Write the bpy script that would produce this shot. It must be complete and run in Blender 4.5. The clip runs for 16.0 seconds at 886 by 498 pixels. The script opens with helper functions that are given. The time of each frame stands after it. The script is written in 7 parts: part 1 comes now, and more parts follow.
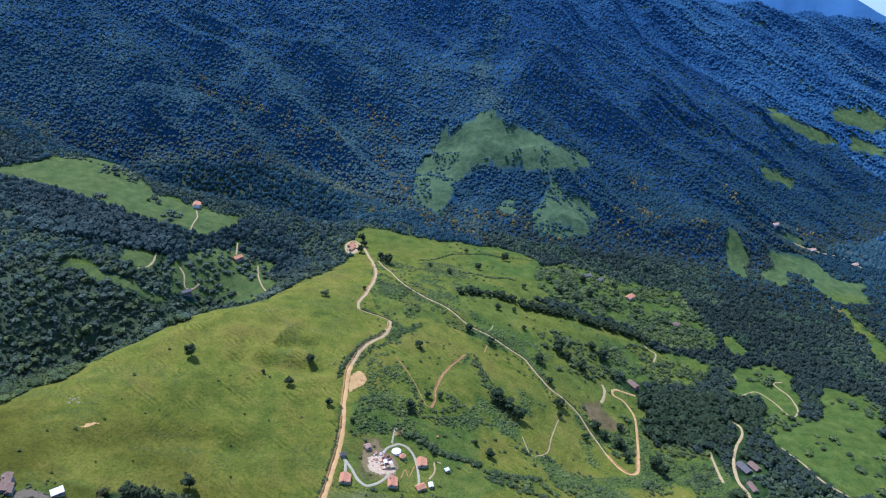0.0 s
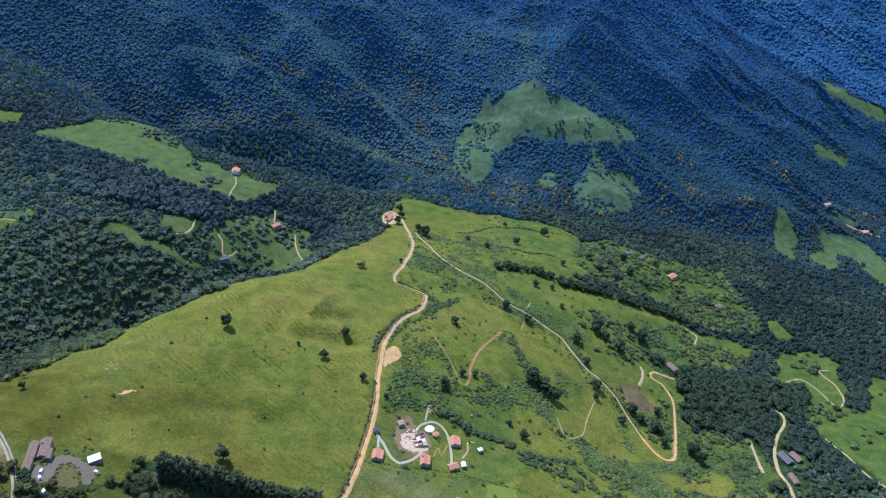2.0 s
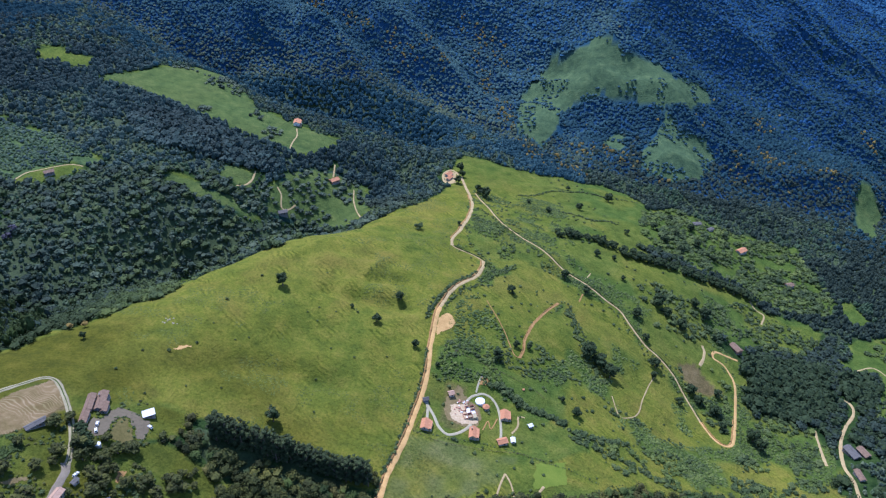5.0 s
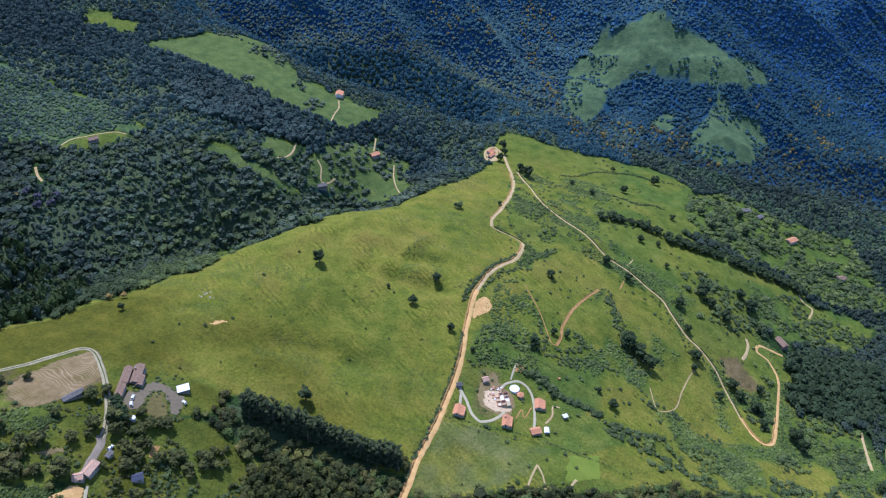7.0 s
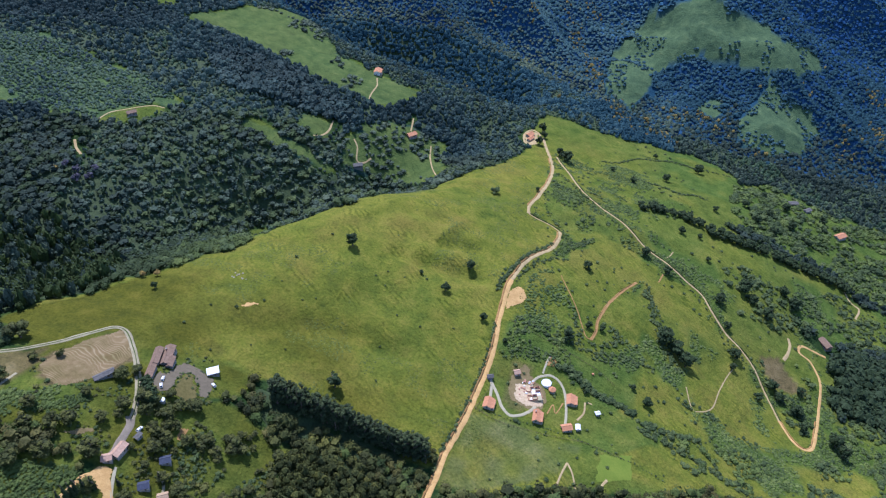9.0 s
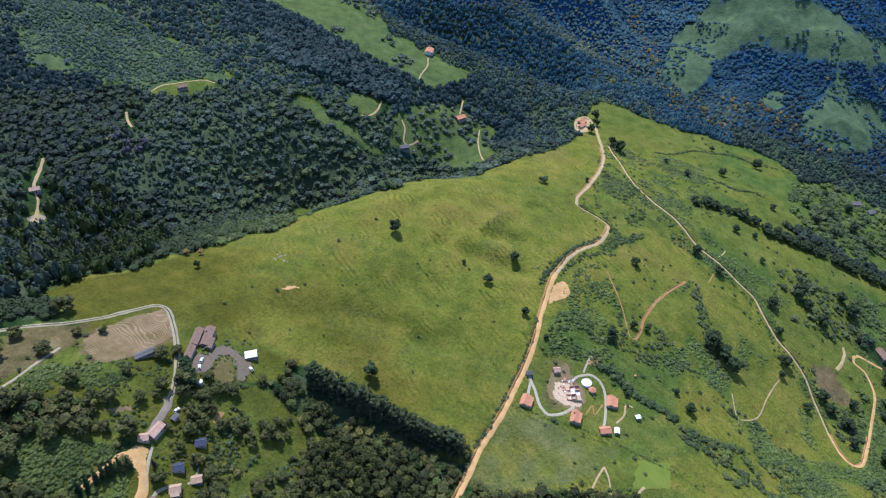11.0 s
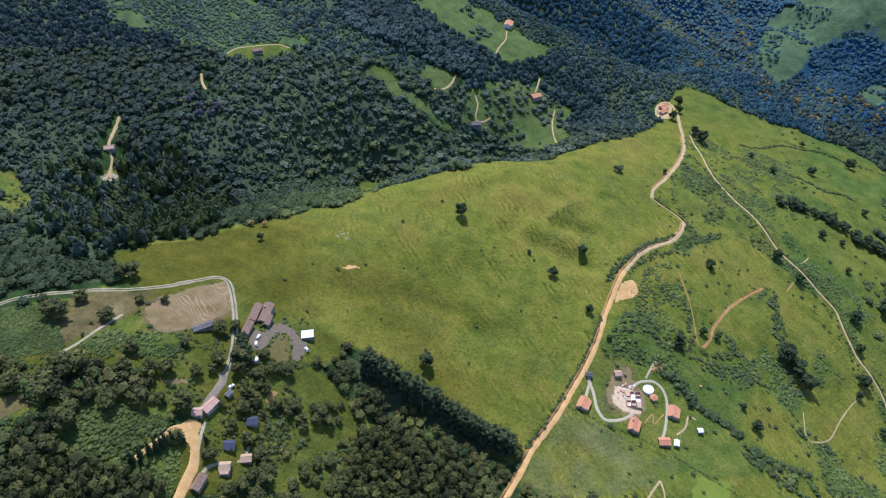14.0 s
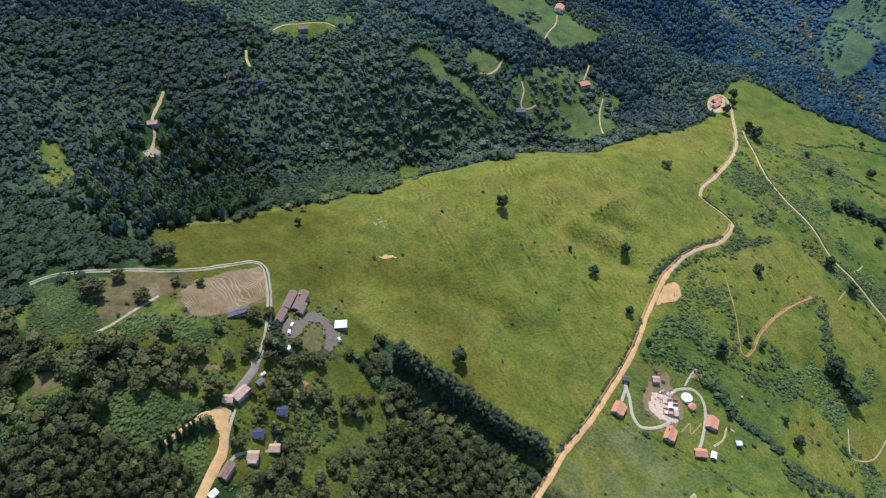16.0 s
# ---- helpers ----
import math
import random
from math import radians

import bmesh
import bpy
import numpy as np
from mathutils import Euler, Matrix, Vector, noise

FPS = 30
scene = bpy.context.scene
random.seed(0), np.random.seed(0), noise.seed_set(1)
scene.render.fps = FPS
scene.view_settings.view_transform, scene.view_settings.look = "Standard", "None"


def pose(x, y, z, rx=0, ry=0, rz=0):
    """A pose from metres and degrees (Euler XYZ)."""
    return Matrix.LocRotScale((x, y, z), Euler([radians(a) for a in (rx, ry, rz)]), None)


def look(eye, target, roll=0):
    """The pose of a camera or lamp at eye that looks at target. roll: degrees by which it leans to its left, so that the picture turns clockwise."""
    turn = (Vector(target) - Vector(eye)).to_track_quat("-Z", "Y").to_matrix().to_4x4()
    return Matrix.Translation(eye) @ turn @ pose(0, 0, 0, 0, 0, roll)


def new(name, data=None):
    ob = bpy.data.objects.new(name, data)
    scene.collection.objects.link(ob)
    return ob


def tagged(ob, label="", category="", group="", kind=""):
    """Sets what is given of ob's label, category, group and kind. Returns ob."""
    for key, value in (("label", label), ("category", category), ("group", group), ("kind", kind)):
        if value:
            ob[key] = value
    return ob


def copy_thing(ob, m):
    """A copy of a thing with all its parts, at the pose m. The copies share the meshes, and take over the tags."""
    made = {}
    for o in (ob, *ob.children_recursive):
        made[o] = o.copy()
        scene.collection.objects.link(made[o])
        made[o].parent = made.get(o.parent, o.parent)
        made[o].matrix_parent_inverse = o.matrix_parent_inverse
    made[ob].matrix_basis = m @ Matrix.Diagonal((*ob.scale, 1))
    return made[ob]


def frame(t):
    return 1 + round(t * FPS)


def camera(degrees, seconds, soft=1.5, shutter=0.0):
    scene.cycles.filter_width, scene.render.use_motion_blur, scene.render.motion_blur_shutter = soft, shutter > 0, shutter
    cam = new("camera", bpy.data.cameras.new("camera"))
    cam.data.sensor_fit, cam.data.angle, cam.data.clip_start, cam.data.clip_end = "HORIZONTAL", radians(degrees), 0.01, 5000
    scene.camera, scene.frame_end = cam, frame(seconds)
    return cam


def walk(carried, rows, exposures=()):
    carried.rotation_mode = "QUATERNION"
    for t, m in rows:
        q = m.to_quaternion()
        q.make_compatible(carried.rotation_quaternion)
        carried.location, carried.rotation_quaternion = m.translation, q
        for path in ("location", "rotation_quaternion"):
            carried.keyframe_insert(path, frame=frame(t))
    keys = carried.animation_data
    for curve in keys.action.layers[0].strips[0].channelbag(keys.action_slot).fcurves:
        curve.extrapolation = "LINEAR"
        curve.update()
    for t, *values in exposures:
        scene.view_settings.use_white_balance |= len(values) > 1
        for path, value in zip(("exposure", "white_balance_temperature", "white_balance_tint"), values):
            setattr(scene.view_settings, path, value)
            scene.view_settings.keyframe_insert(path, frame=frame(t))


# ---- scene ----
cam = camera(63.53, 16.0, soft=1.25)
PATH = [
    (0.0, look((0.00, -0.00, 391.20), (-0.00, 447.37, 167.90), -0.09)),
    (0.5, look((-0.43, 4.00, 391.57), (-6.71, 448.84, 163.37), -0.07)),
    (1.0, look((-1.24, 7.79, 391.63), (-13.32, 449.83, 158.27), -0.05)),
    (1.5, look((-2.07, 11.69, 391.60), (-20.35, 450.77, 153.13), -0.02)),
    (2.0, look((-2.94, 15.51, 391.99), (-27.66, 451.41, 148.31), 0.02)),
    (2.5, look((-3.42, 19.18, 392.71), (-34.39, 451.71, 143.79), 0.01)),
    (3.0, look((-3.81, 22.95, 393.44), (-41.09, 451.98, 139.40), 0.03)),
    (3.5, look((-4.25, 26.80, 393.78), (-48.16, 452.22, 134.78), 0.02)),
    (4.0, look((-4.94, 30.66, 394.24), (-55.12, 452.40, 130.38), 0.03)),
    (6.5, look((-8.13, 49.62, 396.49), (-89.20, 451.26, 109.94), -0.02)),
    (7.0, look((-9.47, 53.23, 396.83), (-96.11, 450.88, 106.37), 0.02)),
    (7.5, look((-10.77, 56.95, 397.05), (-102.50, 450.62, 102.76), 0.06)),
    (8.0, look((-12.06, 60.65, 397.20), (-108.19, 450.73, 99.54), 0.08)),
    (8.5, look((-13.36, 64.21, 397.36), (-114.23, 450.60, 96.48), 0.08)),
    (9.0, look((-14.59, 67.84, 397.56), (-121.13, 450.09, 93.37), 0.07)),
    (11.5, look((-21.19, 85.48, 399.58), (-159.62, 443.73, 79.44), -0.03)),
    (12.0, look((-23.20, 88.86, 399.91), (-167.73, 441.82, 76.60), -0.02)),
    (12.5, look((-24.82, 92.26, 400.46), (-175.04, 439.94, 74.03), -0.02)),
    (13.0, look((-26.65, 95.39, 400.78), (-182.56, 437.82, 71.48), -0.03)),
    (13.5, look((-28.70, 98.50, 400.86), (-189.08, 436.13, 68.77), -0.02)),
    (14.0, look((-30.68, 101.79, 401.10), (-195.65, 434.22, 66.03), -0.01)),
    (14.5, look((-32.55, 105.17, 401.27), (-202.28, 432.20, 63.28), -0.02)),
    (15.0, look((-34.77, 108.57, 401.51), (-208.95, 430.08, 60.49), -0.03)),
    (15.5, look((-37.03, 111.45, 401.67), (-215.23, 427.79, 57.91), -0.01)),
    (16.0, look((-39.43, 114.41, 401.91), (-221.36, 425.44, 55.27), 0.01)),
]
walk(cam, PATH, [(0.0, 0.35, 4980, 22), (16.0, 0.33, 5360, 23)])

# ---- light ----
SUN_WAY = Vector((-0.30, 0.44, 1.0)).normalized()   # towards the sun
world = bpy.data.worlds.new("sky")
scene.world = world
world.use_nodes = True
wn = world.node_tree.nodes
sky = wn.new("ShaderNodeTexSky")
sky.sky_type = "NISHITA"
sky.sun_disc = False
sky.sun_elevation = math.asin(SUN_WAY.z)
sky.sun_rotation = math.atan2(SUN_WAY.x, SUN_WAY.y)
sky.altitude = 1200
world.node_tree.links.new(sky.outputs["Color"], wn["Background"].inputs["Color"])
wn["Background"].inputs["Strength"].default_value = 0.15
sun = new("sun", bpy.data.lights.new("sun", "SUN"))
sun.data.energy, sun.data.angle, sun.data.color = 4.0, radians(0.5), (1.0, 0.95, 0.86)
sun.matrix_world = look(SUN_WAY * 900, (0, 0, 0))


# ---- materials ----
def material(name, base, rough=0.8, metal=0.0, spec=0.3):
    """A node material; returns it, its nodes, its links and its shader."""
    m = bpy.data.materials.new(name)
    m.use_nodes = True
    n, l = m.node_tree.nodes, m.node_tree.links
    p = n["Principled BSDF"]
    p.inputs["Base Color"].default_value = (*base, 1)
    p.inputs["Roughness"].default_value = rough
    p.inputs["Metallic"].default_value = metal
    p.inputs["Specular IOR Level"].default_value = spec
    return m, n, l, p


def noise_node(n, l, scale, detail=4.0, rough=0.6, coords=None, seed=0.0):
    k = n.new("ShaderNodeTexNoise")
    k.noise_dimensions = "3D"
    k.inputs["Scale"].default_value, k.inputs["Detail"].default_value, k.inputs["Roughness"].default_value = scale, detail, rough
    if coords is None:
        coords = n.new("ShaderNodeNewGeometry").outputs["Position"]
    l.new(coords, k.inputs["Vector"])
    return k.outputs["Fac"]


def ramp(n, l, fac, stops):
    r = n.new("ShaderNodeValToRGB")
    el = r.color_ramp.elements
    while len(el) < len(stops):
        el.new(0.5)
    for e, (at, c) in zip(el, stops):
        e.position, e.color = at, (*c, 1)
    l.new(fac, r.inputs["Fac"])
    return r.outputs["Color"]


def mix(n, l, fac, a, b, how="MIX"):
    k = n.new("ShaderNodeMix")
    k.data_type, k.blend_type = "RGBA", how
    for value, at in ((fac, 0), (a, 6), (b, 7)):
        if isinstance(value, bpy.types.NodeSocket):
            l.new(value, k.inputs[at])
        elif at == 0:
            k.inputs[at].default_value = value
        else:
            k.inputs[at].default_value = (*value, 1)
    return k.outputs[2]


def bumped(n, l, p, height, strength=0.5, distance=0.1):
    b = n.new("ShaderNodeBump")
    b.inputs["Strength"].default_value, b.inputs["Distance"].default_value = strength, distance
    l.new(height, b.inputs["Height"])
    l.new(b.outputs["Normal"], p.inputs["Normal"])


def mottled(name, dark, light, scale, rough=0.85, bump=0.05, fine=6.0, spec=0.3, metal=0.0):
    """A surface with large stains and fine grain between two colours."""
    m, n, l, p = material(name, dark, rough, metal, spec)
    co = n.new("ShaderNodeTexCoord").outputs["Object"]
    big, small = noise_node(n, l, scale, 5, 0.65, co), noise_node(n, l, scale * fine, 3, 0.6, co)
    both = n.new("ShaderNodeMath")
    both.operation = "MULTIPLY_ADD"
    l.new(big, both.inputs[0])
    both.inputs[1].default_value = 0.6
    half = n.new("ShaderNodeMath")
    half.operation = "MULTIPLY"
    l.new(small, half.inputs[0])
    half.inputs[1].default_value = 0.4
    l.new(half.outputs[0], both.inputs[2])
    l.new(ramp(n, l, both.outputs[0], [(0.32, dark), (0.68, light)]), p.inputs["Base Color"])
    if bump:
        bumped(n, l, p, small, 0.6, bump)
    return m


def attribute(n, name):
    a = n.new("ShaderNodeAttribute")
    a.attribute_name = name
    return a.outputs["Fac"]


def land_material():
    """Pasture, scrub, crops and bare soil, laid out by the attributes of the ground; far colours hold haze."""
    m, n, l, p = material("land", (0.1, 0.14, 0.03), 0.95, 0, 0.05)
    broad, mid, fine = noise_node(n, l, 0.011, 5, 0.62), noise_node(n, l, 0.075, 5, 0.65), noise_node(n, l, 0.55, 4, 0.7)
    # the broad tone contrast also stands in for shading on the swells
    grass = ramp(n, l, broad, [(0.34, (0.080, 0.124, 0.018)), (0.50, (0.168, 0.181, 0.023)), (0.66, (0.262, 0.234, 0.040))])
    tuft = ramp(n, l, mid, [(0.30, (0.048, 0.080, 0.016)), (0.50, (0.150, 0.170, 0.023)), (0.72, (0.270, 0.232, 0.046))])
    grass = mix(n, l, 0.55, grass, tuft)
    # the bright end also paints highlights of sunlit tussocks
    speck = ramp(n, l, fine, [(0.30, (0.38, 0.44, 0.36)), (0.52, (1, 1, 1)), (0.75, (1.45, 1.36, 1.2))])
    grass = mix(n, l, 0.65, grass, speck, "MULTIPLY")
    # narrow terraces trodden by cattle, in patches; bands hold darker grass and painted highlights
    treads = n.new("ShaderNodeTexWave")
    treads.wave_type, treads.bands_direction = "BANDS", "DIAGONAL"
    for key, value in (("Scale", 0.10), ("Distortion", 9.0), ("Detail", 2.0), ("Detail Scale", 0.6), ("Detail Roughness", 0.6)):
        treads.inputs[key].default_value = value
    l.new(n.new("ShaderNodeNewGeometry").outputs["Position"], treads.inputs["Vector"])
    where = ramp(n, l, noise_node(n, l, 0.045, 4, 0.7), [(0.50, (0, 0, 0)), (0.64, (1, 1, 1))])
    ledge = mix(n, l, where, (1, 1, 1), ramp(n, l, treads.outputs["Fac"], [(0.16, (0.36, 0.46, 0.36)), (0.42, (1.0, 1.0, 1.0)), (0.9, (1.32, 1.24, 1.1))]))
    grass = mix(n, l, 0.58, grass, ledge, "MULTIPLY")
    dry = ramp(n, l, noise_node(n, l, 0.022, 4, 0.65), [(0.50, (0, 0, 0)), (0.70, (0.55, 0.55, 0.55))])
    grass = mix(n, l, dry, grass, mix(n, l, 0.7, (0.165, 0.135, 0.030), speck, "MULTIPLY"))
    lush = ramp(n, l, mid, [(0.30, (0.052, 0.090, 0.017)), (0.55, (0.094, 0.140, 0.026)), (0.75, (0.145, 0.178, 0.038))])
    lush = mix(n, l, 0.6, lush, speck, "MULTIPLY")
    soil = ramp(n, l, mid, [(0.30, (0.085, 0.068, 0.030)), (0.55, (0.165, 0.118, 0.058)), (0.75, (0.240, 0.182, 0.100))])
    soil = mix(n, l, 0.5, soil, speck, "MULTIPLY")
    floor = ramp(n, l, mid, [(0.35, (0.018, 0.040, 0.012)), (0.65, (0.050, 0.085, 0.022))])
    c = mix(n, l, attribute(n, "lush"), grass, lush)
    meadow = ramp(n, l, mid, [(0.30, (0.080, 0.104, 0.032)), (0.55, (0.130, 0.148, 0.050)), (0.75, (0.190, 0.192, 0.080))])
    c = mix(n, l, attribute(n, "pale"), c, mix(n, l, 0.7, meadow, speck, "MULTIPLY"))
    olive = mix(n, l, 0.6, ramp(n, l, mid, [(0.30, (0.060, 0.065, 0.010)), (0.55, (0.100, 0.100, 0.012)), (0.75, (0.140, 0.125, 0.018))]), speck, "MULTIPLY")
    c = mix(n, l, attribute(n, "dull"), c, olive)
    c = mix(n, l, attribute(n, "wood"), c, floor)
    c = mix(n, l, attribute(n, "soil"), c, soil)
    # far grass and far wood floor carry the blue of haze in their colour
    alp_haze = ramp(n, l, mid, [(0.30, (0.052, 0.090, 0.046)), (0.55, (0.090, 0.142, 0.064)), (0.75, (0.136, 0.188, 0.080))])
    floor_haze = mix(n, l, attribute(n, "wood"), alp_haze, (0.026, 0.070, 0.105))
    c = mix(n, l, attribute(n, "alp_haze"), c, floor_haze)
    l.new(c, p.inputs["Base Color"])
    both = n.new("ShaderNodeMath")
    both.operation = "MULTIPLY_ADD"
    l.new(mid, both.inputs[0])
    both.inputs[1].default_value = 2.2
    l.new(fine, both.inputs[2])
    bumped(n, l, p, both.outputs[0], 0.9, 1.3)
    return m


def ploughed_material():
    """Dry soil with the curved lines that the plough left."""
    m, n, l, p = material("ploughed_soil", (0.3, 0.22, 0.13), 0.95, 0, 0.1)
    at = n.new("ShaderNodeNewGeometry").outputs["Position"]
    waves = n.new("ShaderNodeTexWave")
    waves.wave_type, waves.bands_direction = "BANDS", "Y"
    for key, value in (("Scale", 0.17), ("Distortion", 6.0), ("Detail", 2.0), ("Detail Scale", 0.7), ("Detail Roughness", 0.6)):
        waves.inputs[key].default_value = value
    warp = n.new("ShaderNodeTexNoise")
    warp.inputs["Scale"].default_value, warp.inputs["Detail"].default_value = 0.035, 1.5
    l.new(at, warp.inputs["Vector"])
    swing = n.new("ShaderNodeVectorMath")
    swing.operation = "MULTIPLY_ADD"
    l.new(warp.outputs["Color"], swing.inputs[0])
    swing.inputs[1].default_value = (40, 40, 0)
    l.new(at, swing.inputs[2])
    l.new(swing.outputs[0], waves.inputs["Vector"])
    lines = ramp(n, l, waves.outputs["Fac"], [(0.30, (0.215, 0.150, 0.070)), (0.70, (0.240, 0.172, 0.083)), (0.92, (0.330, 0.252, 0.138))])
    plain = ramp(n, l, noise_node(n, l, 0.35, 6, 0.7, at), [(0.32, (0.190, 0.135, 0.062)), (0.55, (0.250, 0.180, 0.088)), (0.75, (0.320, 0.245, 0.132))])
    lines = mix(n, l, ramp(n, l, noise_node(n, l, 0.055, 3, 0.5, at), [(0.40, (0, 0, 0)), (0.58, (1, 1, 1))]), plain, lines)
    stain = ramp(n, l, noise_node(n, l, 0.09, 4, 0.6, at), [(0.35, (0.66, 0.70, 0.56)), (0.6, (1, 1, 1))])
    l.new(mix(n, l, 0.9, lines, stain, "MULTIPLY"), p.inputs["Base Color"])
    bumped(n, l, p, waves.outputs["Fac"], 0.5, 0.15)
    return m


def leaf_material(name, dark, mean, light, rough=0.75, sheen=0.0, gloss=0.25):
    """Foliage: the tint attribute sets each tree's green, in places also shade or haze, noise the clumps in it."""
    m, n, l, p = material(name, mean, rough, 0, gloss)
    p.inputs["Sheen Weight"].default_value, p.inputs["Sheen Roughness"].default_value = sheen, 0.6
    c = ramp(n, l, attribute(n, "tint"), [(0.0, dark), (0.5, mean), (1.0, light)])
    clump = noise_node(n, l, 0.55, 4, 0.7)
    c = mix(n, l, 0.8, c, ramp(n, l, clump, [(0.30, (0.5, 0.52, 0.5)), (0.55, (1, 1, 1)), (0.78, (1.5, 1.42, 1.3))]), "MULTIPLY")
    l.new(c, p.inputs["Base Color"])
    bumped(n, l, p, noise_node(n, l, 1.6, 3, 0.7), 0.8, 0.5)
    return m


LAND = land_material()
PLOUGHED = ploughed_material()
FOREST_LEAF = leaf_material("forest_leaf", (0.034, 0.054, 0.035), (0.074, 0.108, 0.068), (0.150, 0.186, 0.100))
SHRUB_LEAF = leaf_material("shrub_leaf", (0.034, 0.056, 0.019), (0.068, 0.100, 0.030), (0.130, 0.164, 0.050))
# haze of the middle distance is mixed into these two leaf colours
HAZY_SLOPE_LEAF = leaf_material("hazy_slope_leaf", (0.038, 0.082, 0.096), (0.062, 0.122, 0.136), (0.100, 0.168, 0.156), 0.9, 0.0, 0.03)
HAZY_HILL_LEAF = leaf_material("hazy_hill_leaf", (0.030, 0.053, 0.045), (0.058, 0.096, 0.080), (0.112, 0.158, 0.110))
WARM_LEAF = leaf_material("warm_leaf", (0.034, 0.054, 0.013), (0.068, 0.100, 0.020), (0.135, 0.165, 0.036))
GARDEN_LEAF = leaf_material("garden_leaf", (0.028, 0.035, 0.009), (0.066, 0.076, 0.017), (0.148, 0.146, 0.030))
EUCALYPT_LEAF = leaf_material("eucalypt_leaf", (0.030, 0.044, 0.016), (0.052, 0.074, 0.026), (0.090, 0.116, 0.040))
DRY_LEAF = leaf_material("dry_leaf", (0.056, 0.058, 0.014), (0.102, 0.096, 0.024), (0.160, 0.146, 0.038))
CROP_LEAF = leaf_material("crop_leaf", (0.060, 0.092, 0.020), (0.104, 0.146, 0.030), (0.165, 0.205, 0.048))
# blue aerial haze painted in; darks bluer as hazed shadow, lights greener
HAZY_MOUNTAIN_LEAF = leaf_material("hazy_mountain_leaf", (0.033, 0.088, 0.190), (0.049, 0.134, 0.252), (0.084, 0.186, 0.272), 0.9, 0.0, 0.03)
PALE_LEAF = leaf_material("pale_leaf", (0.060, 0.100, 0.048), (0.095, 0.145, 0.068), (0.140, 0.190, 0.090))
YELLOW_LEAF = leaf_material("yellow_flower", (0.19, 0.130, 0.034), (0.33, 0.23, 0.058), (0.48, 0.35, 0.09))
DARK_LEAF = leaf_material("dark_leaf", (0.024, 0.042, 0.014), (0.038, 0.062, 0.019), (0.062, 0.090, 0.027))
# shade and haze in the gaps between far crowns, painted as a colour
GAP_SHADE_LEAF = leaf_material("gap_shade_leaf", (0.026, 0.070, 0.138), (0.035, 0.088, 0.162), (0.042, 0.100, 0.172), 0.9, 0.0, 0.03)
PALE_STONE = mottled("pale_stone", (0.30, 0.27, 0.19), (0.46, 0.42, 0.31), 0.8, 0.9, 0.05, 6, 0.2)
BRIGHT_GRASS = mottled("bright_grass", (0.110, 0.160, 0.022), (0.175, 0.215, 0.032), 0.12, 0.95, 0.1, 9, 0.05)
BARK = mottled("bark", (0.09, 0.065, 0.045), (0.22, 0.18, 0.14), 1.5)

TUSSOCK = leaf_material("tussock", (0.060, 0.088, 0.013), (0.100, 0.124, 0.015), (0.150, 0.158, 0.024))
VIOLET_LEAF = leaf_material("violet_flower", (0.066, 0.062, 0.082), (0.090, 0.084, 0.110), (0.130, 0.122, 0.155))

# haze painted as the ridge's blue; the sheet behind glows as bright haze
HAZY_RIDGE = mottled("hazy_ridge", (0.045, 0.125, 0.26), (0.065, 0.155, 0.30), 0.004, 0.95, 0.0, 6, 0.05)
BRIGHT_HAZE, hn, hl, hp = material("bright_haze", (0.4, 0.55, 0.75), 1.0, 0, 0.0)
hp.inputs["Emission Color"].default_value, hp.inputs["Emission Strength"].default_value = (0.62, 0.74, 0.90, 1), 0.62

# ---- the land ----
# rounded swells and dips of the land: x, y, radius, height
HILL_SWELLS = [(-170, 380, 95, -1), (-250, 150, 130, 6), (-120, 545, 100, -3), (-295, 420, 125, 3), (-305, 275, 115, 22), (-175, 270, 115, -15), (-230, 555, 120, 22), (-150, 150, 130, -6), (-180, 455, 105, -3), (-245, 335, 95, 4)]
WEST_SWELLS = [(-770, 1080, 200, 38), (-575, 910, 285, 18), (-700, 300, 260, -10), (-345, 580, 125, 1), (-800, 600, 275, 3), (-450, 330, 135, -7), (-525, 615, 160, -5), (-415, 790, 180, 3), (-525, 450, 135, -18), (-415, 485, 130, -8), (-615, 540, 155, -5), (-420, 250, 140, 10)]
EAST_SWELLS = [(200, 200, 240, -3), (40, 455, 120, 0), (450, 500, 245, -11), (0, 150, 200, -11), (300, 350, 210, -9), (115, 565, 125, -5), (-45, 385, 120, -7), (-30, 550, 100, 11), (180, 515, 135, -33), (-65, 485, 90, 1)]
NORTH_SWELLS = [(600, 800, 250, -4), (30, 715, 155, 6), (140, 1015, 240, 2), (275, 635, 150, -15), (-320, 1105, 320, 8), (-260, 795, 155, -8), (340, 845, 145, -8), (-45, 865, 155, -1), (-135, 660, 145, 15), (-290, 685, 130, -20), (210, 820, 125, -1), (110, 770, 135, 6), (475, 760, 165, -6), (290, 740, 115, -18), (-130, 910, 180, -2)]
MOUNDS = [HILL_SWELLS, WEST_SWELLS, EAST_SWELLS, NORTH_SWELLS]
def soft(v, lo, hi, k):
    """Clamp v between lo and hi with rounded ends."""
    v = np.asarray(v, float)
    return lo + k * np.logaddexp(0, (v - lo) / k) - k * np.logaddexp(0, (v - hi) / k)


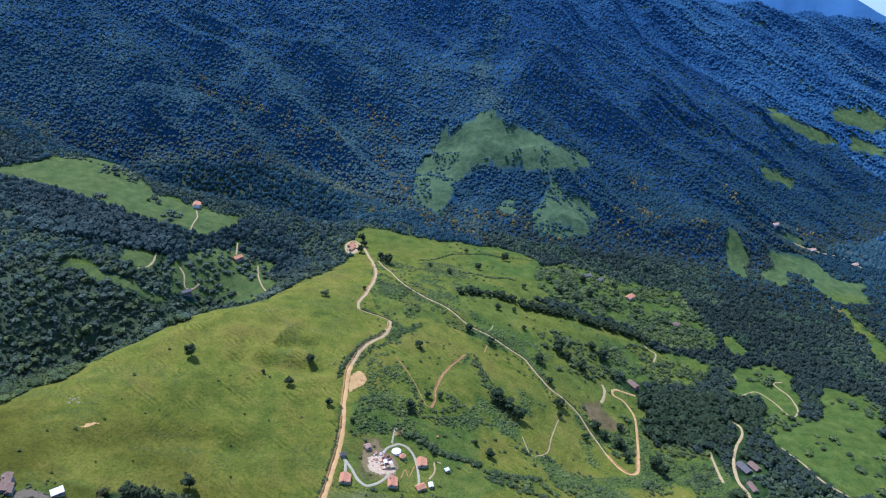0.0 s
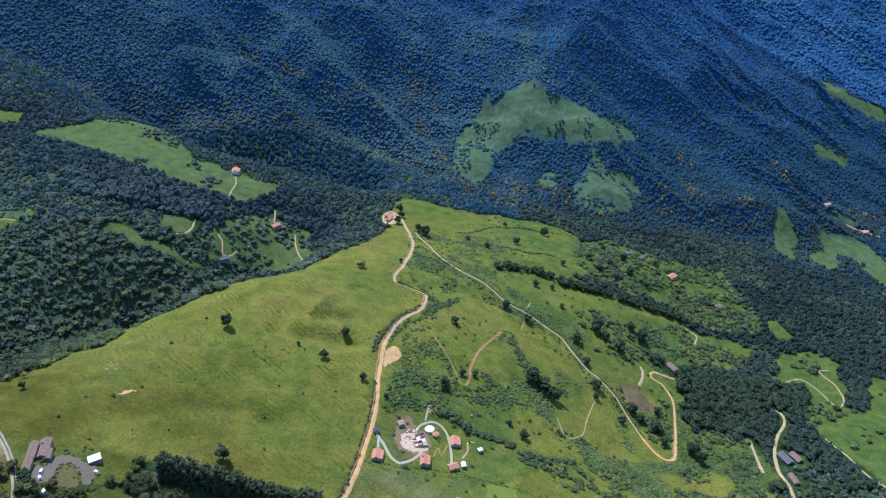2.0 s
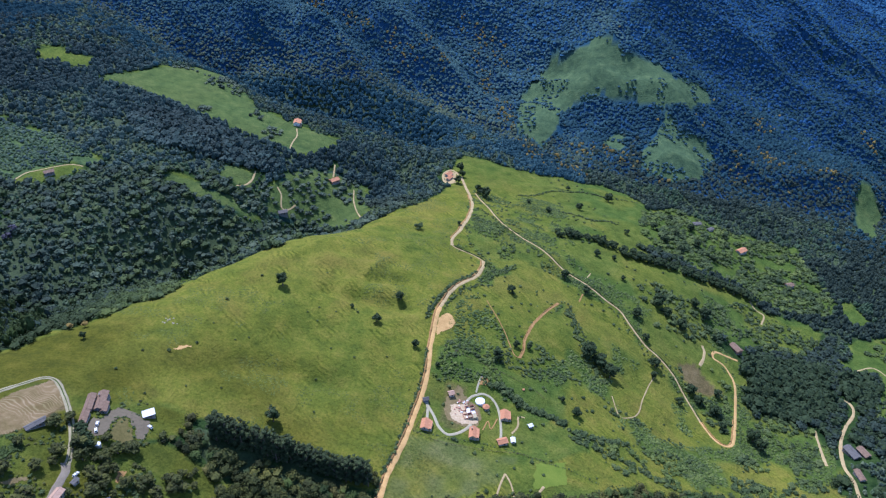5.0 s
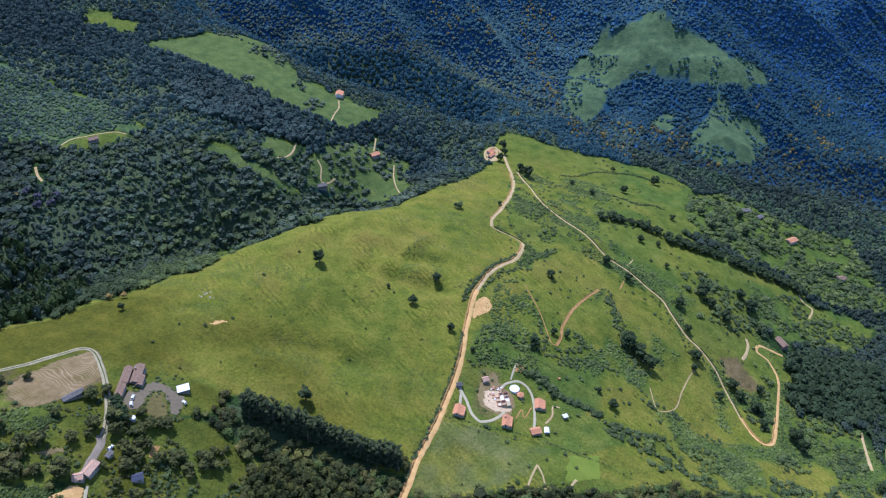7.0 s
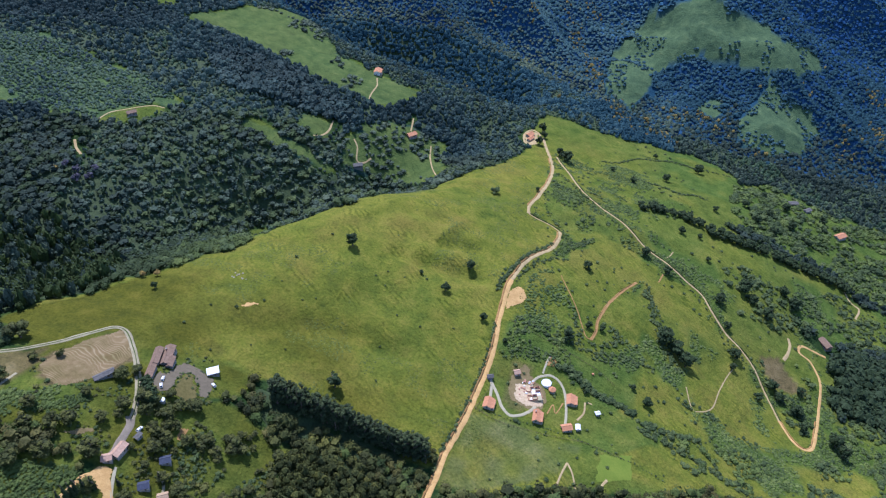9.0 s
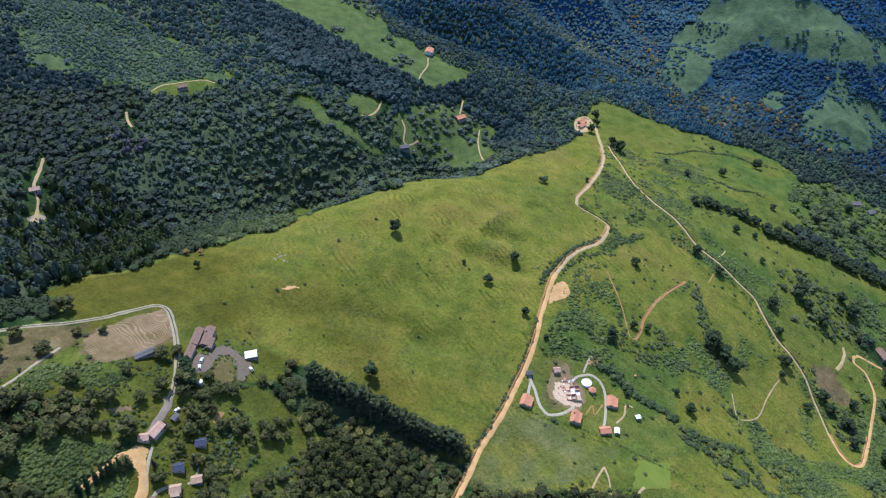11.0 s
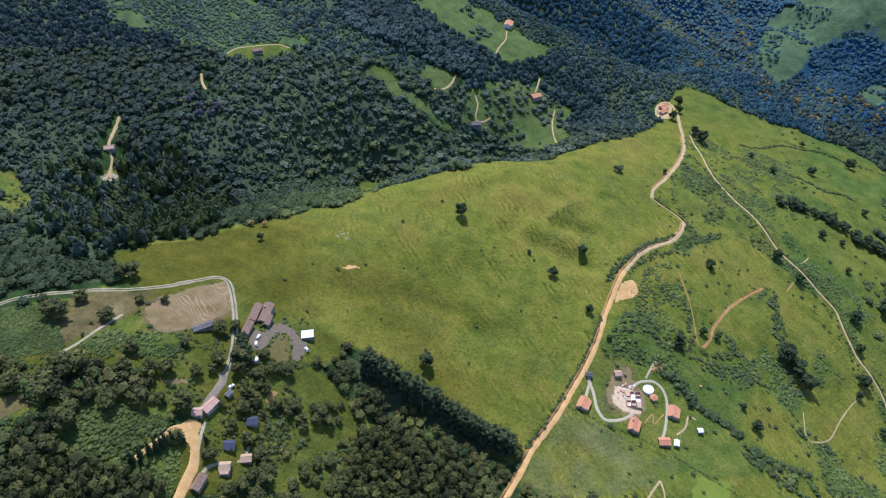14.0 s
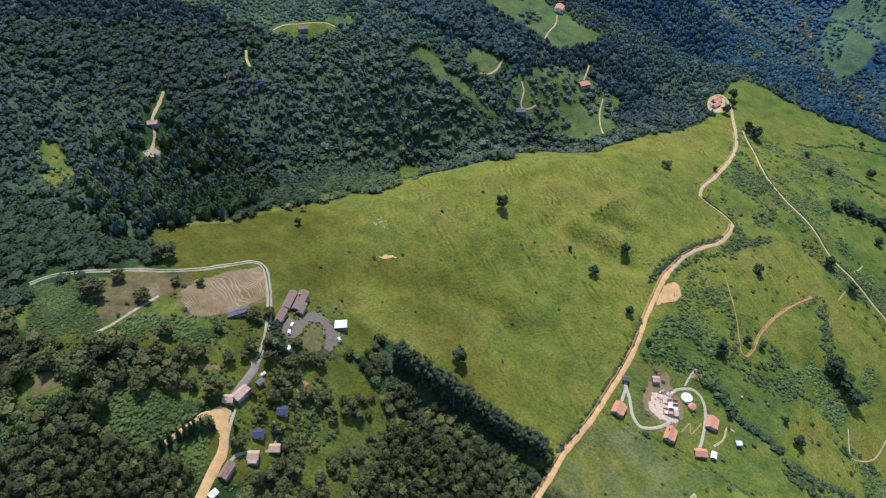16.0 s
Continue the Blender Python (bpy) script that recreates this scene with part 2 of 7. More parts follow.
def value_noise(x, y, size, seed=0):
    """Smooth noise in -1..1 whose bumps are about size metres wide."""
    x, y = np.asarray(x, float) / size + 1000.0, np.asarray(y, float) / size + 1000.0
    i, j = np.floor(x).astype(np.int64), np.floor(y).astype(np.int64)
    u, v = x - i, y - j
    u, v = u * u * u * (u * (6 * u - 15) + 10), v * v * v * (v * (6 * v - 15) + 10)

    def corner(a, b):
        n = (a * 374761393 + b * 668265263 + seed * 1442695041) & 0x7FFFFFFF
        n = ((n ^ (n >> 13)) * 1274126177) & 0x7FFFFFFF
        return ((n ^ (n >> 16)) & 0xFFFF) / 32767.5 - 1.0
    return ((corner(i, j) * (1 - u) + corner(i + 1, j) * u) * (1 - v)
            + (corner(i, j + 1) * (1 - u) + corner(i + 1, j + 1) * u) * v)


# the valley floor at the foot of the mountain: x, y, height
FOOT = [(-2600, 900, 190), (-1400, 1060, 140), (-800, 1160, 92), (-600, 1175, 26), (-450, 1175, -25), (-300, 1165, -75), (-100, 1150, -112), (50, 1060, -128),
        (220, 1040, -138), (540, 1110, -200), (820, 1340, -290), (1350, 1750, -372), (2100, 2350, -420), (3400, 3400, -480)]
CREST_FALL = 460   # how much lower the crest stands at the far end of the mountain
# spurs of the mountain: from x, y to x, y, height, half width
SPURS = [(60, 1160, 85, 1430, 16, 200), (-507, 1253, -392, 1225, 52, 84), (-392, 1225, -340, 1174, 52, 84), (-340, 1174, -260, 1122, 52, 84), (-342, 1342, -269, 1285, 46, 76), (-269, 1285, -217, 1233, 46, 76), (-228, 1442, -140, 1399, 44, 80), (-700, 1440, -560, 1330, 44, 90), (384, 1973, 558, 1747, 40, 120), (558, 1747, 760, 1620, 40, 110)]


# ravines cut into the land: from x, y to x, y, depth, half width
RAVINES = [(-455, 425, -350, 575, 34, 62), (-350, 575, -262, 700, 34, 58), (-262, 700, -190, 850, 20, 55),
           (-760, 1235, -590, 1150, 46, 60), (-590, 1150, -390, 1070, 46, 58), (-390, 1070, -190, 1040, 40, 55),
           (-179, 524, -109, 527, 6.5, 10), (-159, 551, -122, 561, 5.5, 8), (-188, 585, -161, 587, 5.5, 9), (-184, 418, -146, 423, 4.0, 10), (-237, 398, -188, 425, 3.6, 11)]


def line_distance(x, y, ax, ay, bx, by):
    dx, dy = bx - ax, by - ay
    t = np.clip(((x - ax) * dx + (y - ay) * dy) / (dx * dx + dy * dy), 0, 1)
    return np.hypot(x - ax - t * dx, y - ay - t * dy)


def foot_line(x, y):
    """Distance beyond the foot of the mountain (negative in front of it) and the height of the foot there."""
    best, side, away, heights = np.full(x.shape, 1e9), np.zeros(x.shape), [], []
    for (ax, ay, az), (bx, by, bz) in zip(FOOT, FOOT[1:]):
        dx, dy = bx - ax, by - ay
        t = np.clip(((x - ax) * dx + (y - ay) * dy) / (dx * dx + dy * dy), 0, 1)
        d = np.hypot(x - ax - t * dx, y - ay - t * dy)
        s = np.sign(dx * (y - ay) - dy * (x - ax))
        near = d < best
        best, side = np.where(near, d, best), np.where(near, s, side)
        away.append(d)
        heights.append(az + t * (bz - az))
    shares = [np.exp((best - d) / 90) for d in away]
    level = sum(share * h for share, h in zip(shares, heights)) / sum(shares)
    return best * side, level


def ribs(x, y, size, seed):
    """Sharp ridges with gullies between that run down the mountain, in -1..1."""
    across = 0.51 * x + 0.86 * y + 0.4 * size * value_noise(x, y, size * 1.6, seed + 40)
    return 1 - 2 * np.abs(value_noise((0.86 * x - 0.51 * y) / 2.6, across, size, seed))


def near_land(x, y):
    z = 40 - 0.187 * soft(x, -800, 1500, 60) - 0.125 * soft(y, 60, 1250, 60)
    for group in MOUNDS:
        for cx, cy, r, h in group:
            z = z + h * np.exp(-((x - cx) ** 2 + (y - cy) ** 2) / (r * r))
    return z


def ground(x, y):
    """Height of the bare land at x, y (arrays)."""
    x, y = np.asarray(x, float), np.asarray(y, float)
    z = near_land(x, y)
    for ax, ay, bx, by, depth, w in RAVINES:
        z = z - depth * np.exp(-(line_distance(x, y, ax, ay, bx, by) / w) ** 2)
    d, level = foot_line(x, y)
    reach = 1150 - CREST_FALL * np.clip((np.hypot(x, y) - 1900) / 1500, 0, 1)
    up = level + 0.50 * soft(d, 0, 1e9, 40) - 8 - 1.1 * soft(d - reach, 0, 620, 30)
    spur = np.zeros(x.shape)
    for ax, ay, bx, by, h, w in SPURS:
        spur = np.maximum(spur, h * np.exp(-(line_distance(x, y, ax, ay, bx, by) / (0.62 * w)) ** 2))
    up = up + spur
    up = up + 26 * ribs(x, y, 150, 3) + 13 * ribs(x, y, 64, 5) + 8 * value_noise(x, y, 90, 4)
    w = 1 / (1 + np.exp(-soft(d, -300, 300, 20) / 28))
    z = z * (1 - w) + up * w
    folds = np.exp(-((x + 165) / 95) ** 2 - ((y - 590) / 120) ** 2)
    z = z + 3.4 * folds * (1 - 2 * np.abs(value_noise(0.9 * x - 0.42 * y, (0.42 * x + 0.9 * y) * 0.28, 30, 10)))
    return z + 1.2 * value_noise(x, y, 26, 1) + 2.0 * value_noise(x, y, 60, 2) + 1.6 * value_noise(0.38 * x + 0.15 * y, y - 0.25 * x, 24, 9)

# open land and fields, corner by corner
HILL_PASTURE = [(-385, 318), (-362, 352), (-340, 414), (-312, 476), (-282, 535), (-240, 590), (-198, 690), (-160, 748), (-124, 837), (-121, 907), (-121, 976), (-66, 969), (-1, 974), (63, 990), (130, 971), (154, 932), (100, 818), (145, 778), (209, 790), (270, 780), (241, 727), (192, 664), (225, 644), (213, 592), (220, 552), (285, 542), (266, 482), (-91, 324), (-90, 345), (-98, 338), (-150, 343), (-207, 346), (-238, 338), (-275, 336), (-303, 337), (-337, 298)]
FAR_PASTURE = [(-591, 878), (-577, 909), (-561, 938), (-527, 1018), (-478, 1025), (-401, 928), (-345, 911), (-282, 906), (-291, 869), (-320, 832), (-340, 839), (-383, 840), (-472, 862), (-537, 873), (-576, 865)]
WEST_UP = [(-712, 929), (-669, 935), (-622, 920), (-618, 898), (-656, 887), (-680, 879)]
CLEARING_A = [(-328, 744), (-315, 781), (-292, 818), (-260, 832), (-226, 827), (-211, 771), (-233, 742), (-273, 737), (-312, 716)]
CLEARING_B = [(-424, 681), (-413, 697), (-378, 705), (-349, 704), (-322, 713), (-320, 696), (-349, 683), (-380, 682)]
CLEARING_D = [(-382, 754), (-364, 764), (-342, 759), (-342, 736), (-358, 727), (-370, 731)]
CLEARING_C = [(-537, 603), (-539, 625), (-502, 662), (-479, 661), (-507, 624)]
EAST_PASTURE = [(333, 692), (355, 706), (368, 735), (385, 745), (413, 768), (426, 764), (433, 735), (423, 702), (428, 685), (405, 643), (415, 626), (440, 660), (460, 705), (478, 714), (489, 696), (513, 698), (522, 670), (419, 501), (384, 496), (363, 528), (357, 561), (349, 581), (341, 600), (360, 633), (370, 667), (352, 678)]
EAST_GLADE = [(271, 757), (309, 769), (340, 743), (324, 715), (271, 728)]
PEAK_W = [(-44, 1121), (-55, 1174), (-43, 1246), (-20, 1295), (1, 1306), (33, 1299), (57, 1302), (68, 1316), (85, 1305), (100, 1293), (126, 1277), (152, 1272), (183, 1271), (198, 1262), (208, 1253), (238, 1280), (272, 1279), (274, 1257), (252, 1211), (219, 1185), (200, 1190), (184, 1178), (165, 1191), (144, 1195), (121, 1194), (106, 1194), (84, 1199), (64, 1198), (38, 1201), (24, 1179), (16, 1135), (6, 1107), (10, 1083), (-8, 1089), (-27, 1104)]
PEAK_S = [(146, 1080), (145, 1095), (164, 1120), (180, 1140), (185, 1167), (194, 1179), (205, 1166), (223, 1149), (250, 1145), (263, 1128), (260, 1091), (238, 1061), (208, 1038), (184, 1045), (163, 1047)]
PEAK_M = [(90, 1109), (104, 1145), (118, 1147), (126, 1127), (121, 1093), (106, 1097)]
STRIP_E = [(496, 1146), (516, 1152), (528, 1139), (536, 1116), (529, 1084), (500, 1043), (489, 1059), (494, 1096), (497, 1124)]
SLOPE_E = [(546, 1072), (586, 1138), (626, 1198), (656, 1203), (681, 1194), (698, 1183), (697, 1160), (699, 1113), (720, 1112), (774, 1145), (742, 1086), (704, 1013), (675, 1005), (647, 984), (638, 1008), (631, 1032), (627, 1053), (639, 1107), (618, 1117), (580, 1047), (560, 1026), (550, 1048)]
SLOPE_F = [(875, 1922), (925, 1926), (926, 1853), (977, 1875), (1016, 1869), (1064, 1870), (1063, 1848), (1005, 1820), (943, 1811), (895, 1817), (850, 1819)]
SLOPE_G = [(1123, 2028), (1197, 2110), (1270, 2114), (1347, 2127), (1312, 2058), (1212, 1991), (1167, 2003), (1114, 1987)]
SLOPE_H = [(1145, 1952), (1201, 1960), (1251, 1936), (1224, 1883), (1156, 1872), (1116, 1874)]
SLOPE_J = [(633, 975), (650, 978), (638, 925), (643, 894), (628, 844), (595, 789), (586, 813), (613, 872), (605, 892), (617, 933)]
SLOPE_K = [(660, 1278), (675, 1279), (687, 1270), (715, 1263), (706, 1249), (685, 1256), (664, 1265)]
SLOPE_I = [(722, 1540), (779, 1572), (818, 1563), (802, 1536), (739, 1507), (706, 1496)]
HAMLET_A = [(261, 831), (290, 864), (305, 858), (288, 832), (260, 810)]
HAMLET_B = [(374, 823), (400, 824), (412, 790), (381, 773), (374, 796)]
HAMLET_C = [(327, 912), (357, 942), (365, 913), (339, 894)]
HAMLET_E = [(184, 811), (231, 842), (231, 821), (196, 798)]
HAMLET_F = [(288, 916), (326, 942), (345, 933), (320, 900), (291, 895)]
EAST_MEADOW = [(102, 910), (176, 954), (189, 880), (149, 815), (111, 798), (72, 811)]
HAMLET_GREEN = [(204, 831), (287, 896), (337, 888), (310, 856), (243, 831)]
WEST_STRIP = [(-558, 688), (-527, 696), (-483, 689), (-491, 666), (-534, 650)]
WEST_GREEN = [(-381, 699), (-357, 707), (-323, 711), (-318, 700), (-347, 688), (-378, 677)]
WEST_HILL = [(-761, 699), (-734, 719), (-697, 730), (-651, 727), (-597, 710), (-554, 709), (-501, 690), (-482, 679), (-485, 666), (-506, 664), (-523, 639), (-536, 611), (-563, 605), (-595, 597), (-629, 593), (-652, 576)]
FIELD = [(-323, 285), (-325, 301), (-305, 338), (-285, 318), (-291, 293), (-304, 275)]
FIELD_B = [(-350, 252), (-364, 274), (-353, 286), (-328, 305), (-325, 285), (-326, 260), (-335, 241)]
CROP = [(-394, 240), (-368, 261), (-334, 241), (-331, 237), (-358, 213)]
BRIGHT = [(-11, 394), (30, 403), (32, 378), (7, 371), (-11, 372)]
PLOT = [(146, 605), (165, 614), (175, 600), (189, 587), (174, 576), (154, 580)]
GLADE_SE = [(207, 544), (232, 577), (276, 567), (269, 521), (267, 465), (162, 432)]
EAST_GREEN = [(184, 715), (244, 767), (298, 753), (337, 732), (317, 704), (250, 675), (216, 671), (184, 677)]

# roads, lanes and paths, bend by bend
MAIN_ROAD = [(-96, 304), (-94, 315), (-93, 332), (-92, 357), (-87, 386), (-85, 414), (-83, 435), (-82, 461), (-84, 485), (-85, 513), (-84, 536), (-79, 562), (-68, 586), (-58, 609), (-55, 630), (-56, 643), (-67, 651), (-81, 655), (-90, 657), (-92, 673), (-87, 706), (-83, 747), (-84, 791), (-92, 833), (-103, 868), (-111, 892)]
EAST_ROAD = [(-86, 844), (-67, 800), (-46, 751), (-25, 728), (-5, 711), (14, 692), (33, 676), (51, 665), (69, 656), (87, 647), (98, 629), (112, 611), (126, 600), (140, 585), (150, 565), (160, 538), (170, 519), (179, 513), (188, 522), (197, 556), (203, 587), (205, 613), (199, 630), (188, 635), (193, 648), (217, 648)]
LOOP_SPUR = [(178, 649), (179, 640), (175, 625), (170, 614)]
FIELD_PATH = [(23, 614), (12, 593), (2, 566), (-4, 544), (-7, 529), (-7, 517), (-10, 506)]
FIELD_TRAIL = [(-10, 506), (-15, 507), (-20, 518), (-24, 528), (-28, 535), (-38, 552), (-45, 566)]
BEND_PATH = [(120, 575), (112, 558), (104, 534), (97, 509), (86, 495), (78, 492), (73, 514)]
FORK_WEST = [(-13, 379), (-16, 367), (-18, 355), (-20, 340)]
FORK_EAST = [(-13, 379), (-8, 371), (-5, 361), (-2, 346)]
STUB_PATH = [(15, 377), (12, 371), (13, 362), (15, 353)]
VILLAGE_LANE = [(-395, 241), (-390, 252), (-378, 266), (-364, 278), (-350, 290), (-331, 307), (-319, 324), (-312, 336), (-304, 337), (-293, 328), (-281, 315), (-269, 299), (-262, 285), (-260, 278)]
VILLAGE_STREET = [(-261, 279), (-258, 273), (-257, 265), (-256, 257), (-256, 252)]
OCHRE_ROAD = [(-258, 243), (-252, 241), (-247, 236), (-241, 227), (-238, 216), (-234, 206), (-231, 197)]
OCHRE_SPUR = [(-251, 240), (-257, 240), (-260, 235), (-260, 230), (-261, 223), (-262, 218), (-263, 212)]
TERRACE_PATH = [(-332, 236), (-329, 249), (-328, 264), (-329, 276)]
COMPOUND_DRIVE = [(-79, 431), (-76, 426), (-71, 419), (-66, 410), (-62, 406), (-58, 404), (-52, 407), (-46, 413), (-42, 420)]
COMPOUND_SPUR = [(-77, 428), (-76, 422), (-75, 414)]
COMPOUND_RING = [(-48, 435), (-48, 441), (-45, 447), (-40, 451), (-36, 453), (-30, 452), (-25, 447), (-22, 439), (-20, 428), (-19, 419), (-19, 414)]
COMPOUND_WALK = [(-39, 470), (-41, 461), (-42, 452)]
COMPOUND_TRAIL = [(-33, 418), (-30, 428), (-27, 421), (-23, 433)]
SHED_TRAIL = [(-11, 422), (-7, 431), (-7, 441), (-2, 442)]
FAR_DRIVE = [(-338, 902), (-330, 879), (-329, 856), (-327, 842)]
FAR_BEND = [(-346, 771), (-343, 752), (-345, 735), (-352, 727)]
FAR_LANE = [(-317, 761), (-310, 753), (-305, 737), (-298, 740), (-293, 751)]
FAR_TRACK = [(-238, 814), (-233, 793), (-225, 774), (-212, 752)]
RED_DRIVE = [(-270, 845), (-267, 830), (-265, 818)]
WEST_PATH = [(-533, 611), (-530, 626), (-521, 637), (-503, 658), (-490, 662)]
WEST_STUB = [(-533, 573), (-525, 564), (-514, 556)]
EAST_CURVE = [(354, 682), (376, 692), (387, 672), (390, 644), (397, 638), (409, 656), (414, 684), (408, 704), (407, 714), (419, 717)]
WOOD_ROAD = [(308, 624), (323, 615), (321, 598), (305, 574), (292, 548), (283, 513), (283, 488), (280, 463)]
WOOD_TRACK = [(274, 564), (271, 539), (269, 514)]
SOUTH_EAST_LANE = [(354, 577), (362, 546), (366, 522), (380, 498), (388, 485)]
HAMLET_PATH = [(257, 777), (262, 764), (271, 757), (264, 738)]
TIP_RING = [(-115, 873), (-123, 868), (-131, 874), (-135, 889), (-133, 899), (-126, 906), (-118, 901), (-114, 893)]
MOUNTAIN_LANE = [(653, 1276), (656, 1262), (675, 1260), (708, 1252), (749, 1251), (798, 1252), (806, 1216)]
CABIN_WALK = [(-251, 249), (-249, 244), (-245, 236), (-240, 228)]
CABIN_PATH = [(-233, 258), (-227, 253), (-225, 247), (-226, 242)]
COTTAGE_PATH = [(-232, 236), (-235, 231), (-235, 225), (-233, 220)]
LOG_TRACK = [[(-265, 202), (-266, 200), (-266, 198)], [(-267, 194), (-268, 193), (-269, 191)], [(-270, 189), (-270, 187), (-271, 186)], [(-272, 181), (-272, 180), (-271, 178)]]
OCHRE_HEAD = [(-259, 235), (-258, 241), (-257, 246), (-253, 247), (-250, 245), (-247, 239), (-245, 232), (-245, 229), (-250, 234), (-254, 236), (-256, 236)]
WEST_SCRUB = [(-330, 190), (-326, 195), (-318, 204), (-316, 210), (-311, 210), (-304, 201), (-310, 196), (-316, 190), (-324, 185)]
SMALL_MEADOW = [(-312, 238), (-308, 246), (-295, 259), (-288, 256), (-295, 245), (-301, 240), (-306, 234)]
YARD_HEDGE = [(-266, 319), (-264, 324), (-263, 330), (-259, 335)]
HOUSE_HEDGE = [(-270, 337), (-264, 336), (-259, 336)]
FOREST_DRIVE = [(-548, 478), (-541, 466), (-533, 451), (-527, 442), (-518, 435), (-508, 422), (-499, 408)]
CREST_SCAR = [(-315, 485), (-361, 557), (-365, 568)]
SAND = [(-83, 506), (-83, 519), (-82, 525), (-77, 530), (-71, 528), (-68, 521), (-71, 513), (-78, 506), (-81, 501)]
# yards, glades and scrub, corner by corner
VILLAGE = [(-384, 233), (-368, 261), (-332, 304), (-305, 342), (-282, 342), (-235, 347), (-218, 342), (-231, 318), (-246, 294), (-244, 278), (-224, 273), (-217, 260), (-206, 232), (-238, 204), (-257, 242), (-270, 240), (-294, 249), (-312, 238), (-316, 228), (-341, 220), (-355, 210)]
GLADE_A = [(-205, 241), (-210, 252), (-208, 262), (-204, 277), (-199, 292), (-197, 303), (-190, 309), (-187, 299), (-192, 287), (-195, 271), (-200, 258), (-198, 243)]
GLADE_B = [(-188, 241), (-188, 254), (-187, 268), (-184, 282), (-180, 275), (-180, 260), (-180, 248)]
CROP_LOW = [(-252, 230), (-257, 212), (-258, 205), (-245, 197), (-238, 203), (-242, 214), (-247, 225)]
ORCHARD = [(-305, 214), (-297, 224), (-282, 232), (-264, 240), (-260, 237), (-264, 226), (-265, 213), (-275, 201), (-288, 192), (-296, 193), (-298, 207)]
YARD = [(-267, 310), (-267, 316), (-263, 317), (-263, 325), (-260, 332), (-255, 333), (-249, 333), (-243, 331), (-240, 330), (-237, 323), (-237, 314), (-240, 312), (-245, 320), (-250, 325), (-255, 325), (-256, 320), (-254, 313), (-254, 306), (-257, 301), (-262, 303)]
DIRT_PATCH = [(-261, 401), (-258, 409), (-251, 413), (-251, 409), (-258, 401)]
COMPOUND_EARTH = [(-62, 435), (-54, 436), (-50, 439), (-43, 437), (-38, 430), (-37, 422), (-44, 419), (-52, 417), (-57, 421)]
SITE_EARTH = [(-66, 436), (-62, 446), (-57, 454), (-52, 452), (-50, 446), (-44, 443), (-38, 439), (-35, 430), (-36, 420), (-44, 416), (-53, 415), (-60, 418), (-64, 426)]
WALK_EARTH = [(-43, 462), (-38, 470), (-32, 468), (-33, 462), (-40, 458)]
GARDEN_EAST = [(-262, 297), (-231, 316), (-217, 324), (-195, 311), (-184, 304), (-177, 273), (-177, 250), (-210, 221), (-224, 244), (-237, 256), (-247, 274)]
FARM_EARTH = [(-66, 424), (-66, 445), (-62, 457), (-52, 457), (-52, 445), (-46, 430), (-51, 414), (-60, 410)]
SMOOTH_A = [(-31, 489), (-18, 488), (32, 493), (27, 448), (5, 454), (-14, 466)]
SMOOTH_B = [(-10, 411), (-2, 445), (31, 444), (69, 444), (-13, 378)]
PALE_MEADOW = [(-84, 395), (-44, 397), (-14, 400), (-7, 400), (-10, 374), (-90, 317), (-90, 353), (-87, 377)]
BRIGHT_MEADOW = [(8, 398), (31, 409), (32, 385), (7, 371)]
LUSH_TRIANGLE = [(-44, 464), (-17, 481), (10, 468), (27, 451), (6, 445), (-18, 455)]
LAWN = [(-76, 424), (-80, 447), (-74, 483), (-44, 467), (-2, 444), (14, 417), (-7, 405), (-45, 397), (-82, 397)]
PLANTATION = [(-182, 296), (-177, 306), (-154, 314), (-130, 314), (-112, 319), (-112, 300), (-176, 250), (-176, 272)]
LOWER_PLANTATION = [(-275, 163), (-297, 180), (-289, 189), (-266, 203), (-250, 212), (-241, 207), (-231, 199)]
WEST_GLADE = [(-546, 350), (-533, 358), (-492, 345), (-471, 320), (-505, 320)]
FOREST_YARD = [(-508, 412), (-507, 429), (-491, 410), (-493, 399)]
CREST_GREEN = [(-362, 566), (-361, 585), (-344, 601), (-330, 600), (-291, 507), (-304, 492)]
SCRUB_SLOPE_A = [(-471, 641), (-419, 664), (-330, 679), (-279, 581), (-365, 570), (-423, 548), (-429, 596)]
SCRUB_SLOPE_B = [(-590, 407), (-554, 451), (-533, 442), (-515, 410), (-509, 365), (-549, 353), (-589, 385)]
SCRUB_SLOPE_C = [(-513, 510), (-466, 539), (-423, 548), (-378, 552), (-395, 475), (-452, 484), (-484, 480)]
SCRUB_SLOPE_D = [(-502, 596), (-466, 652), (-389, 661), (-327, 679), (-344, 642), (-411, 605), (-448, 555), (-471, 542)]
TIP_YARD = [(-135, 889), (-133, 899), (-127, 904), (-118, 899), (-116, 883), (-117, 871), (-123, 868), (-130, 873)]
BANK_A = [(-305, 230), (-303, 235), (-297, 237), (-297, 235)]
BANK_B = [(-284, 251), (-279, 258), (-271, 263), (-270, 260), (-278, 253)]
BANK_C = [(-236, 280), (-237, 287), (-233, 289), (-232, 284), (-233, 279)]
BANK_D = [(-330, 189), (-337, 202), (-329, 209), (-321, 207), (-324, 197), (-325, 189)]
SCRUB_NORTH = [(-74, 483), (-70, 500), (-42, 502), (-20, 481), (-27, 462), (-54, 459), (-72, 452), (-78, 455)]
SCRUB_ROAD = [(-86, 785), (-73, 783), (-19, 725), (20, 687), (27, 661), (-26, 666), (-54, 647), (-75, 671), (-85, 723)]
SCRUB_EAST = [(94, 686), (134, 723), (192, 717), (192, 664), (159, 644), (122, 642)]
SCRUB_LOOP = [(143, 597), (180, 617), (197, 597), (187, 530), (174, 527), (158, 566)]
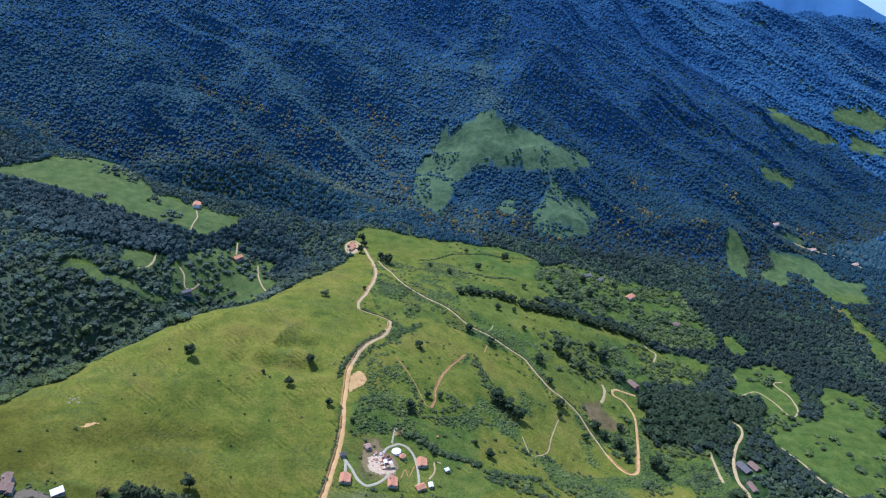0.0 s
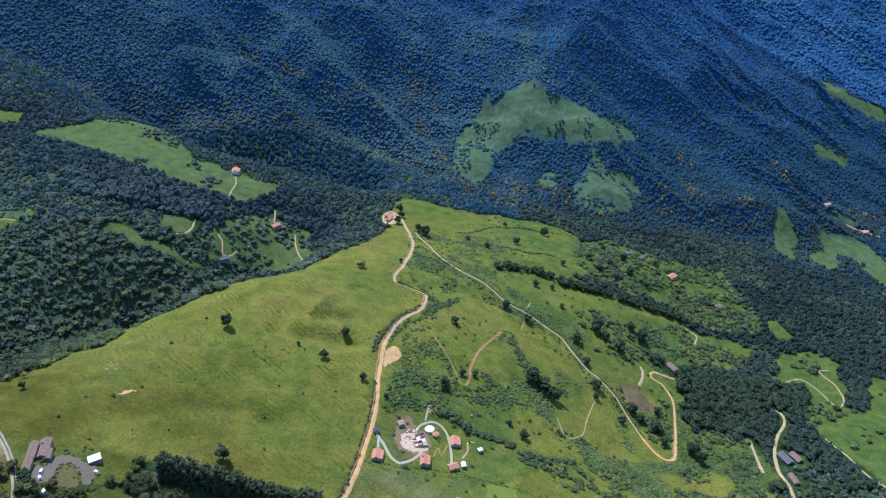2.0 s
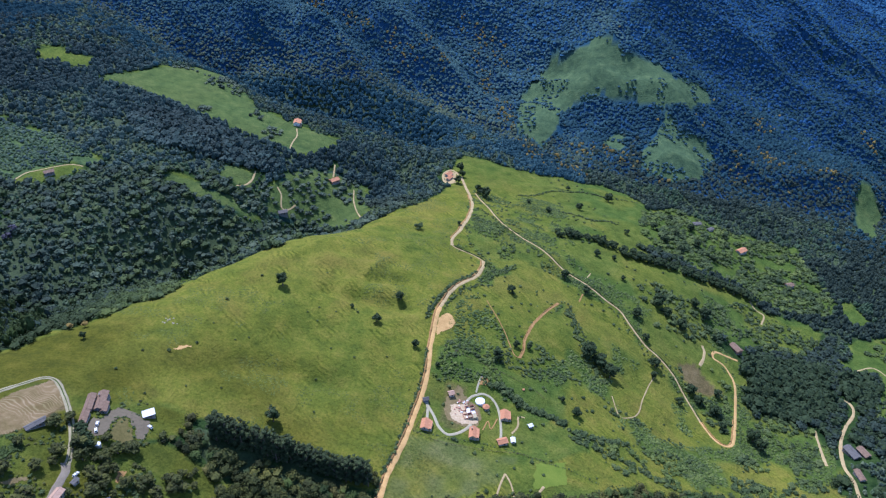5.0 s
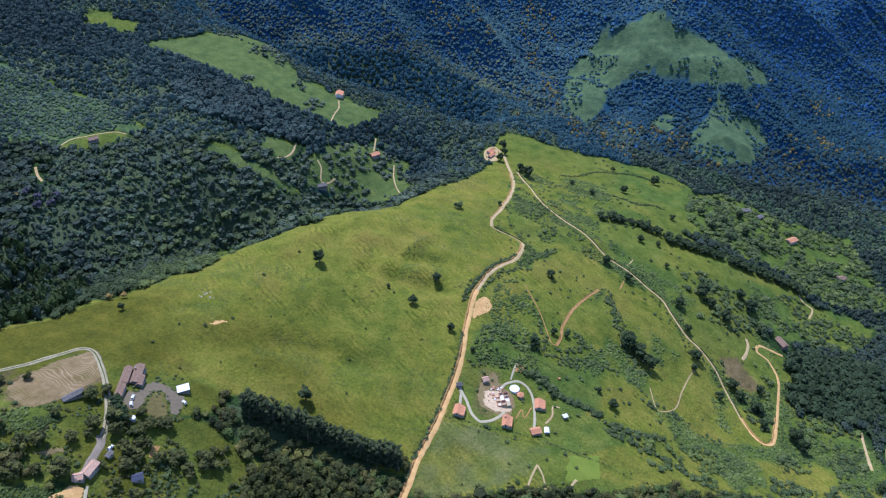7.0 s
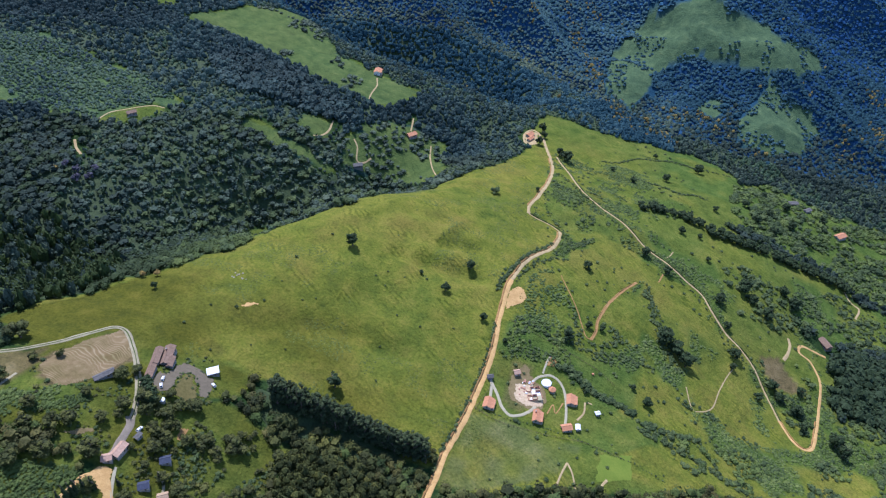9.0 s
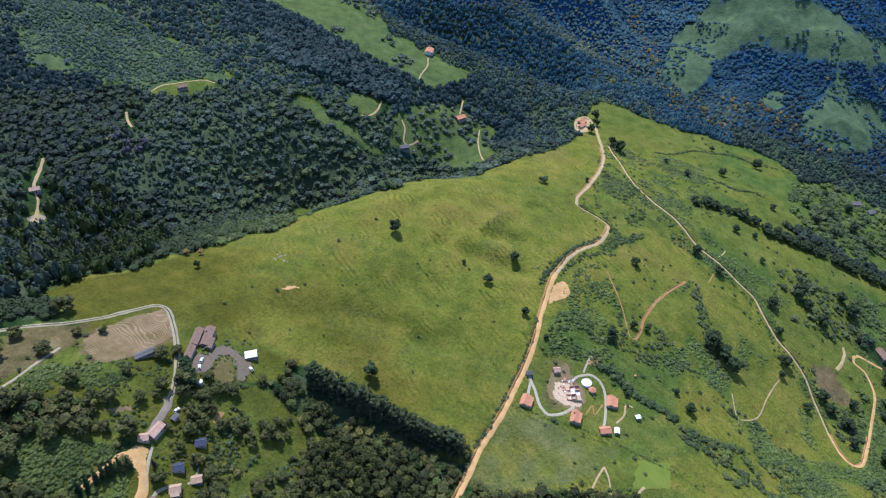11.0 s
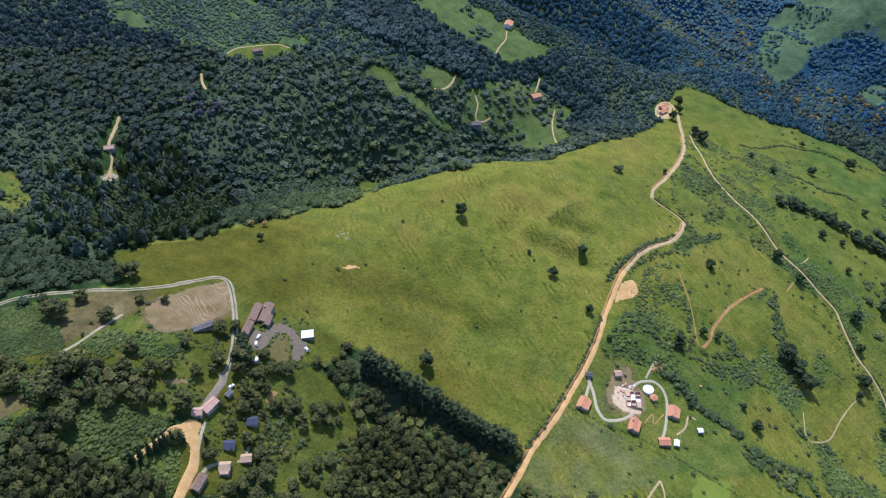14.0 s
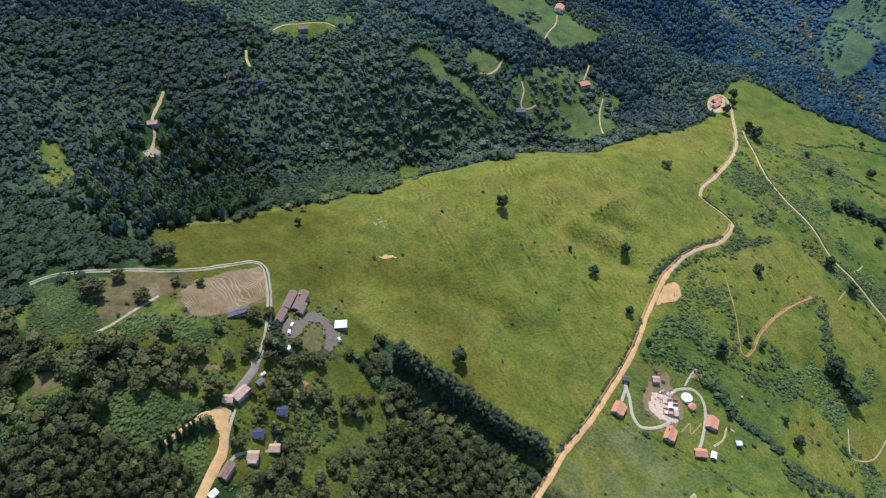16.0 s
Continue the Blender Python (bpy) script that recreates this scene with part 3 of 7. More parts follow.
SCRUB_SOUTH = [(38, 433), (94, 456), (147, 488), (155, 455), (134, 421), (90, 414), (47, 420)]
SCRUB_HAMLET = [(137, 914), (188, 964), (276, 933), (352, 934), (375, 833), (361, 783), (277, 779), (241, 810), (154, 801), (126, 837)]
SHORT_CUT = [(57, 692), (54, 683), (50, 675)]
TRACK_STUB = [(44, 632), (46, 640), (48, 647)]
GREEN_MEADOW = [(-13, 409), (8, 398), (6, 370), (-5, 367)]
YARD_LAWN = [(-255.5, 320), (-255, 324.5), (-250, 324.5), (-245.5, 320), (-240.5, 312), (-240, 304), (-246, 303), (-251, 305), (-253.5, 313)]
CROPS = [(-332, 243), (-328, 252), (-324, 261), (-307, 267), (-304, 278), (-293, 286), (-283, 278), (-289, 266), (-311, 246), (-325, 238)]
KNOLL_A = [(-46, 579), (-45, 610), (-17, 659), (20, 664), (45, 653), (31, 624), (3, 572), (-24, 547), (-39, 554)]
KNOLL_B = [(27, 617), (50, 647), (68, 656), (84, 646), (98, 632), (109, 617), (87, 588), (64, 592), (46, 591)]
KNOLL_C = [(1, 543), (24, 578), (33, 559), (32, 532), (9, 505), (-2, 517)]
BEND_SCRUB = [(-63, 643), (-51, 647), (-40, 632), (-24, 655), (-21, 650), (-38, 620), (-48, 597), (-58, 594), (-53, 619)]
BEND_LOWER = [(-81, 540), (-76, 558), (-64, 576), (-54, 589), (-46, 594)]
# hedges and rows of trees, bend by bend
ROAD_HEDGE = [(-96, 335), (-95, 360), (-90, 386), (-88, 415), (-87, 438), (-85, 459), (-87, 483)]
BEND_HEDGE = [(-93, 519), (-89, 542), (-82, 565), (-71, 590), (-60, 613)]
TREE_ROW_A = [(20, 756), (41, 763), (64, 765), (89, 762)]
TREE_ROW_B = [(98, 759), (137, 761), (179, 772), (222, 779), (257, 777)]
LOWER_HEDGE = [(35, 442), (42, 445), (53, 445), (69, 449), (81, 455)]
COMPOUND_HEDGE = [(-32, 462), (-24, 465), (-15, 460), (-5, 455), (4, 452), (14, 453), (24, 451), (31, 448)]
SLOPE_HEDGE = [(36, 437), (56, 434), (78, 432), (98, 428), (114, 419)]
EUCALYPT_ROW = [(-204, 342), (-186, 342), (-166, 344), (-146, 345), (-122, 345), (-103, 346)]
CYPRESS_ROW = [(-262.7, 210.1), (-257.8, 221.9), (-256.3, 226.8), (-251.9, 233.0)]
LANE_TREES = [(-263.8, 302.5), (-259.5, 297.5), (-256, 291.5)]
DITCH = [(-82, 399), (-57, 401), (-28, 405), (-12, 405), (9, 402), (30, 401), (55, 395)]
LOWER_TERRACE = [(11, 839), (24, 833), (45, 832), (63, 826), (83, 837), (96, 836)]
TERRACES = [(-32, 866), (-11, 873), (9, 904), (34, 922), (53, 939), (72, 942), (86, 941)]
UPPER_TERRACE = [(15, 925), (62, 937), (109, 946), (144, 952)]
STRIP_A = [(-43, 561), (-31, 536), (-23, 514), (-17, 495)]
STRIP_B = [(-8, 533), (1, 529), (14, 525), (2, 507)]
STRIP_C = [(-10, 502), (2, 499), (26, 507), (44, 512)]
STRIP_D = [(30, 611), (39, 591), (46, 564), (57, 540), (66, 528)]
STRIP_F = [(71, 491), (85, 495), (99, 498)]
STRIP_G = [(-72, 497), (-54, 491), (-33, 489), (-12, 492), (11, 493)]
EAST_VERGE = [(-73, 783), (-28, 719), (11, 686), (48, 658), (84, 641), (109, 606), (135, 582), (147, 560)]
FENCE_SOUTH = [(-83, 399), (-64, 395), (-44, 397), (-24, 400), (-6, 403), (8, 403), (25, 401)]
FENCE_NORTH = [(-78, 491), (-64, 487), (-50, 484), (-33, 481), (-17, 479), (-3, 477), (13, 470)]
FENCE_WEST = [(-83, 399), (-78, 417), (-77, 426)]
PASTURES = [CROP_LOW, WEST_SCRUB, WEST_GLADE, FOREST_YARD, CREST_GREEN, VILLAGE, GARDEN_EAST, BANK_D, SCRUB_HAMLET, GLADE_A, GLADE_B, ORCHARD, HILL_PASTURE, FAR_PASTURE, CLEARING_A, CLEARING_B, CLEARING_D, CLEARING_C, EAST_PASTURE, EAST_GLADE, PEAK_W, PEAK_S, PEAK_M, STRIP_E, SLOPE_E, SLOPE_I, SLOPE_J, SLOPE_K, HAMLET_A, HAMLET_B, HAMLET_C, HAMLET_E, HAMLET_F, SLOPE_F, SLOPE_G, SLOPE_H, FIELD, FIELD_B, CROP, EAST_MEADOW, HAMLET_GREEN, WEST_STRIP, WEST_GREEN, WEST_HILL, GLADE_SE, WEST_UP, EAST_GREEN]
PALE_FIELDS = [(PALE_MEADOW, 0.8), (GLADE_B, 0.8)]
LUSH_FIELDS = [(EAST_PASTURE, 1.0), (SCRUB_ROAD, 0.6), (WEST_GLADE, 0.5), (CREST_GREEN, 0.6), (VILLAGE, 0.55), (GARDEN_EAST, 0.6), (LAWN, 0.5), (LUSH_TRIANGLE, 1.0), (WEST_HILL, 1.0), (SCRUB_HAMLET, 1.0), (ORCHARD, 1.0), (GLADE_A, 0.7), (GLADE_B, 0.5), (CROPS, 1.0), (CROP_LOW, 1.0), (BEND_SCRUB, 1.0), (GREEN_MEADOW, 0.75), (SMOOTH_A, 0.85), (SMOOTH_B, 0.7), (SCRUB_NORTH, 0.95), (CROP, 1.0), (BRIGHT_MEADOW, 0.1), (BRIGHT, 0.35)]
BARE_FIELDS = [(FARM_EARTH, 0.5), (FIELD, 0.95), (FIELD_B, 0.75), (PLOT, 0.85)]

# buildings: kind, x, y, heading of the ridge, length, width, height of the walls, rise of the roof
HOUSES = [("lodge", -75.0, 406.4, 90, 8.4, 5.6, 2.5, 1.5), ("terrace_house", -39.6, 410.4, 93, 9.2, 4.8, 2.6, 1.6),
          ("east_house", -17.9, 436.9, 97, 8.4, 5.4, 2.5, 1.4), ("south_house", -17.5, 410.4, 25, 6.7, 4.8, 2.4, 1.2),
          ("white_shed", -9.6, 414.2, 100, 3.8, 2.4, 2.2, 0.4), ("hut", -60.8, 443.1, 28, 3.8, 3.6, 2.5, 1.1),
          ("gatehouse", -78.9, 430.7, 22, 3.8, 2.5, 2.6, 0.8),
          ("pole_shed", 2.8, 433.8, 30, 2.6, 2.2, 2.2, 0.4)]
HOUSES += [("farmhouse", -269.6, 329.6, 107, 15.0, 5.6, 3.4, 1.3), ("farm_wing", -274.2, 325.6, 108, 13.0, 4.2, 2.8, 1.0), ("farm_annex", -269.4, 312.0, 107, 9.5, 3.8, 2.4, 0.9), ("farm_court", -265.2, 325.6, 107, 7.5, 3.4, 2.8, 0.9),
           ("white_barn", -242.6, 334.3, 35, 6.4, 5.0, 2.6, 0.6), ("long_barn", -287.8, 295.8, 55, 11.2, 3.3, 2.4, 0.6),
           ("street_house", -253.6, 257.4, 86, 8.6, 4.6, 2.5, 1.2), ("street_lodge", -256.0, 250.5, 30, 4.6, 4.0, 2.4, 1.0), ("street_shed", -250.6, 269.8, 80, 3.4, 2.0, 2.0, 0.3), ("blue_house", -232.3, 265.1, 30, 4.9, 4.3, 2.3, 1.2),
           ("blue_cabin", -233.8, 246.7, 32, 4.9, 4.3, 2.3, 1.2), ("tan_cabin", -223.1, 246.3, 32, 4.9, 4.0, 2.2, 1.1), ("tan_house", -228.3, 235.7, 30, 4.9, 4.5, 2.2, 1.2),
           ("brown_house", -232.6, 220.8, 100, 8.6, 4.0, 2.3, 1.1)]
HOUSES += [("far_house", -341.4, 914.1, 100, 12.5, 7.5, 4.5, 1.6), ("tip_house", -128.0, 891.5, 62, 10.0, 5.0, 2.4, 1.4), ("tip_annex", -125.0, 881.0, 66, 10.5, 4.6, 2.2, 1.2),
           ("red_house", -261.9, 811.5, 50, 11.0, 7.5, 3.0, 1.8), ("grey_house", -301.9, 731.0, 30, 10.0, 6.2, 3.0, 1.4), ("hamlet_house", 267.7, 886.2, 40, 13.0, 8.0, 3.2, 1.8),
           ("west_house", -509.7, 634.2, 45, 9.0, 6.0, 3.0, 1.5), ("crimson_house", 217.5, 663.9, -62, 13.0, 6.4, 3.2, 1.8), ("wood_house", 295.8, 533.5, -66, 14.0, 7.4, 3.4, 1.6),
           ("wood_shed", 306.3, 535.0, -65, 11.0, 6.2, 3.0, 1.4), ("lane_house", 289.6, 499.7, -80, 11.0, 4.8, 3.0, 1.3), ("forest_house", -524.5, 441.2, 40, 7.5, 5.0, 3.0, 1.4)]
HOUSES += [("white_hut", -229.5, 207.5, 80, 3.6, 2.6, 2.0, 0.4)]
HOUSES += [("mountain_house", 652.6, 1279.0, 30, 14.0, 8.0, 3.4, 1.6), ("mountain_house", 721.1, 1249.0, 20, 13.0, 8.0, 3.4, 1.6), ("mountain_house", 793.2, 1218.8, 30, 14.0, 7.0, 3.4, 1.6),
           ("hamlet_shed", 214.4, 930.8, 15, 11.0, 6.0, 2.8, 1.0), ("hamlet_shed", 230.9, 919.9, 40, 9.0, 5.0, 2.8, 1.0), ("hamlet_cottage", 321.7, 838.7, 25, 9.0, 6.5, 3.0, 1.5)]


def inside(x, y, corners):
    """Which of the points x, y lie in the polygon."""
    hit = np.zeros(np.shape(x), bool)
    px, py = corners[-1]
    for cx, cy in corners:
        if cy != py:
            hit ^= ((cy > y) != (py > y)) & (x < (px - cx) * (y - cy) / (py - cy) + cx)
        px, py = cx, cy
    return hit


def open_land(x, y):
    """True where no wood grows; the edge wavers by a few metres."""
    wx, wy = x + 7 * value_noise(x, y, 22, 11), y + 7 * value_noise(x, y, 22, 12)
    free = np.zeros(np.shape(x), bool)
    for corners in PASTURES:
        free |= inside(wx, wy, corners)
    return free


def surface(x, y):
    return float(ground(np.array([x]), np.array([y]))[0])


def raw_mesh(name, verts, faces, tint=None, smooth=False):
    """A mesh from arrays of vertices and of triangles (or quads)."""
    me = bpy.data.meshes.new(name)
    k = faces.shape[1]
    me.vertices.add(len(verts))
    me.vertices.foreach_set("co", np.ascontiguousarray(verts, np.float32).ravel())
    me.loops.add(faces.size)
    me.loops.foreach_set("vertex_index", np.ascontiguousarray(faces, np.int32).ravel())
    me.polygons.add(len(faces))
    me.polygons.foreach_set("loop_start", np.arange(0, faces.size, k, dtype=np.int32))
    me.polygons.foreach_set("loop_total", np.full(len(faces), k, np.int32))
    if tint is not None:
        for key, values in tint.items():
            a = me.attributes.new(key, "FLOAT", "POINT")
            a.data.foreach_set("value", np.ascontiguousarray(values, np.float32))
    me.update(calc_edges=True)
    me.polygons.foreach_set("use_smooth", np.full(len(faces), smooth, bool))
    return me



ROADS = [MAIN_ROAD, EAST_ROAD, VILLAGE_LANE, VILLAGE_STREET, OCHRE_ROAD, OCHRE_SPUR, COMPOUND_DRIVE, COMPOUND_RING, COMPOUND_SPUR, TERRACE_PATH, FAR_DRIVE, FAR_BEND,
         FAR_LANE, FAR_TRACK, RED_DRIVE, WEST_PATH, WEST_STUB, EAST_CURVE, WOOD_ROAD, WOOD_TRACK, SOUTH_EAST_LANE, HAMLET_PATH, TIP_RING, MOUNTAIN_LANE, FIELD_PATH, LOOP_SPUR, BEND_PATH, FIELD_TRAIL, FOREST_DRIVE]


def clear_of_roads(x, y, room=3.4):
    ok = np.ones(np.shape(x), bool)
    for line in ROADS:
        for (ax, ay), (bx, by) in zip(line, line[1:]):
            ok &= line_distance(x, y, ax, ay, bx, by) > room
    return ok


def clear_of_houses(x, y, room=3.0):
    ok = np.ones(np.shape(x), bool)
    for row in HOUSES:
        ok &= np.hypot(x - row[1], y - row[2]) > max(row[4], row[5]) * 0.6 + room
    return ok


# ---- the ground: one sheet, fine where the camera flies, coarse to the horizon ----
def grid_lines(lo, hi, step, end_lo, end_hi):
    """Coordinates that are step apart between lo and hi and widen outside."""
    out, s = [], step
    v = lo
    while v > end_lo:
        s = min(s * 1.07, 16) if v > lo - 620 else s * 1.1
        v -= s
        out.append(v)
    out = out[::-1] + list(np.arange(lo, hi, step))
    v, s = out[-1], step
    while v < end_hi:
        s = min(s * 1.07, 13 if v < hi + 900 else 26) if v < hi + 2400 else s * 1.1
        v += s
        out.append(v)
    return np.array(out)


gx, gy = grid_lines(-560, 520, 4.0, -4700, 4700), grid_lines(160, 1100, 4.0, -1500, 4900)
mx, my = np.meshgrid(gx, gy, indexing="ij")
mz = ground(mx, my)
free = open_land(mx, my)
lush = np.clip((mx + 60 - 0.10 * (my - 400)) / 60, 0, 1) * np.clip(0.42 + 1.5 * value_noise(mx, my, 52, 21) + 1.1 * value_noise(mx, my, 20, 22), 0, 1)
lush = np.where((mx < -320) & (my < 330), 0.45, np.maximum(lush, 0.85 * np.clip((my - 820) / 200, 0, 1)))
lush = np.maximum(lush, 0.62 * np.clip((mx + 60) / 50, 0, 1) * np.clip((my - 520) / 120, 0, 1) * np.clip(0.9 + 0.6 * value_noise(mx, my, 35, 29), 0, 1))
lush = np.where((mx < -190) & (my > 560) & ~inside(mx, my, HILL_PASTURE), 0.7, lush)
dull = np.where(inside(mx, my, HILL_PASTURE), 0.75 * np.clip((-60 - mx) / 120, 0, 1) * np.clip((475 - my) / 120, 0, 1) * np.clip(0.8 + value_noise(mx, my, 40, 23), 0, 1.3), 0)
dull = np.where(inside(mx, my, HILL_PASTURE), np.maximum(dull, 0.9 * np.clip((-258 - mx) / 50, 0, 1) * np.clip((460 - my) / 60, 0, 1)), dull)
for corners in (VILLAGE, GARDEN_EAST, ORCHARD):
    dull = np.where(inside(mx, my, corners), np.clip(0.55 + 0.5 * value_noise(mx, my, 18, 28), 0, 1), dull)
for corners in (KNOLL_A, KNOLL_B, KNOLL_C):
    wx, wy = mx + 7 * value_noise(mx, my, 16, 33), my + 7 * value_noise(mx, my, 16, 34)
    lush = np.where(inside(wx, wy, corners), 0.12 + 0.12 * value_noise(mx, my, 12, 35), lush)
pale = np.zeros(mx.shape)
for corners, amount in PALE_FIELDS:
    pale = np.where(inside(mx, my, corners), amount * np.clip(0.75 + 0.7 * value_noise(mx, my, 12, 24), 0, 1), pale)
soil = np.zeros(mx.shape)
for corners, amount in LUSH_FIELDS:
    lush = np.where(inside(mx + 5 * value_noise(mx, my, 14, 25), my + 5 * value_noise(mx, my, 14, 26), corners), np.clip(amount + 0.25 * value_noise(mx, my, 10, 27), 0, 1), lush)
for corners, amount in BARE_FIELDS:
    soil = np.where(inside(mx + 3 * value_noise(mx, my, 9, 31), my + 3 * value_noise(mx, my, 9, 32), corners), amount, soil)
# share of the haze-blue colours, full on the far slopes
alp_haze = np.clip((my - 1010) / 60, 0, 1) * np.maximum(np.clip((420 - mx) / 80, 0, 1), 0.5)
# distant clearings get part of the haze colour too
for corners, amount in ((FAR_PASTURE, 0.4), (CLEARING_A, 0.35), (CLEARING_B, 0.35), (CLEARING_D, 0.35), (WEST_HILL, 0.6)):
    alp_haze = np.maximum(alp_haze, np.where(inside(mx, my, corners), amount, 0))
na, nb = mx.shape
idx = np.arange(na * nb).reshape(na, nb)
quads = np.stack([idx[:-1, :-1], idx[1:, :-1], idx[1:, 1:], idx[:-1, 1:]], -1).reshape(-1, 4)
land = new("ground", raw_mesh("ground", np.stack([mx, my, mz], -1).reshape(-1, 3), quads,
                              {"lush": lush.ravel(), "wood": (~free).astype(float).ravel(), "soil": soil.ravel(), "dull": dull.ravel(), "pale": pale.ravel(), "alp_haze": alp_haze.ravel()}, True))
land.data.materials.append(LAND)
tagged(land, "rolling green pasture hills running up into wooded mountain slopes", "ground", kind="structure")


# ---- woods ----
def unit_crown(seed, lobes, leaves, leaf, flat=0.75, rings=1):
    """A crown about 1 wide and flat high, standing on z = 0: a lumpy core and a shell of leaf clumps. Vertices and triangles."""
    rng = np.random.default_rng(seed)
    bm = bmesh.new()
    bmesh.ops.create_icosphere(bm, subdivisions=rings, radius=0.5)
    core = np.array([v.co for v in bm.verts])
    tris = np.array([[v.index for v in f.verts] for f in bm.faces])
    bm.free()
    ways = rng.normal(size=(lobes, 3))
    ways[:, 2] = np.abs(ways[:, 2]) * 0.8
    ways /= np.linalg.norm(ways, axis=1)[:, None]
    amounts = rng.uniform(0.10, 0.30, lobes)

    def shape(d):
        u = d / np.linalg.norm(d, axis=1)[:, None]
        swell = 0.78 + sum(a * np.clip((u @ w - 0.55) / 0.45, 0, 1) for w, a in zip(ways, amounts))
        return u * 0.5 * swell[:, None]
    core = shape(core) * 0.94 + rng.normal(size=core.shape) * 0.018
    keep = (core[tris].mean(1)[:, 2] > -0.36)
    tris = tris[keep]
    v, f = [core], [tris]
    if leaves:
        u = rng.normal(size=(leaves, 3))
        u[:, 2] = np.abs(u[:, 2]) - 0.35
        at = shape(u) * rng.uniform(0.92, 1.16, (leaves, 1))
        u /= np.linalg.norm(u, axis=1)[:, None]
        nrm = u + rng.normal(size=u.shape) * 0.55 + (0, 0, 0.35)
        nrm /= np.linalg.norm(nrm, axis=1)[:, None]
        a = np.cross(nrm, rng.normal(size=u.shape))
        a /= np.linalg.norm(a, axis=1)[:, None]
        b = np.cross(nrm, a)
        s = leaf * rng.uniform(0.6, 1.3, (leaves, 1))
        corners = np.stack([at - a * s - b * s * 0.6, at + a * s * 0.9 - b * s * 0.7, at + a * s * 0.3 + b * s, at - a * s * 0.8 + b * s * 0.5], 1)
        corners += nrm[:, None] * rng.uniform(-0.25, 0.25, (leaves, 4, 1)) * s[:, None]
        base = len(core) + 4 * np.arange(leaves)[:, None]
        v.append(corners.reshape(-1, 3))
        f += [base + (0, 1, 2), base + (0, 2, 3)]
    v = np.concatenate(v)
    v[:, 2] = (v[:, 2] + 0.40) * flat / 0.9
    return v, np.concatenate(f)


def planted(name, x, y, width, height, crowns, leaf, label, category="trees", seed=5, lift=0.0, tint=None):
    """One body of wood out of many crowns of the given kinds; each stands on the land."""
    rng = np.random.default_rng(seed)
    z = ground(x, y)
    turn, kind = rng.uniform(0, 2 * np.pi, len(x)), rng.integers(0, len(crowns), len(x))
    shade = rng.beta(2, 2, len(x)) if tint is None else tint
    vs, fs, ts, start = [], [], [], 0
    for k, (cv, cf) in enumerate(crowns):
        pick = np.nonzero(kind == k)[0]
        if not len(pick):
            continue
        c, s = np.cos(turn[pick])[:, None], np.sin(turn[pick])[:, None]
        w, h = width[pick][:, None], height[pick][:, None]
        v = np.stack([(cv[:, 0] * c - cv[:, 1] * s) * w + x[pick][:, None], (cv[:, 0] * s + cv[:, 1] * c) * w + y[pick][:, None],
                      cv[:, 2] * h + z[pick][:, None] + lift * h], -1)
        vs.append(v.reshape(-1, 3))
        fs.append((cf[None] + start + (np.arange(len(pick)) * len(cv))[:, None, None]).reshape(-1, 3))
        ts.append(np.repeat(shade[pick], len(cv)))
        start += v.shape[0] * v.shape[1]
    ob = new(name, raw_mesh(name, np.concatenate(vs), np.concatenate(fs), {"tint": np.concatenate(ts)}))
    ob.data.materials.append(leaf)
    return tagged(ob, label, category, kind="stuff")


def crown_cells(x, y, size, seed):
    """Distance to the middle of the nearest tree (in crown widths) and that tree's random number."""
    u, v = x / size + 5000.0, y / size + 5000.0
    i, j = np.floor(u).astype(np.int64), np.floor(v).astype(np.int64)
    best, who = np.full(x.shape, 9.0), np.zeros(x.shape)
    for di in (-1, 0, 1):
        for dj in (-1, 0, 1):
            n = ((i + di) * 73856093 ^ (j + dj) * 19349663 ^ seed * 83492791) & 0x7FFFFFFF
            n = ((n ^ (n >> 13)) * 1274126177) & 0x7FFFFFFF
            a, b, r = (n & 1023) / 1023, ((n >> 10) & 1023) / 1023, ((n >> 20) & 1023) / 1023
            d = np.hypot(u - i - di - 0.1 - 0.8 * a, v - j - dj - 0.1 - 0.8 * b) / (0.75 + 0.5 * r)
            near = d < best
            best, who = np.where(near, d, best), np.where(near, r, who)
    return best, who


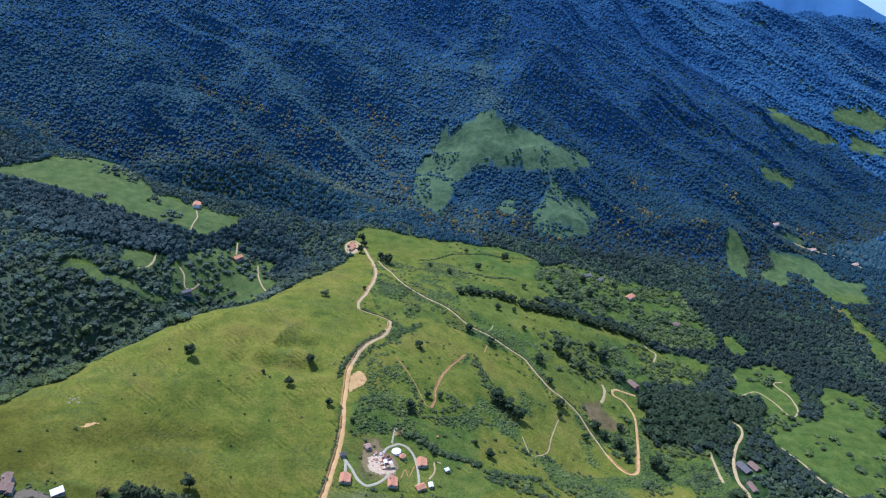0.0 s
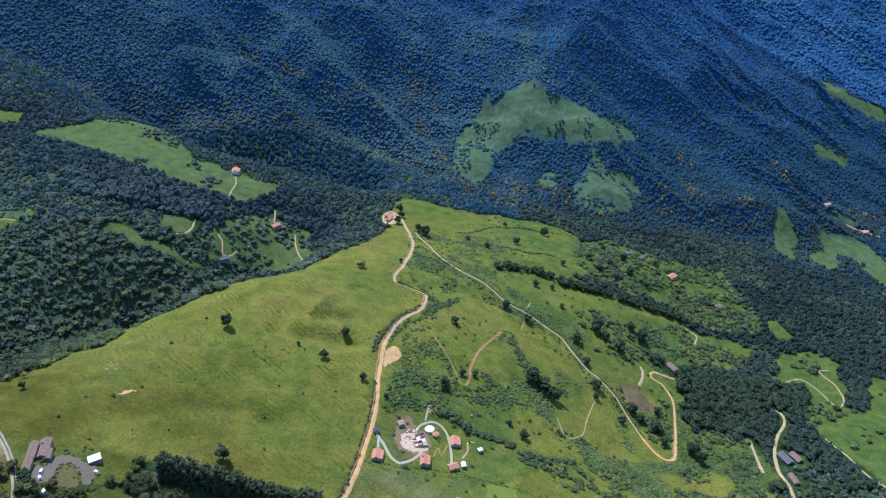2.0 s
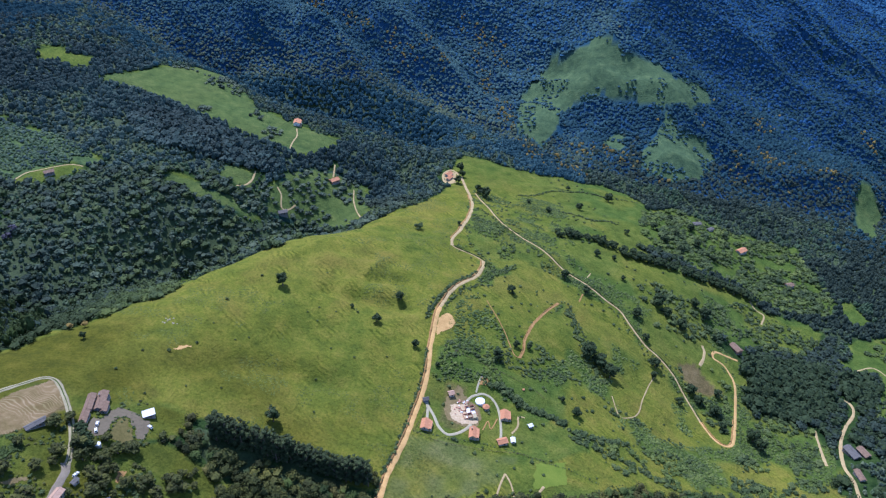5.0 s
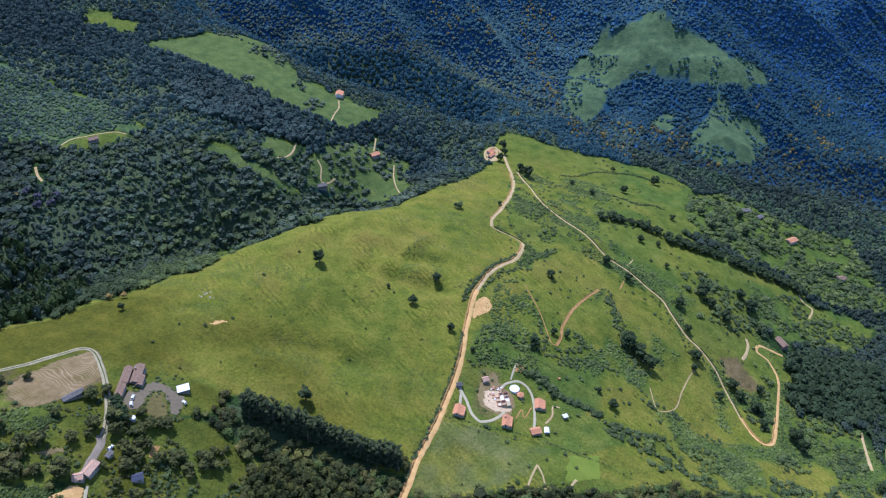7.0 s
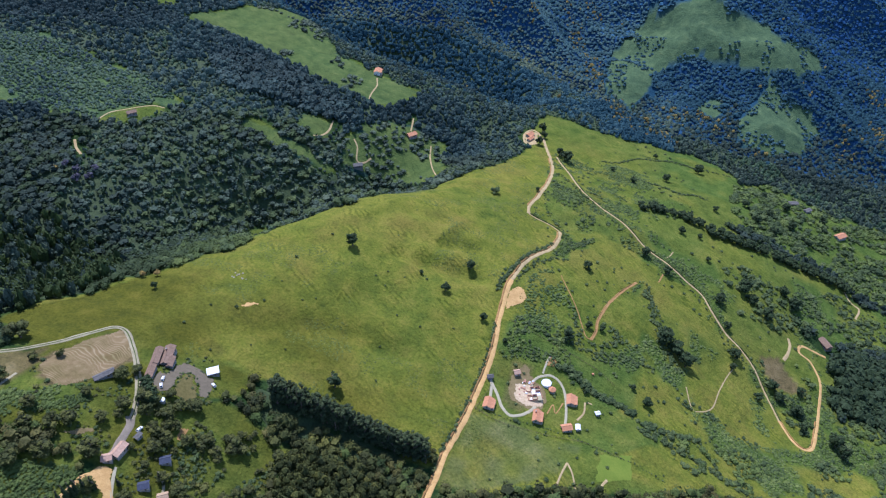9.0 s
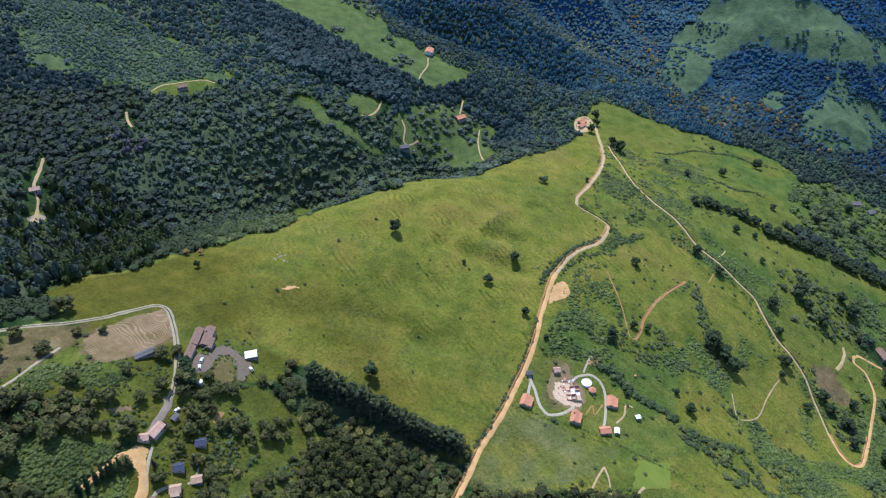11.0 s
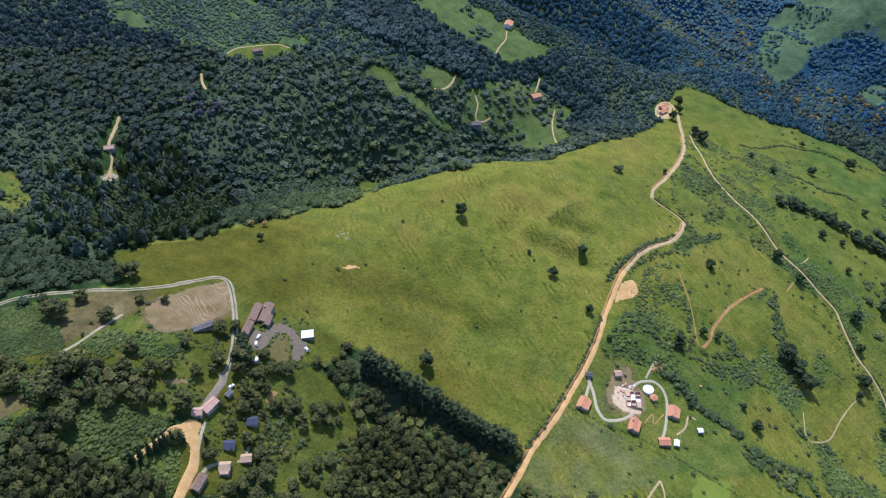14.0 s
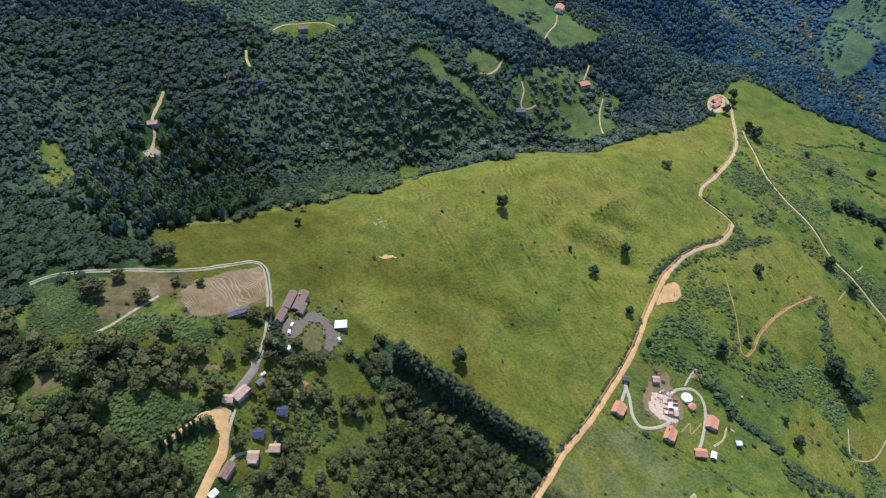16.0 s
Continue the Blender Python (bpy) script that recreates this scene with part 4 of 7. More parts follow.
def canopy(name, x0, x1, y0, y1, step, grows, size, base, dome, leaf, label, seed, big=60):
    """A closed roof of leaves over the places where grows(x, y) holds: a swell for every crown."""
    a, b = np.meshgrid(np.arange(x0, x1, step), np.arange(y0, y1, step), indexing="ij")
    rng = np.random.default_rng(seed)
    a, b = a + rng.uniform(-0.3, 0.3, a.shape) * step, b + rng.uniform(-0.3, 0.3, b.shape) * step
    ok = in_view(a, b) & grows(a, b)
    d, who = crown_cells(a, b, size, seed)
    swell = dome * (1.15 - np.clip(d, 0, 1.2) ** 2) * (0.45 + 0.9 * who) + 0.10 * dome * rng.normal(size=a.shape)
    core = ok.copy()
    core[1:] &= ok[:-1]
    core[:-1] &= ok[1:]
    core[:, 1:] &= ok[:, :-1]
    core[:, :-1] &= ok[:, 1:]
    z = ground(a, b) + np.where(core, base + swell, -0.4)
    tint = np.clip(0.25 + 0.5 * who + 0.35 * value_noise(a, b, big, seed) + 0.12 * rng.normal(size=a.shape), 0, 1)
    i = np.arange(a.size).reshape(a.shape)
    cell = ok[:-1, :-1] & ok[1:, :-1] & ok[1:, 1:] & ok[:-1, 1:]
    f = np.stack([i[:-1, :-1], i[1:, :-1], i[1:, 1:], i[:-1, 1:]], -1)[cell]
    used, f = np.unique(f, return_inverse=True)
    f = f.reshape(-1, 4)
    f = np.concatenate([f[:, (0, 1, 2)], f[:, (0, 2, 3)]])
    v = np.stack([a.ravel(), b.ravel(), z.ravel()], 1)[used]
    # tint cut to about a third: shade between the crowns, put into colour
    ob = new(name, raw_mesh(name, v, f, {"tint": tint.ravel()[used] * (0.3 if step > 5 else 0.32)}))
    ob.data.materials.append(leaf)
    return tagged(ob, label, "forest", kind="stuff")


def scatter(x0, x1, y0, y1, step, seed, jitter=0.45):
    rng = np.random.default_rng(seed)
    a, b = np.meshgrid(np.arange(x0, x1, step), np.arange(y0, y1, step * 0.87), indexing="ij")
    a = a + (np.arange(b.shape[1])[None] % 2) * step * 0.5
    a, b = a + rng.uniform(-jitter, jitter, a.shape) * step, b + rng.uniform(-jitter, jitter, b.shape) * step
    return a.ravel(), b.ravel()


def lobed_crown(seed, lobes):
    """A light crown for far trees: a few leafy lobes of uneven height crowded round a taller middle one."""
    rng = np.random.default_rng(seed)
    v, f = [], []
    for k in range(lobes):
        t = 2 * math.pi * (k / lobes + rng.uniform(-0.1, 0.1))
        away, r = rng.uniform(0.16, 0.26), rng.uniform(0.26, 0.36)
        cx, cy, tall, base = away * math.cos(t), away * math.sin(t), rng.uniform(0.6, 0.95), len(v)
        v.append((cx + rng.uniform(-0.05, 0.05), cy + rng.uniform(-0.05, 0.05), tall))
        for reach, height in ((0.66, 0.78), (1.0, 0.25)):
            for n in range(5):
                a, g = math.pi * 0.4 * (n + rng.uniform(-0.2, 0.2) + (0.5 if reach == 1.0 else 0)), r * reach * rng.uniform(0.8, 1.2)
                v.append((cx + g * math.cos(a), cy + g * math.sin(a), tall * height * rng.uniform(0.85, 1.12)))
        for n in range(5):
            m = (n + 1) % 5
            f += [(base, base + 1 + n, base + 1 + m), (base + 1 + n, base + 6 + n, base + 1 + m), (base + 1 + m, base + 6 + n, base + 6 + m)]
    return np.array(v), np.array(f)


def dome_crown(seed):
    """The lightest crown, for trees far off in a closed forest: one uneven dome."""
    rng = np.random.default_rng(seed)
    v, f = [(rng.uniform(-0.12, 0.12), rng.uniform(-0.12, 0.12), 1.0)], []
    for reach, height, n, turn in ((0.27, 0.86, 6, 0.0), (0.50, 0.38, 6, 0.5)):
        for k in range(n):
            a, r = 2 * math.pi * (k + turn + rng.uniform(-0.25, 0.25)) / n, reach * rng.uniform(0.75, 1.25)
            v.append((r * math.cos(a), r * math.sin(a), height * rng.uniform(0.78, 1.15)))
    for k in range(6):
        m = (k + 1) % 6
        f += [(0, 1 + k, 1 + m), (1 + k, 7 + k, 1 + m), (1 + m, 7 + k, 7 + m)]
    return np.array(v), np.array(f)


def tiny_crown(seed):
    """A crown for trees that show as a few dots: an uneven cap with one shoulder."""
    rng = np.random.default_rng(seed)
    v = [(rng.uniform(-0.12, 0.12), rng.uniform(-0.12, 0.12), 1.0)]
    for k in range(6):
        a, r = 2 * math.pi * (k + rng.uniform(-0.25, 0.25)) / 6, rng.uniform(0.36, 0.56)
        v.append((r * math.cos(a), r * math.sin(a), rng.uniform(0.25, 0.62)))
    return np.array(v), np.array([(0, 1 + k, 1 + (k + 1) % 6) for k in range(6)])


DOME_CROWNS = [lobed_crown(60 + s, 3) for s in range(9)]
BARE_DOMES = [lobed_crown(80 + s, 2) for s in range(7)]
TINY_DOMES = [tiny_crown(230 + s) for s in range(12)]
FAR_DOMES = [dome_crown(200 + s) for s in range(12)]
MID_CROWNS = [unit_crown(140 + s, 8, 26, 0.13, 0.8) for s in range(6)]
NEAR_CROWNS = [unit_crown(20 + s, 8, 58, 0.085) for s in range(6)]


def in_view(x, y):
    """The wedge of land that the camera's flight ever looks over, with a margin."""
    return (np.degrees(np.arctan2(x, y + 60)) < 36) & ((np.degrees(np.arctan2(x + 40, y - 100)) > -66) | (np.hypot(x, y) < 640)) & (y > 120)


def this_side(x, y):
    """True up to a little beyond the crest of the mountain."""
    return foot_line(x, y)[0] < 1190 - CREST_FALL * np.clip((np.hypot(x, y) - 1900) / 1500, 0, 1)


def mountain_wood(x, y):
    return ~open_land(x + 9 * value_noise(x, y, 24, 191) + 5 * value_noise(x, y, 9, 193), y + 9 * value_noise(x, y, 24, 192) + 5 * value_noise(x, y, 9, 194)) & clear_of_roads(x, y, 5.0) & (foot_line(x, y)[0] > -25) & (np.hypot(x, y) < 2150)


def valley_wood(x, y):
    return ~open_land(x, y) & clear_of_roads(x, y, 5.0) & clear_of_houses(x, y, 5.0) & (foot_line(x, y)[0] < -15) & (np.hypot(x, y) < 1500)


def distant_wood(x, y):
    return ~open_land(x, y) & this_side(x, y) & ((np.hypot(x, y) > 2110) | (foot_line(x, y)[0] < -15) & (np.hypot(x, y) > 1480))


canopy("mountain_canopy", -1150, 1300, 960, 2180, 6.0, mountain_wood, 11.0, -0.3, 1.0, GAP_SHADE_LEAF, "sheet under the mountain forest, coloured as hazy shade between crowns", 46)
canopy("distant_canopy", -200, 2900, 1000, 3600, 12.0, distant_wood, 26.0, 0.3, 1.5, GAP_SHADE_LEAF, "sheet under the distant forest, coloured as hazy shade between crowns", 47, 300)
canopy("valley_canopy", -920, 900, 130, 1330, 4.2, valley_wood, 8.0, -0.3, 0.9, SHRUB_LEAF, "green sheet of leaves under the valley trees, tinted darker for shade", 48)
fx, fy = scatter(-1150, 1300, 960, 2180, 3.9, 41, 0.7)
keep = in_view(fx, fy)
fx, fy = fx[keep], fy[keep]
keep = mountain_wood(fx, fy) & (np.random.default_rng(42).uniform(0, 1, len(fx)) < np.where(np.hypot(fx, fy) > 1500, 0.72, 0.92))
fx, fy = fx[keep], fy[keep]
rng = np.random.default_rng(8)
w = 4.4 + 5.4 * rng.beta(1.1, 3.6, len(fx))
h = w * rng.uniform(0.5, 0.85, len(fx))
shade = np.clip(0.42 + 0.30 * value_noise(fx, fy, 45, 51) + 0.20 * value_noise(fx, fy, 160, 52) + rng.normal(0, 0.11, len(fx)), 0, 1)
deep, chance = foot_line(fx, fy)[0], rng.uniform(0, 1, len(fx))
# tint holds pale haze west of the pasture and shading along the eastern foot
shade = np.clip(shade + 0.02 + 0.16 * np.clip((30 - fx) / 90, 0, 1) * np.clip((fx + 330) / 120, 0, 1) * np.clip(1.3 - deep / 400, 0, 1) - 0.12 * np.clip((fx - 40) / 60, 0, 1) * np.clip(1.4 - deep / 450, 0, 1) - 0.60 * np.clip((fx - 60) / 200, 0, 1) * np.clip(1.1 - deep / 700, 0, 1), 0, 1)
crest = [(125, 1602), (109, 1562), (89, 1540), (74, 1399), (88, 1334), (109, 1294)]
spine = np.exp(-(np.min([line_distance(fx, fy, ax, ay, bx, by) for (ax, ay), (bx, by) in zip(crest, crest[1:])], 0) / 13) ** 2)
shade = np.clip(shade + 0.55 * spine, 0, 1)
# haze by leaf colour: the bluer leaf takes over up the slope
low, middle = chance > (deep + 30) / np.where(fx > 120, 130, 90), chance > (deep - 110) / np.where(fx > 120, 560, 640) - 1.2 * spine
for name, pick, leaf, label in (("mountain_forest", ~low & ~middle, HAZY_MOUNTAIN_LEAF, "dense trees of the mountain forest, tinted with blue haze"),
                                ("foothill_forest", ~low & middle, HAZY_SLOPE_LEAF, "dense green trees on the lower mountain slopes, tinted with blue haze"),
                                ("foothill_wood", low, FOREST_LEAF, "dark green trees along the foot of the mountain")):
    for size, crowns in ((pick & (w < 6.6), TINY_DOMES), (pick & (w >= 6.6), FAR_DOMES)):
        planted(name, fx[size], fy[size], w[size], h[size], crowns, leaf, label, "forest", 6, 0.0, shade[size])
fx, fy = scatter(-200, 2900, 1000, 3600, 7.5, 44, 0.7)
keep = in_view(fx, fy) & (np.hypot(fx, fy) < 3600)
fx, fy = fx[keep], fy[keep]
keep = distant_wood(fx, fy)
fx, fy = fx[keep], fy[keep]
w = 7.0 + 7.5 * rng.beta(1.3, 2.8, len(fx))
h, shade = w * rng.uniform(0.55, 0.9, len(fx)), np.clip(0.5 + 0.35 * value_noise(fx, fy, 130, 51) + rng.normal(0, 0.18, len(fx)), 0, 1)
# nearer trees get the less hazed leaf colour
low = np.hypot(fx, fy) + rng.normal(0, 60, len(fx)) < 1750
for name, pick, leaf, label in (("distant_forest", ~low, HAZY_MOUNTAIN_LEAF, "forest on the distant slopes, tinted with blue haze"),
                                ("valley_end_wood", low, HAZY_SLOPE_LEAF, "dark wood at the far end of the valley, tinted with haze")):
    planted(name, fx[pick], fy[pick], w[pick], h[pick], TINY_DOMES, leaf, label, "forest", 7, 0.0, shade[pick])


def far_ridge(name, away, foot, heights, mat, label):
    """A backdrop ridge or haze sheet beyond the crest, its top fitted to the camera's view: (degrees from north,
    height) along it.
    """
    a = np.arange(heights[0][0], heights[-1][0], 0.1)
    top = np.interp(a, *zip(*heights)) + 10 * value_noise(a, a * 0, 1.7, 77) + 1 * value_noise(a, a * 0, 0.6, 78)
    x, y = away * np.sin(np.radians(a)), away * np.cos(np.radians(a))
    v = np.concatenate([np.stack([x, y, top], 1), np.stack([x * foot, y * foot, top - 420], 1), np.stack([x * 1.03, y * 1.03, top - 420], 1)])
    n = len(a)
    k = np.arange(n - 1)
    f = np.concatenate([np.stack([k, k + 1, n + k + 1, n + k], 1), np.stack([k + 1, k, 2 * n + k, 2 * n + k + 1], 1)])
    ob = new(name, raw_mesh(name, v, f, None, True))
    ob.data.materials.append(mat)
    tagged(ob, label, "backdrop", kind="structure")


far_ridge("backdrop", 4350, 0.93, [(18, 120), (22, 70), (24.5, 10), (26.6, -55), (28.8, -102), (30.8, -168), (37, -240), (44, -300)], HAZY_RIDGE, "mountain chain beyond the crest, coloured hazy blue")
far_ridge("backdrop", 4700, 1.0, [(16, 150), (44, 150)], BRIGHT_HAZE, "glowing backdrop sheet for the bright haze over the far lowland")

SCRUB_SLOPES = (SCRUB_SLOPE_A, SCRUB_SLOPE_B, SCRUB_SLOPE_C, SCRUB_SLOPE_D)
TALL_STANDS = [[(-474, 336), (-515, 374), (-526, 418), (-518, 451), (-482, 482), (-447, 479), (-384, 430), (-357, 374), (-359, 326), (-389, 294), (-415, 298)],
               [(-503, 785), (-493, 825), (-439, 839), (-374, 816), (-326, 799), (-327, 779), (-386, 759), (-438, 746), (-471, 747)],
               [(216, 643), (255, 671), (317, 671), (307, 607), (280, 575), (224, 571), (216, 600)],
               [(326, 660), (362, 675), (364, 647), (348, 618), (321, 614)]]
fx, fy = scatter(-900, 880, 130, 1400, 5.3, 43, 0.65)
d, _ = foot_line(fx, fy)
keep = in_view(fx, fy) & ~open_land(fx, fy) & clear_of_roads(fx, fy, 6.0) & clear_of_houses(fx, fy, 6.0) & (d < -20)
windbreak = np.min([line_distance(fx, fy, ax, ay, bx, by) for (ax, ay), (bx, by) in zip(EUCALYPT_ROW, EUCALYPT_ROW[1:])], 0)
keep &= (windbreak > 13) & ~inside(fx, fy, PLANTATION) & ~inside(fx, fy, LOWER_PLANTATION)
tall = np.zeros(len(fx), bool)
for corners in TALL_STANDS:
    tall |= inside(fx, fy, corners)
slender = inside(fx + 9 * value_noise(fx, fy, 18, 61), fy + 9 * value_noise(fx, fy, 18, 62), TALL_STANDS[0])
tall &= slender | ~inside(fx, fy, TALL_STANDS[0])
tall |= slender
patchy = value_noise(fx, fy, 120, 53) + 0.5 * value_noise(fx, fy, 45, 54)
scrubby = patchy > 0.22
for corners in SCRUB_SLOPES:
    scrubby |= inside(fx, fy, corners)
scrubby &= ~tall & (np.hypot(fx, fy) > 440)
keep &= tall & ~slender | slender & (np.random.default_rng(63).uniform(0, 1, len(fx)) < 0.62) | ~tall & (np.random.default_rng(55).uniform(0, 1, len(fx)) < np.where(scrubby, 0.33, 0.97))
fx, fy, tall, slender, patchy = fx[keep], fy[keep], tall[keep], slender[keep], patchy[keep]
rng = np.random.default_rng(56)
w = 5.0 + 6.6 * rng.beta(1.3, 2.8, len(fx))
w = np.where(tall, np.where(slender, rng.uniform(4.6, 8.0, len(fx)), rng.uniform(6.0, 12.0, len(fx))), w)
h = np.where(tall, w * np.where(slender, rng.uniform(1.6, 2.8, len(fx)), rng.uniform(0.8, 1.3, len(fx))), w * rng.uniform(0.7, 1.15, len(fx)))
shade = np.clip(0.42 + 0.34 * np.clip(patchy, -1, 1) + 0.25 * value_noise(fx, fy, 300, 57) + rng.normal(0, 0.20, len(fx)), 0, 1)
# tint darkened for shadow among western trees, also darker far west and east
shade = np.clip(shade - 0.50 * np.clip((-330 - fx) / 40, 0, 1) * np.clip((520 - fy) / 60, 0, 1) - 0.42 * np.clip((-560 - fx) / 80, 0, 1) - 0.45 * np.clip((fx - 100) / 120, 0, 1), 0, 1)
far, middle, close = np.hypot(fx, fy) > 820, np.hypot(fx, fy) > 600, np.hypot(fx, fy) < 440
# far trees take the haze-tinted leaf, more of them with distance
hazed = rng.uniform(0, 1, len(fx)) < np.where(fx < 60, np.clip((np.hypot(fx, fy) - 700) / 500, 0, 0.55) + (foot_line(fx, fy)[0] + 150) / 140, (np.hypot(fx, fy) - 1030) / 400)
mixed = 0.9 * value_noise(fx, fy, 45, 195) + 0.5 * value_noise(fx, fy, 16, 196) + np.random.default_rng(197).normal(0, 0.3, len(fx))
olive = rng.uniform(0, 1, len(fx)) < np.clip(1.5 - np.hypot(fx + 300, fy - 450) / 160, 0.4, 0.8)
for name, pick, crowns, leaf, label in (("slope_wood", ~far & middle & ~tall & ~olive, MID_CROWNS, FOREST_LEAF, "mixed green broadleaf wood on the valley side"),
                                        ("slope_edge_wood", ~far & middle & ~tall & olive, MID_CROWNS, SHRUB_LEAF, "olive green broadleaf trees on the valley side"),
                                        ("valley_wood", ~middle & ~close & ~tall & ~olive, NEAR_CROWNS, SHRUB_LEAF, "mixed green broadleaf wood with uneven crowns"),
                                        ("valley_edge_wood", ~middle & ~close & ~tall & olive, NEAR_CROWNS, WARM_LEAF, "olive green broadleaf trees along the wood edge"),
                                        ("hamlet_wood", far & ~tall & ~hazed & (fx > 0) & (mixed < 0.1), DOME_CROWNS, FOREST_LEAF, "dark green broadleaf wood round the hamlet"),
                                        ("hamlet_wood", far & ~tall & ~hazed & (fx > 0) & (mixed >= 0.1) & (mixed < 0.55), DOME_CROWNS, FOREST_LEAF, "mixed green broadleaf wood round the hamlet"),
                                        ("hamlet_wood", far & ~tall & ~hazed & (fx > 0) & (mixed >= 0.55), DOME_CROWNS, PALE_LEAF, "light green young trees round the hamlet"),
                                        ("hillside_wood", far & ~tall & ~hazed & (fx <= 0), DOME_CROWNS, HAZY_HILL_LEAF, "mixed green broadleaf wood on the far hillside, slightly hazed in colour"),
                                        ("upland_wood", far & ~tall & hazed, DOME_CROWNS, HAZY_SLOPE_LEAF, "broadleaf wood on the far hillside, tinted with blue haze"),
                                        ("big_tree_wood", tall & ~slender & (fx < 0), MID_CROWNS, HAZY_HILL_LEAF, "dark wood of large round-crowned trees"),
                                        ("big_tree_wood", tall & ~slender & (fx > 0), MID_CROWNS, SHRUB_LEAF, "dark green wood of large round-crowned trees"),
                                        ("tall_wood", slender & ~olive, MID_CROWNS, FOREST_LEAF, "stand of tall slender dark green trees"),
                                        ("tall_wood", slender & olive, MID_CROWNS, WARM_LEAF, "tall slender olive green trees among darker ones")):
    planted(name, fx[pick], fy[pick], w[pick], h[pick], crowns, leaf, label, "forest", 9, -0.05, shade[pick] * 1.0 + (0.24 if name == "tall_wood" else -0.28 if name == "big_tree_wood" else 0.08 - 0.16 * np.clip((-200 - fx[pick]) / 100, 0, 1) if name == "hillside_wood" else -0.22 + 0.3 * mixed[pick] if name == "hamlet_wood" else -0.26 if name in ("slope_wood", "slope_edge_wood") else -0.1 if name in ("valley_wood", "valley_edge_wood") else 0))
fx, fy = scatter(-900, 880, 130, 1400, 5.2, 58, 0.75)
patchy = value_noise(fx, fy, 120, 53) + 0.5 * value_noise(fx, fy, 45, 54)
keep = patchy > 0.2
for corners in SCRUB_SLOPES:
    keep |= inside(fx, fy, corners)
keep &= in_view(fx, fy) & (np.hypot(fx, fy) > 440)
fx, fy = fx[keep], fy[keep]
keep = valley_wood(fx, fy)
for corners in TALL_STANDS:
    keep &= ~inside(fx, fy, corners)
fx, fy = fx[keep], fy[keep]
rng = np.random.default_rng(59)
w = rng.uniform(3.0, 5.8, len(fx))
h, shade = w * rng.uniform(0.7, 1.0, len(fx)), np.clip(0.48 + 0.3 * value_noise(fx, fy, 30, 59) + rng.normal(0, 0.22, len(fx)), 0, 1)
pale_one = value_noise(fx, fy, 24, 60) + rng.normal(0, 0.5, len(fx)) > 0.45
for pick, leaf, label in ((~pale_one, FOREST_LEAF, "green scrub of young trees and bushes on the hillside"), (pale_one, PALE_LEAF, "pale green scrub of light leafy bushes on the hillside")):
    planted("hillside_scrub", fx[pick], fy[pick], w[pick], h[pick], BARE_DOMES, leaf, label, "bushes", 12, 0.15, shade[pick])

# the mixed wood below the village
fx, fy = scatter(-460, 120, 120, 440, 4.4, 161, 0.75)
keep = in_view(fx, fy) & (np.hypot(fx, fy) <= 440) & ~inside(fx, fy, PLANTATION) & ~inside(fx, fy, LOWER_PLANTATION)
fx, fy = fx[keep], fy[keep]
keep = ~open_land(fx, fy) & clear_of_roads(fx, fy, 5.0) & clear_of_houses(fx, fy, 5.0)
keep &= np.min([line_distance(fx, fy, ax, ay, bx, by) for (ax, ay), (bx, by) in zip(EUCALYPT_ROW, EUCALYPT_ROW[1:])], 0) > 12
fx, fy = fx[keep], fy[keep]
rng = np.random.default_rng(162)
w = 3.6 + 6.4 * rng.beta(1.3, 3.4, len(fx))
h = w * rng.uniform(1.0, 1.7, len(fx))
shade = np.clip(0.40 + 0.35 * value_noise(fx, fy, 22, 163) + rng.normal(0, 0.22, len(fx)), 0, 1)
kind = value_noise(fx, fy, 20, 164) + rng.normal(0, 0.45, len(fx))
for pick, leaf, label in ((kind < 0.15, GARDEN_LEAF, "mixed dark green trees below the village"), ((kind >= 0.15) & (kind < 0.62), WARM_LEAF, "mixed olive green trees below the village"),
                          (kind >= 0.62, DRY_LEAF, "dry brownish trees among green ones below the village")):
    planted("village_wood", fx[pick], fy[pick], w[pick], h[pick], NEAR_CROWNS, leaf, label, "forest", 165, -0.05, shade[pick])

# planted stands of slim trees
for corners, label in ((PLANTATION, "plantation of slim dark green trees in close rows"), (LOWER_PLANTATION, "plantation of slim dark green trees above the road")):
    c = np.array(corners)
    fx, fy = scatter(c[:, 0].min(), c[:, 0].max(), c[:, 1].min(), c[:, 1].max(), 4.3, 65, 0.35)
    keep = inside(fx, fy, corners) & clear_of_roads(fx, fy, 4.5)
    fx, fy = fx[keep], fy[keep]
    rng = np.random.default_rng(66)
    w = rng.uniform(3.6, 5.6, len(fx))
    planted("plantation", fx, fy, w, w * rng.uniform(2.0, 2.7, len(fx)), NEAR_CROWNS, GARDEN_LEAF, label, "forest", 67, -0.05, np.clip(rng.normal(0.46, 0.2, len(fx)), 0, 1))

# ---- roads and yards ----
ORANGE_DIRT = mottled("orange_dirt", (0.43, 0.25, 0.085), (0.65, 0.42, 0.165), 0.22, 0.95, 0.06, 8, 0.1)
TAN_DIRT = mottled("tan_dirt", (0.32, 0.230, 0.105), (0.53, 0.405, 0.20), 0.25, 0.95, 0.06, 8, 0.1)
GREY_TRACK = mottled("grey_track", (0.23, 0.20, 0.115), (0.43, 0.375, 0.23), 0.3, 0.95, 0.05, 8, 0.1)
CONCRETE = mottled("pale_paving", (0.33, 0.29, 0.18), (0.48, 0.43, 0.28), 0.4, 0.9, 0.02, 6, 0.2)
RED_EARTH = mottled("red_earth", (0.27, 0.145, 0.048), (0.46, 0.275, 0.105), 0.35, 0.95, 0.08, 7, 0.1)
RUBBLE = mottled("pale_rubble", (0.38, 0.26, 0.135), (0.68, 0.54, 0.35), 0.6, 0.95, 0.08, 5, 0.1)
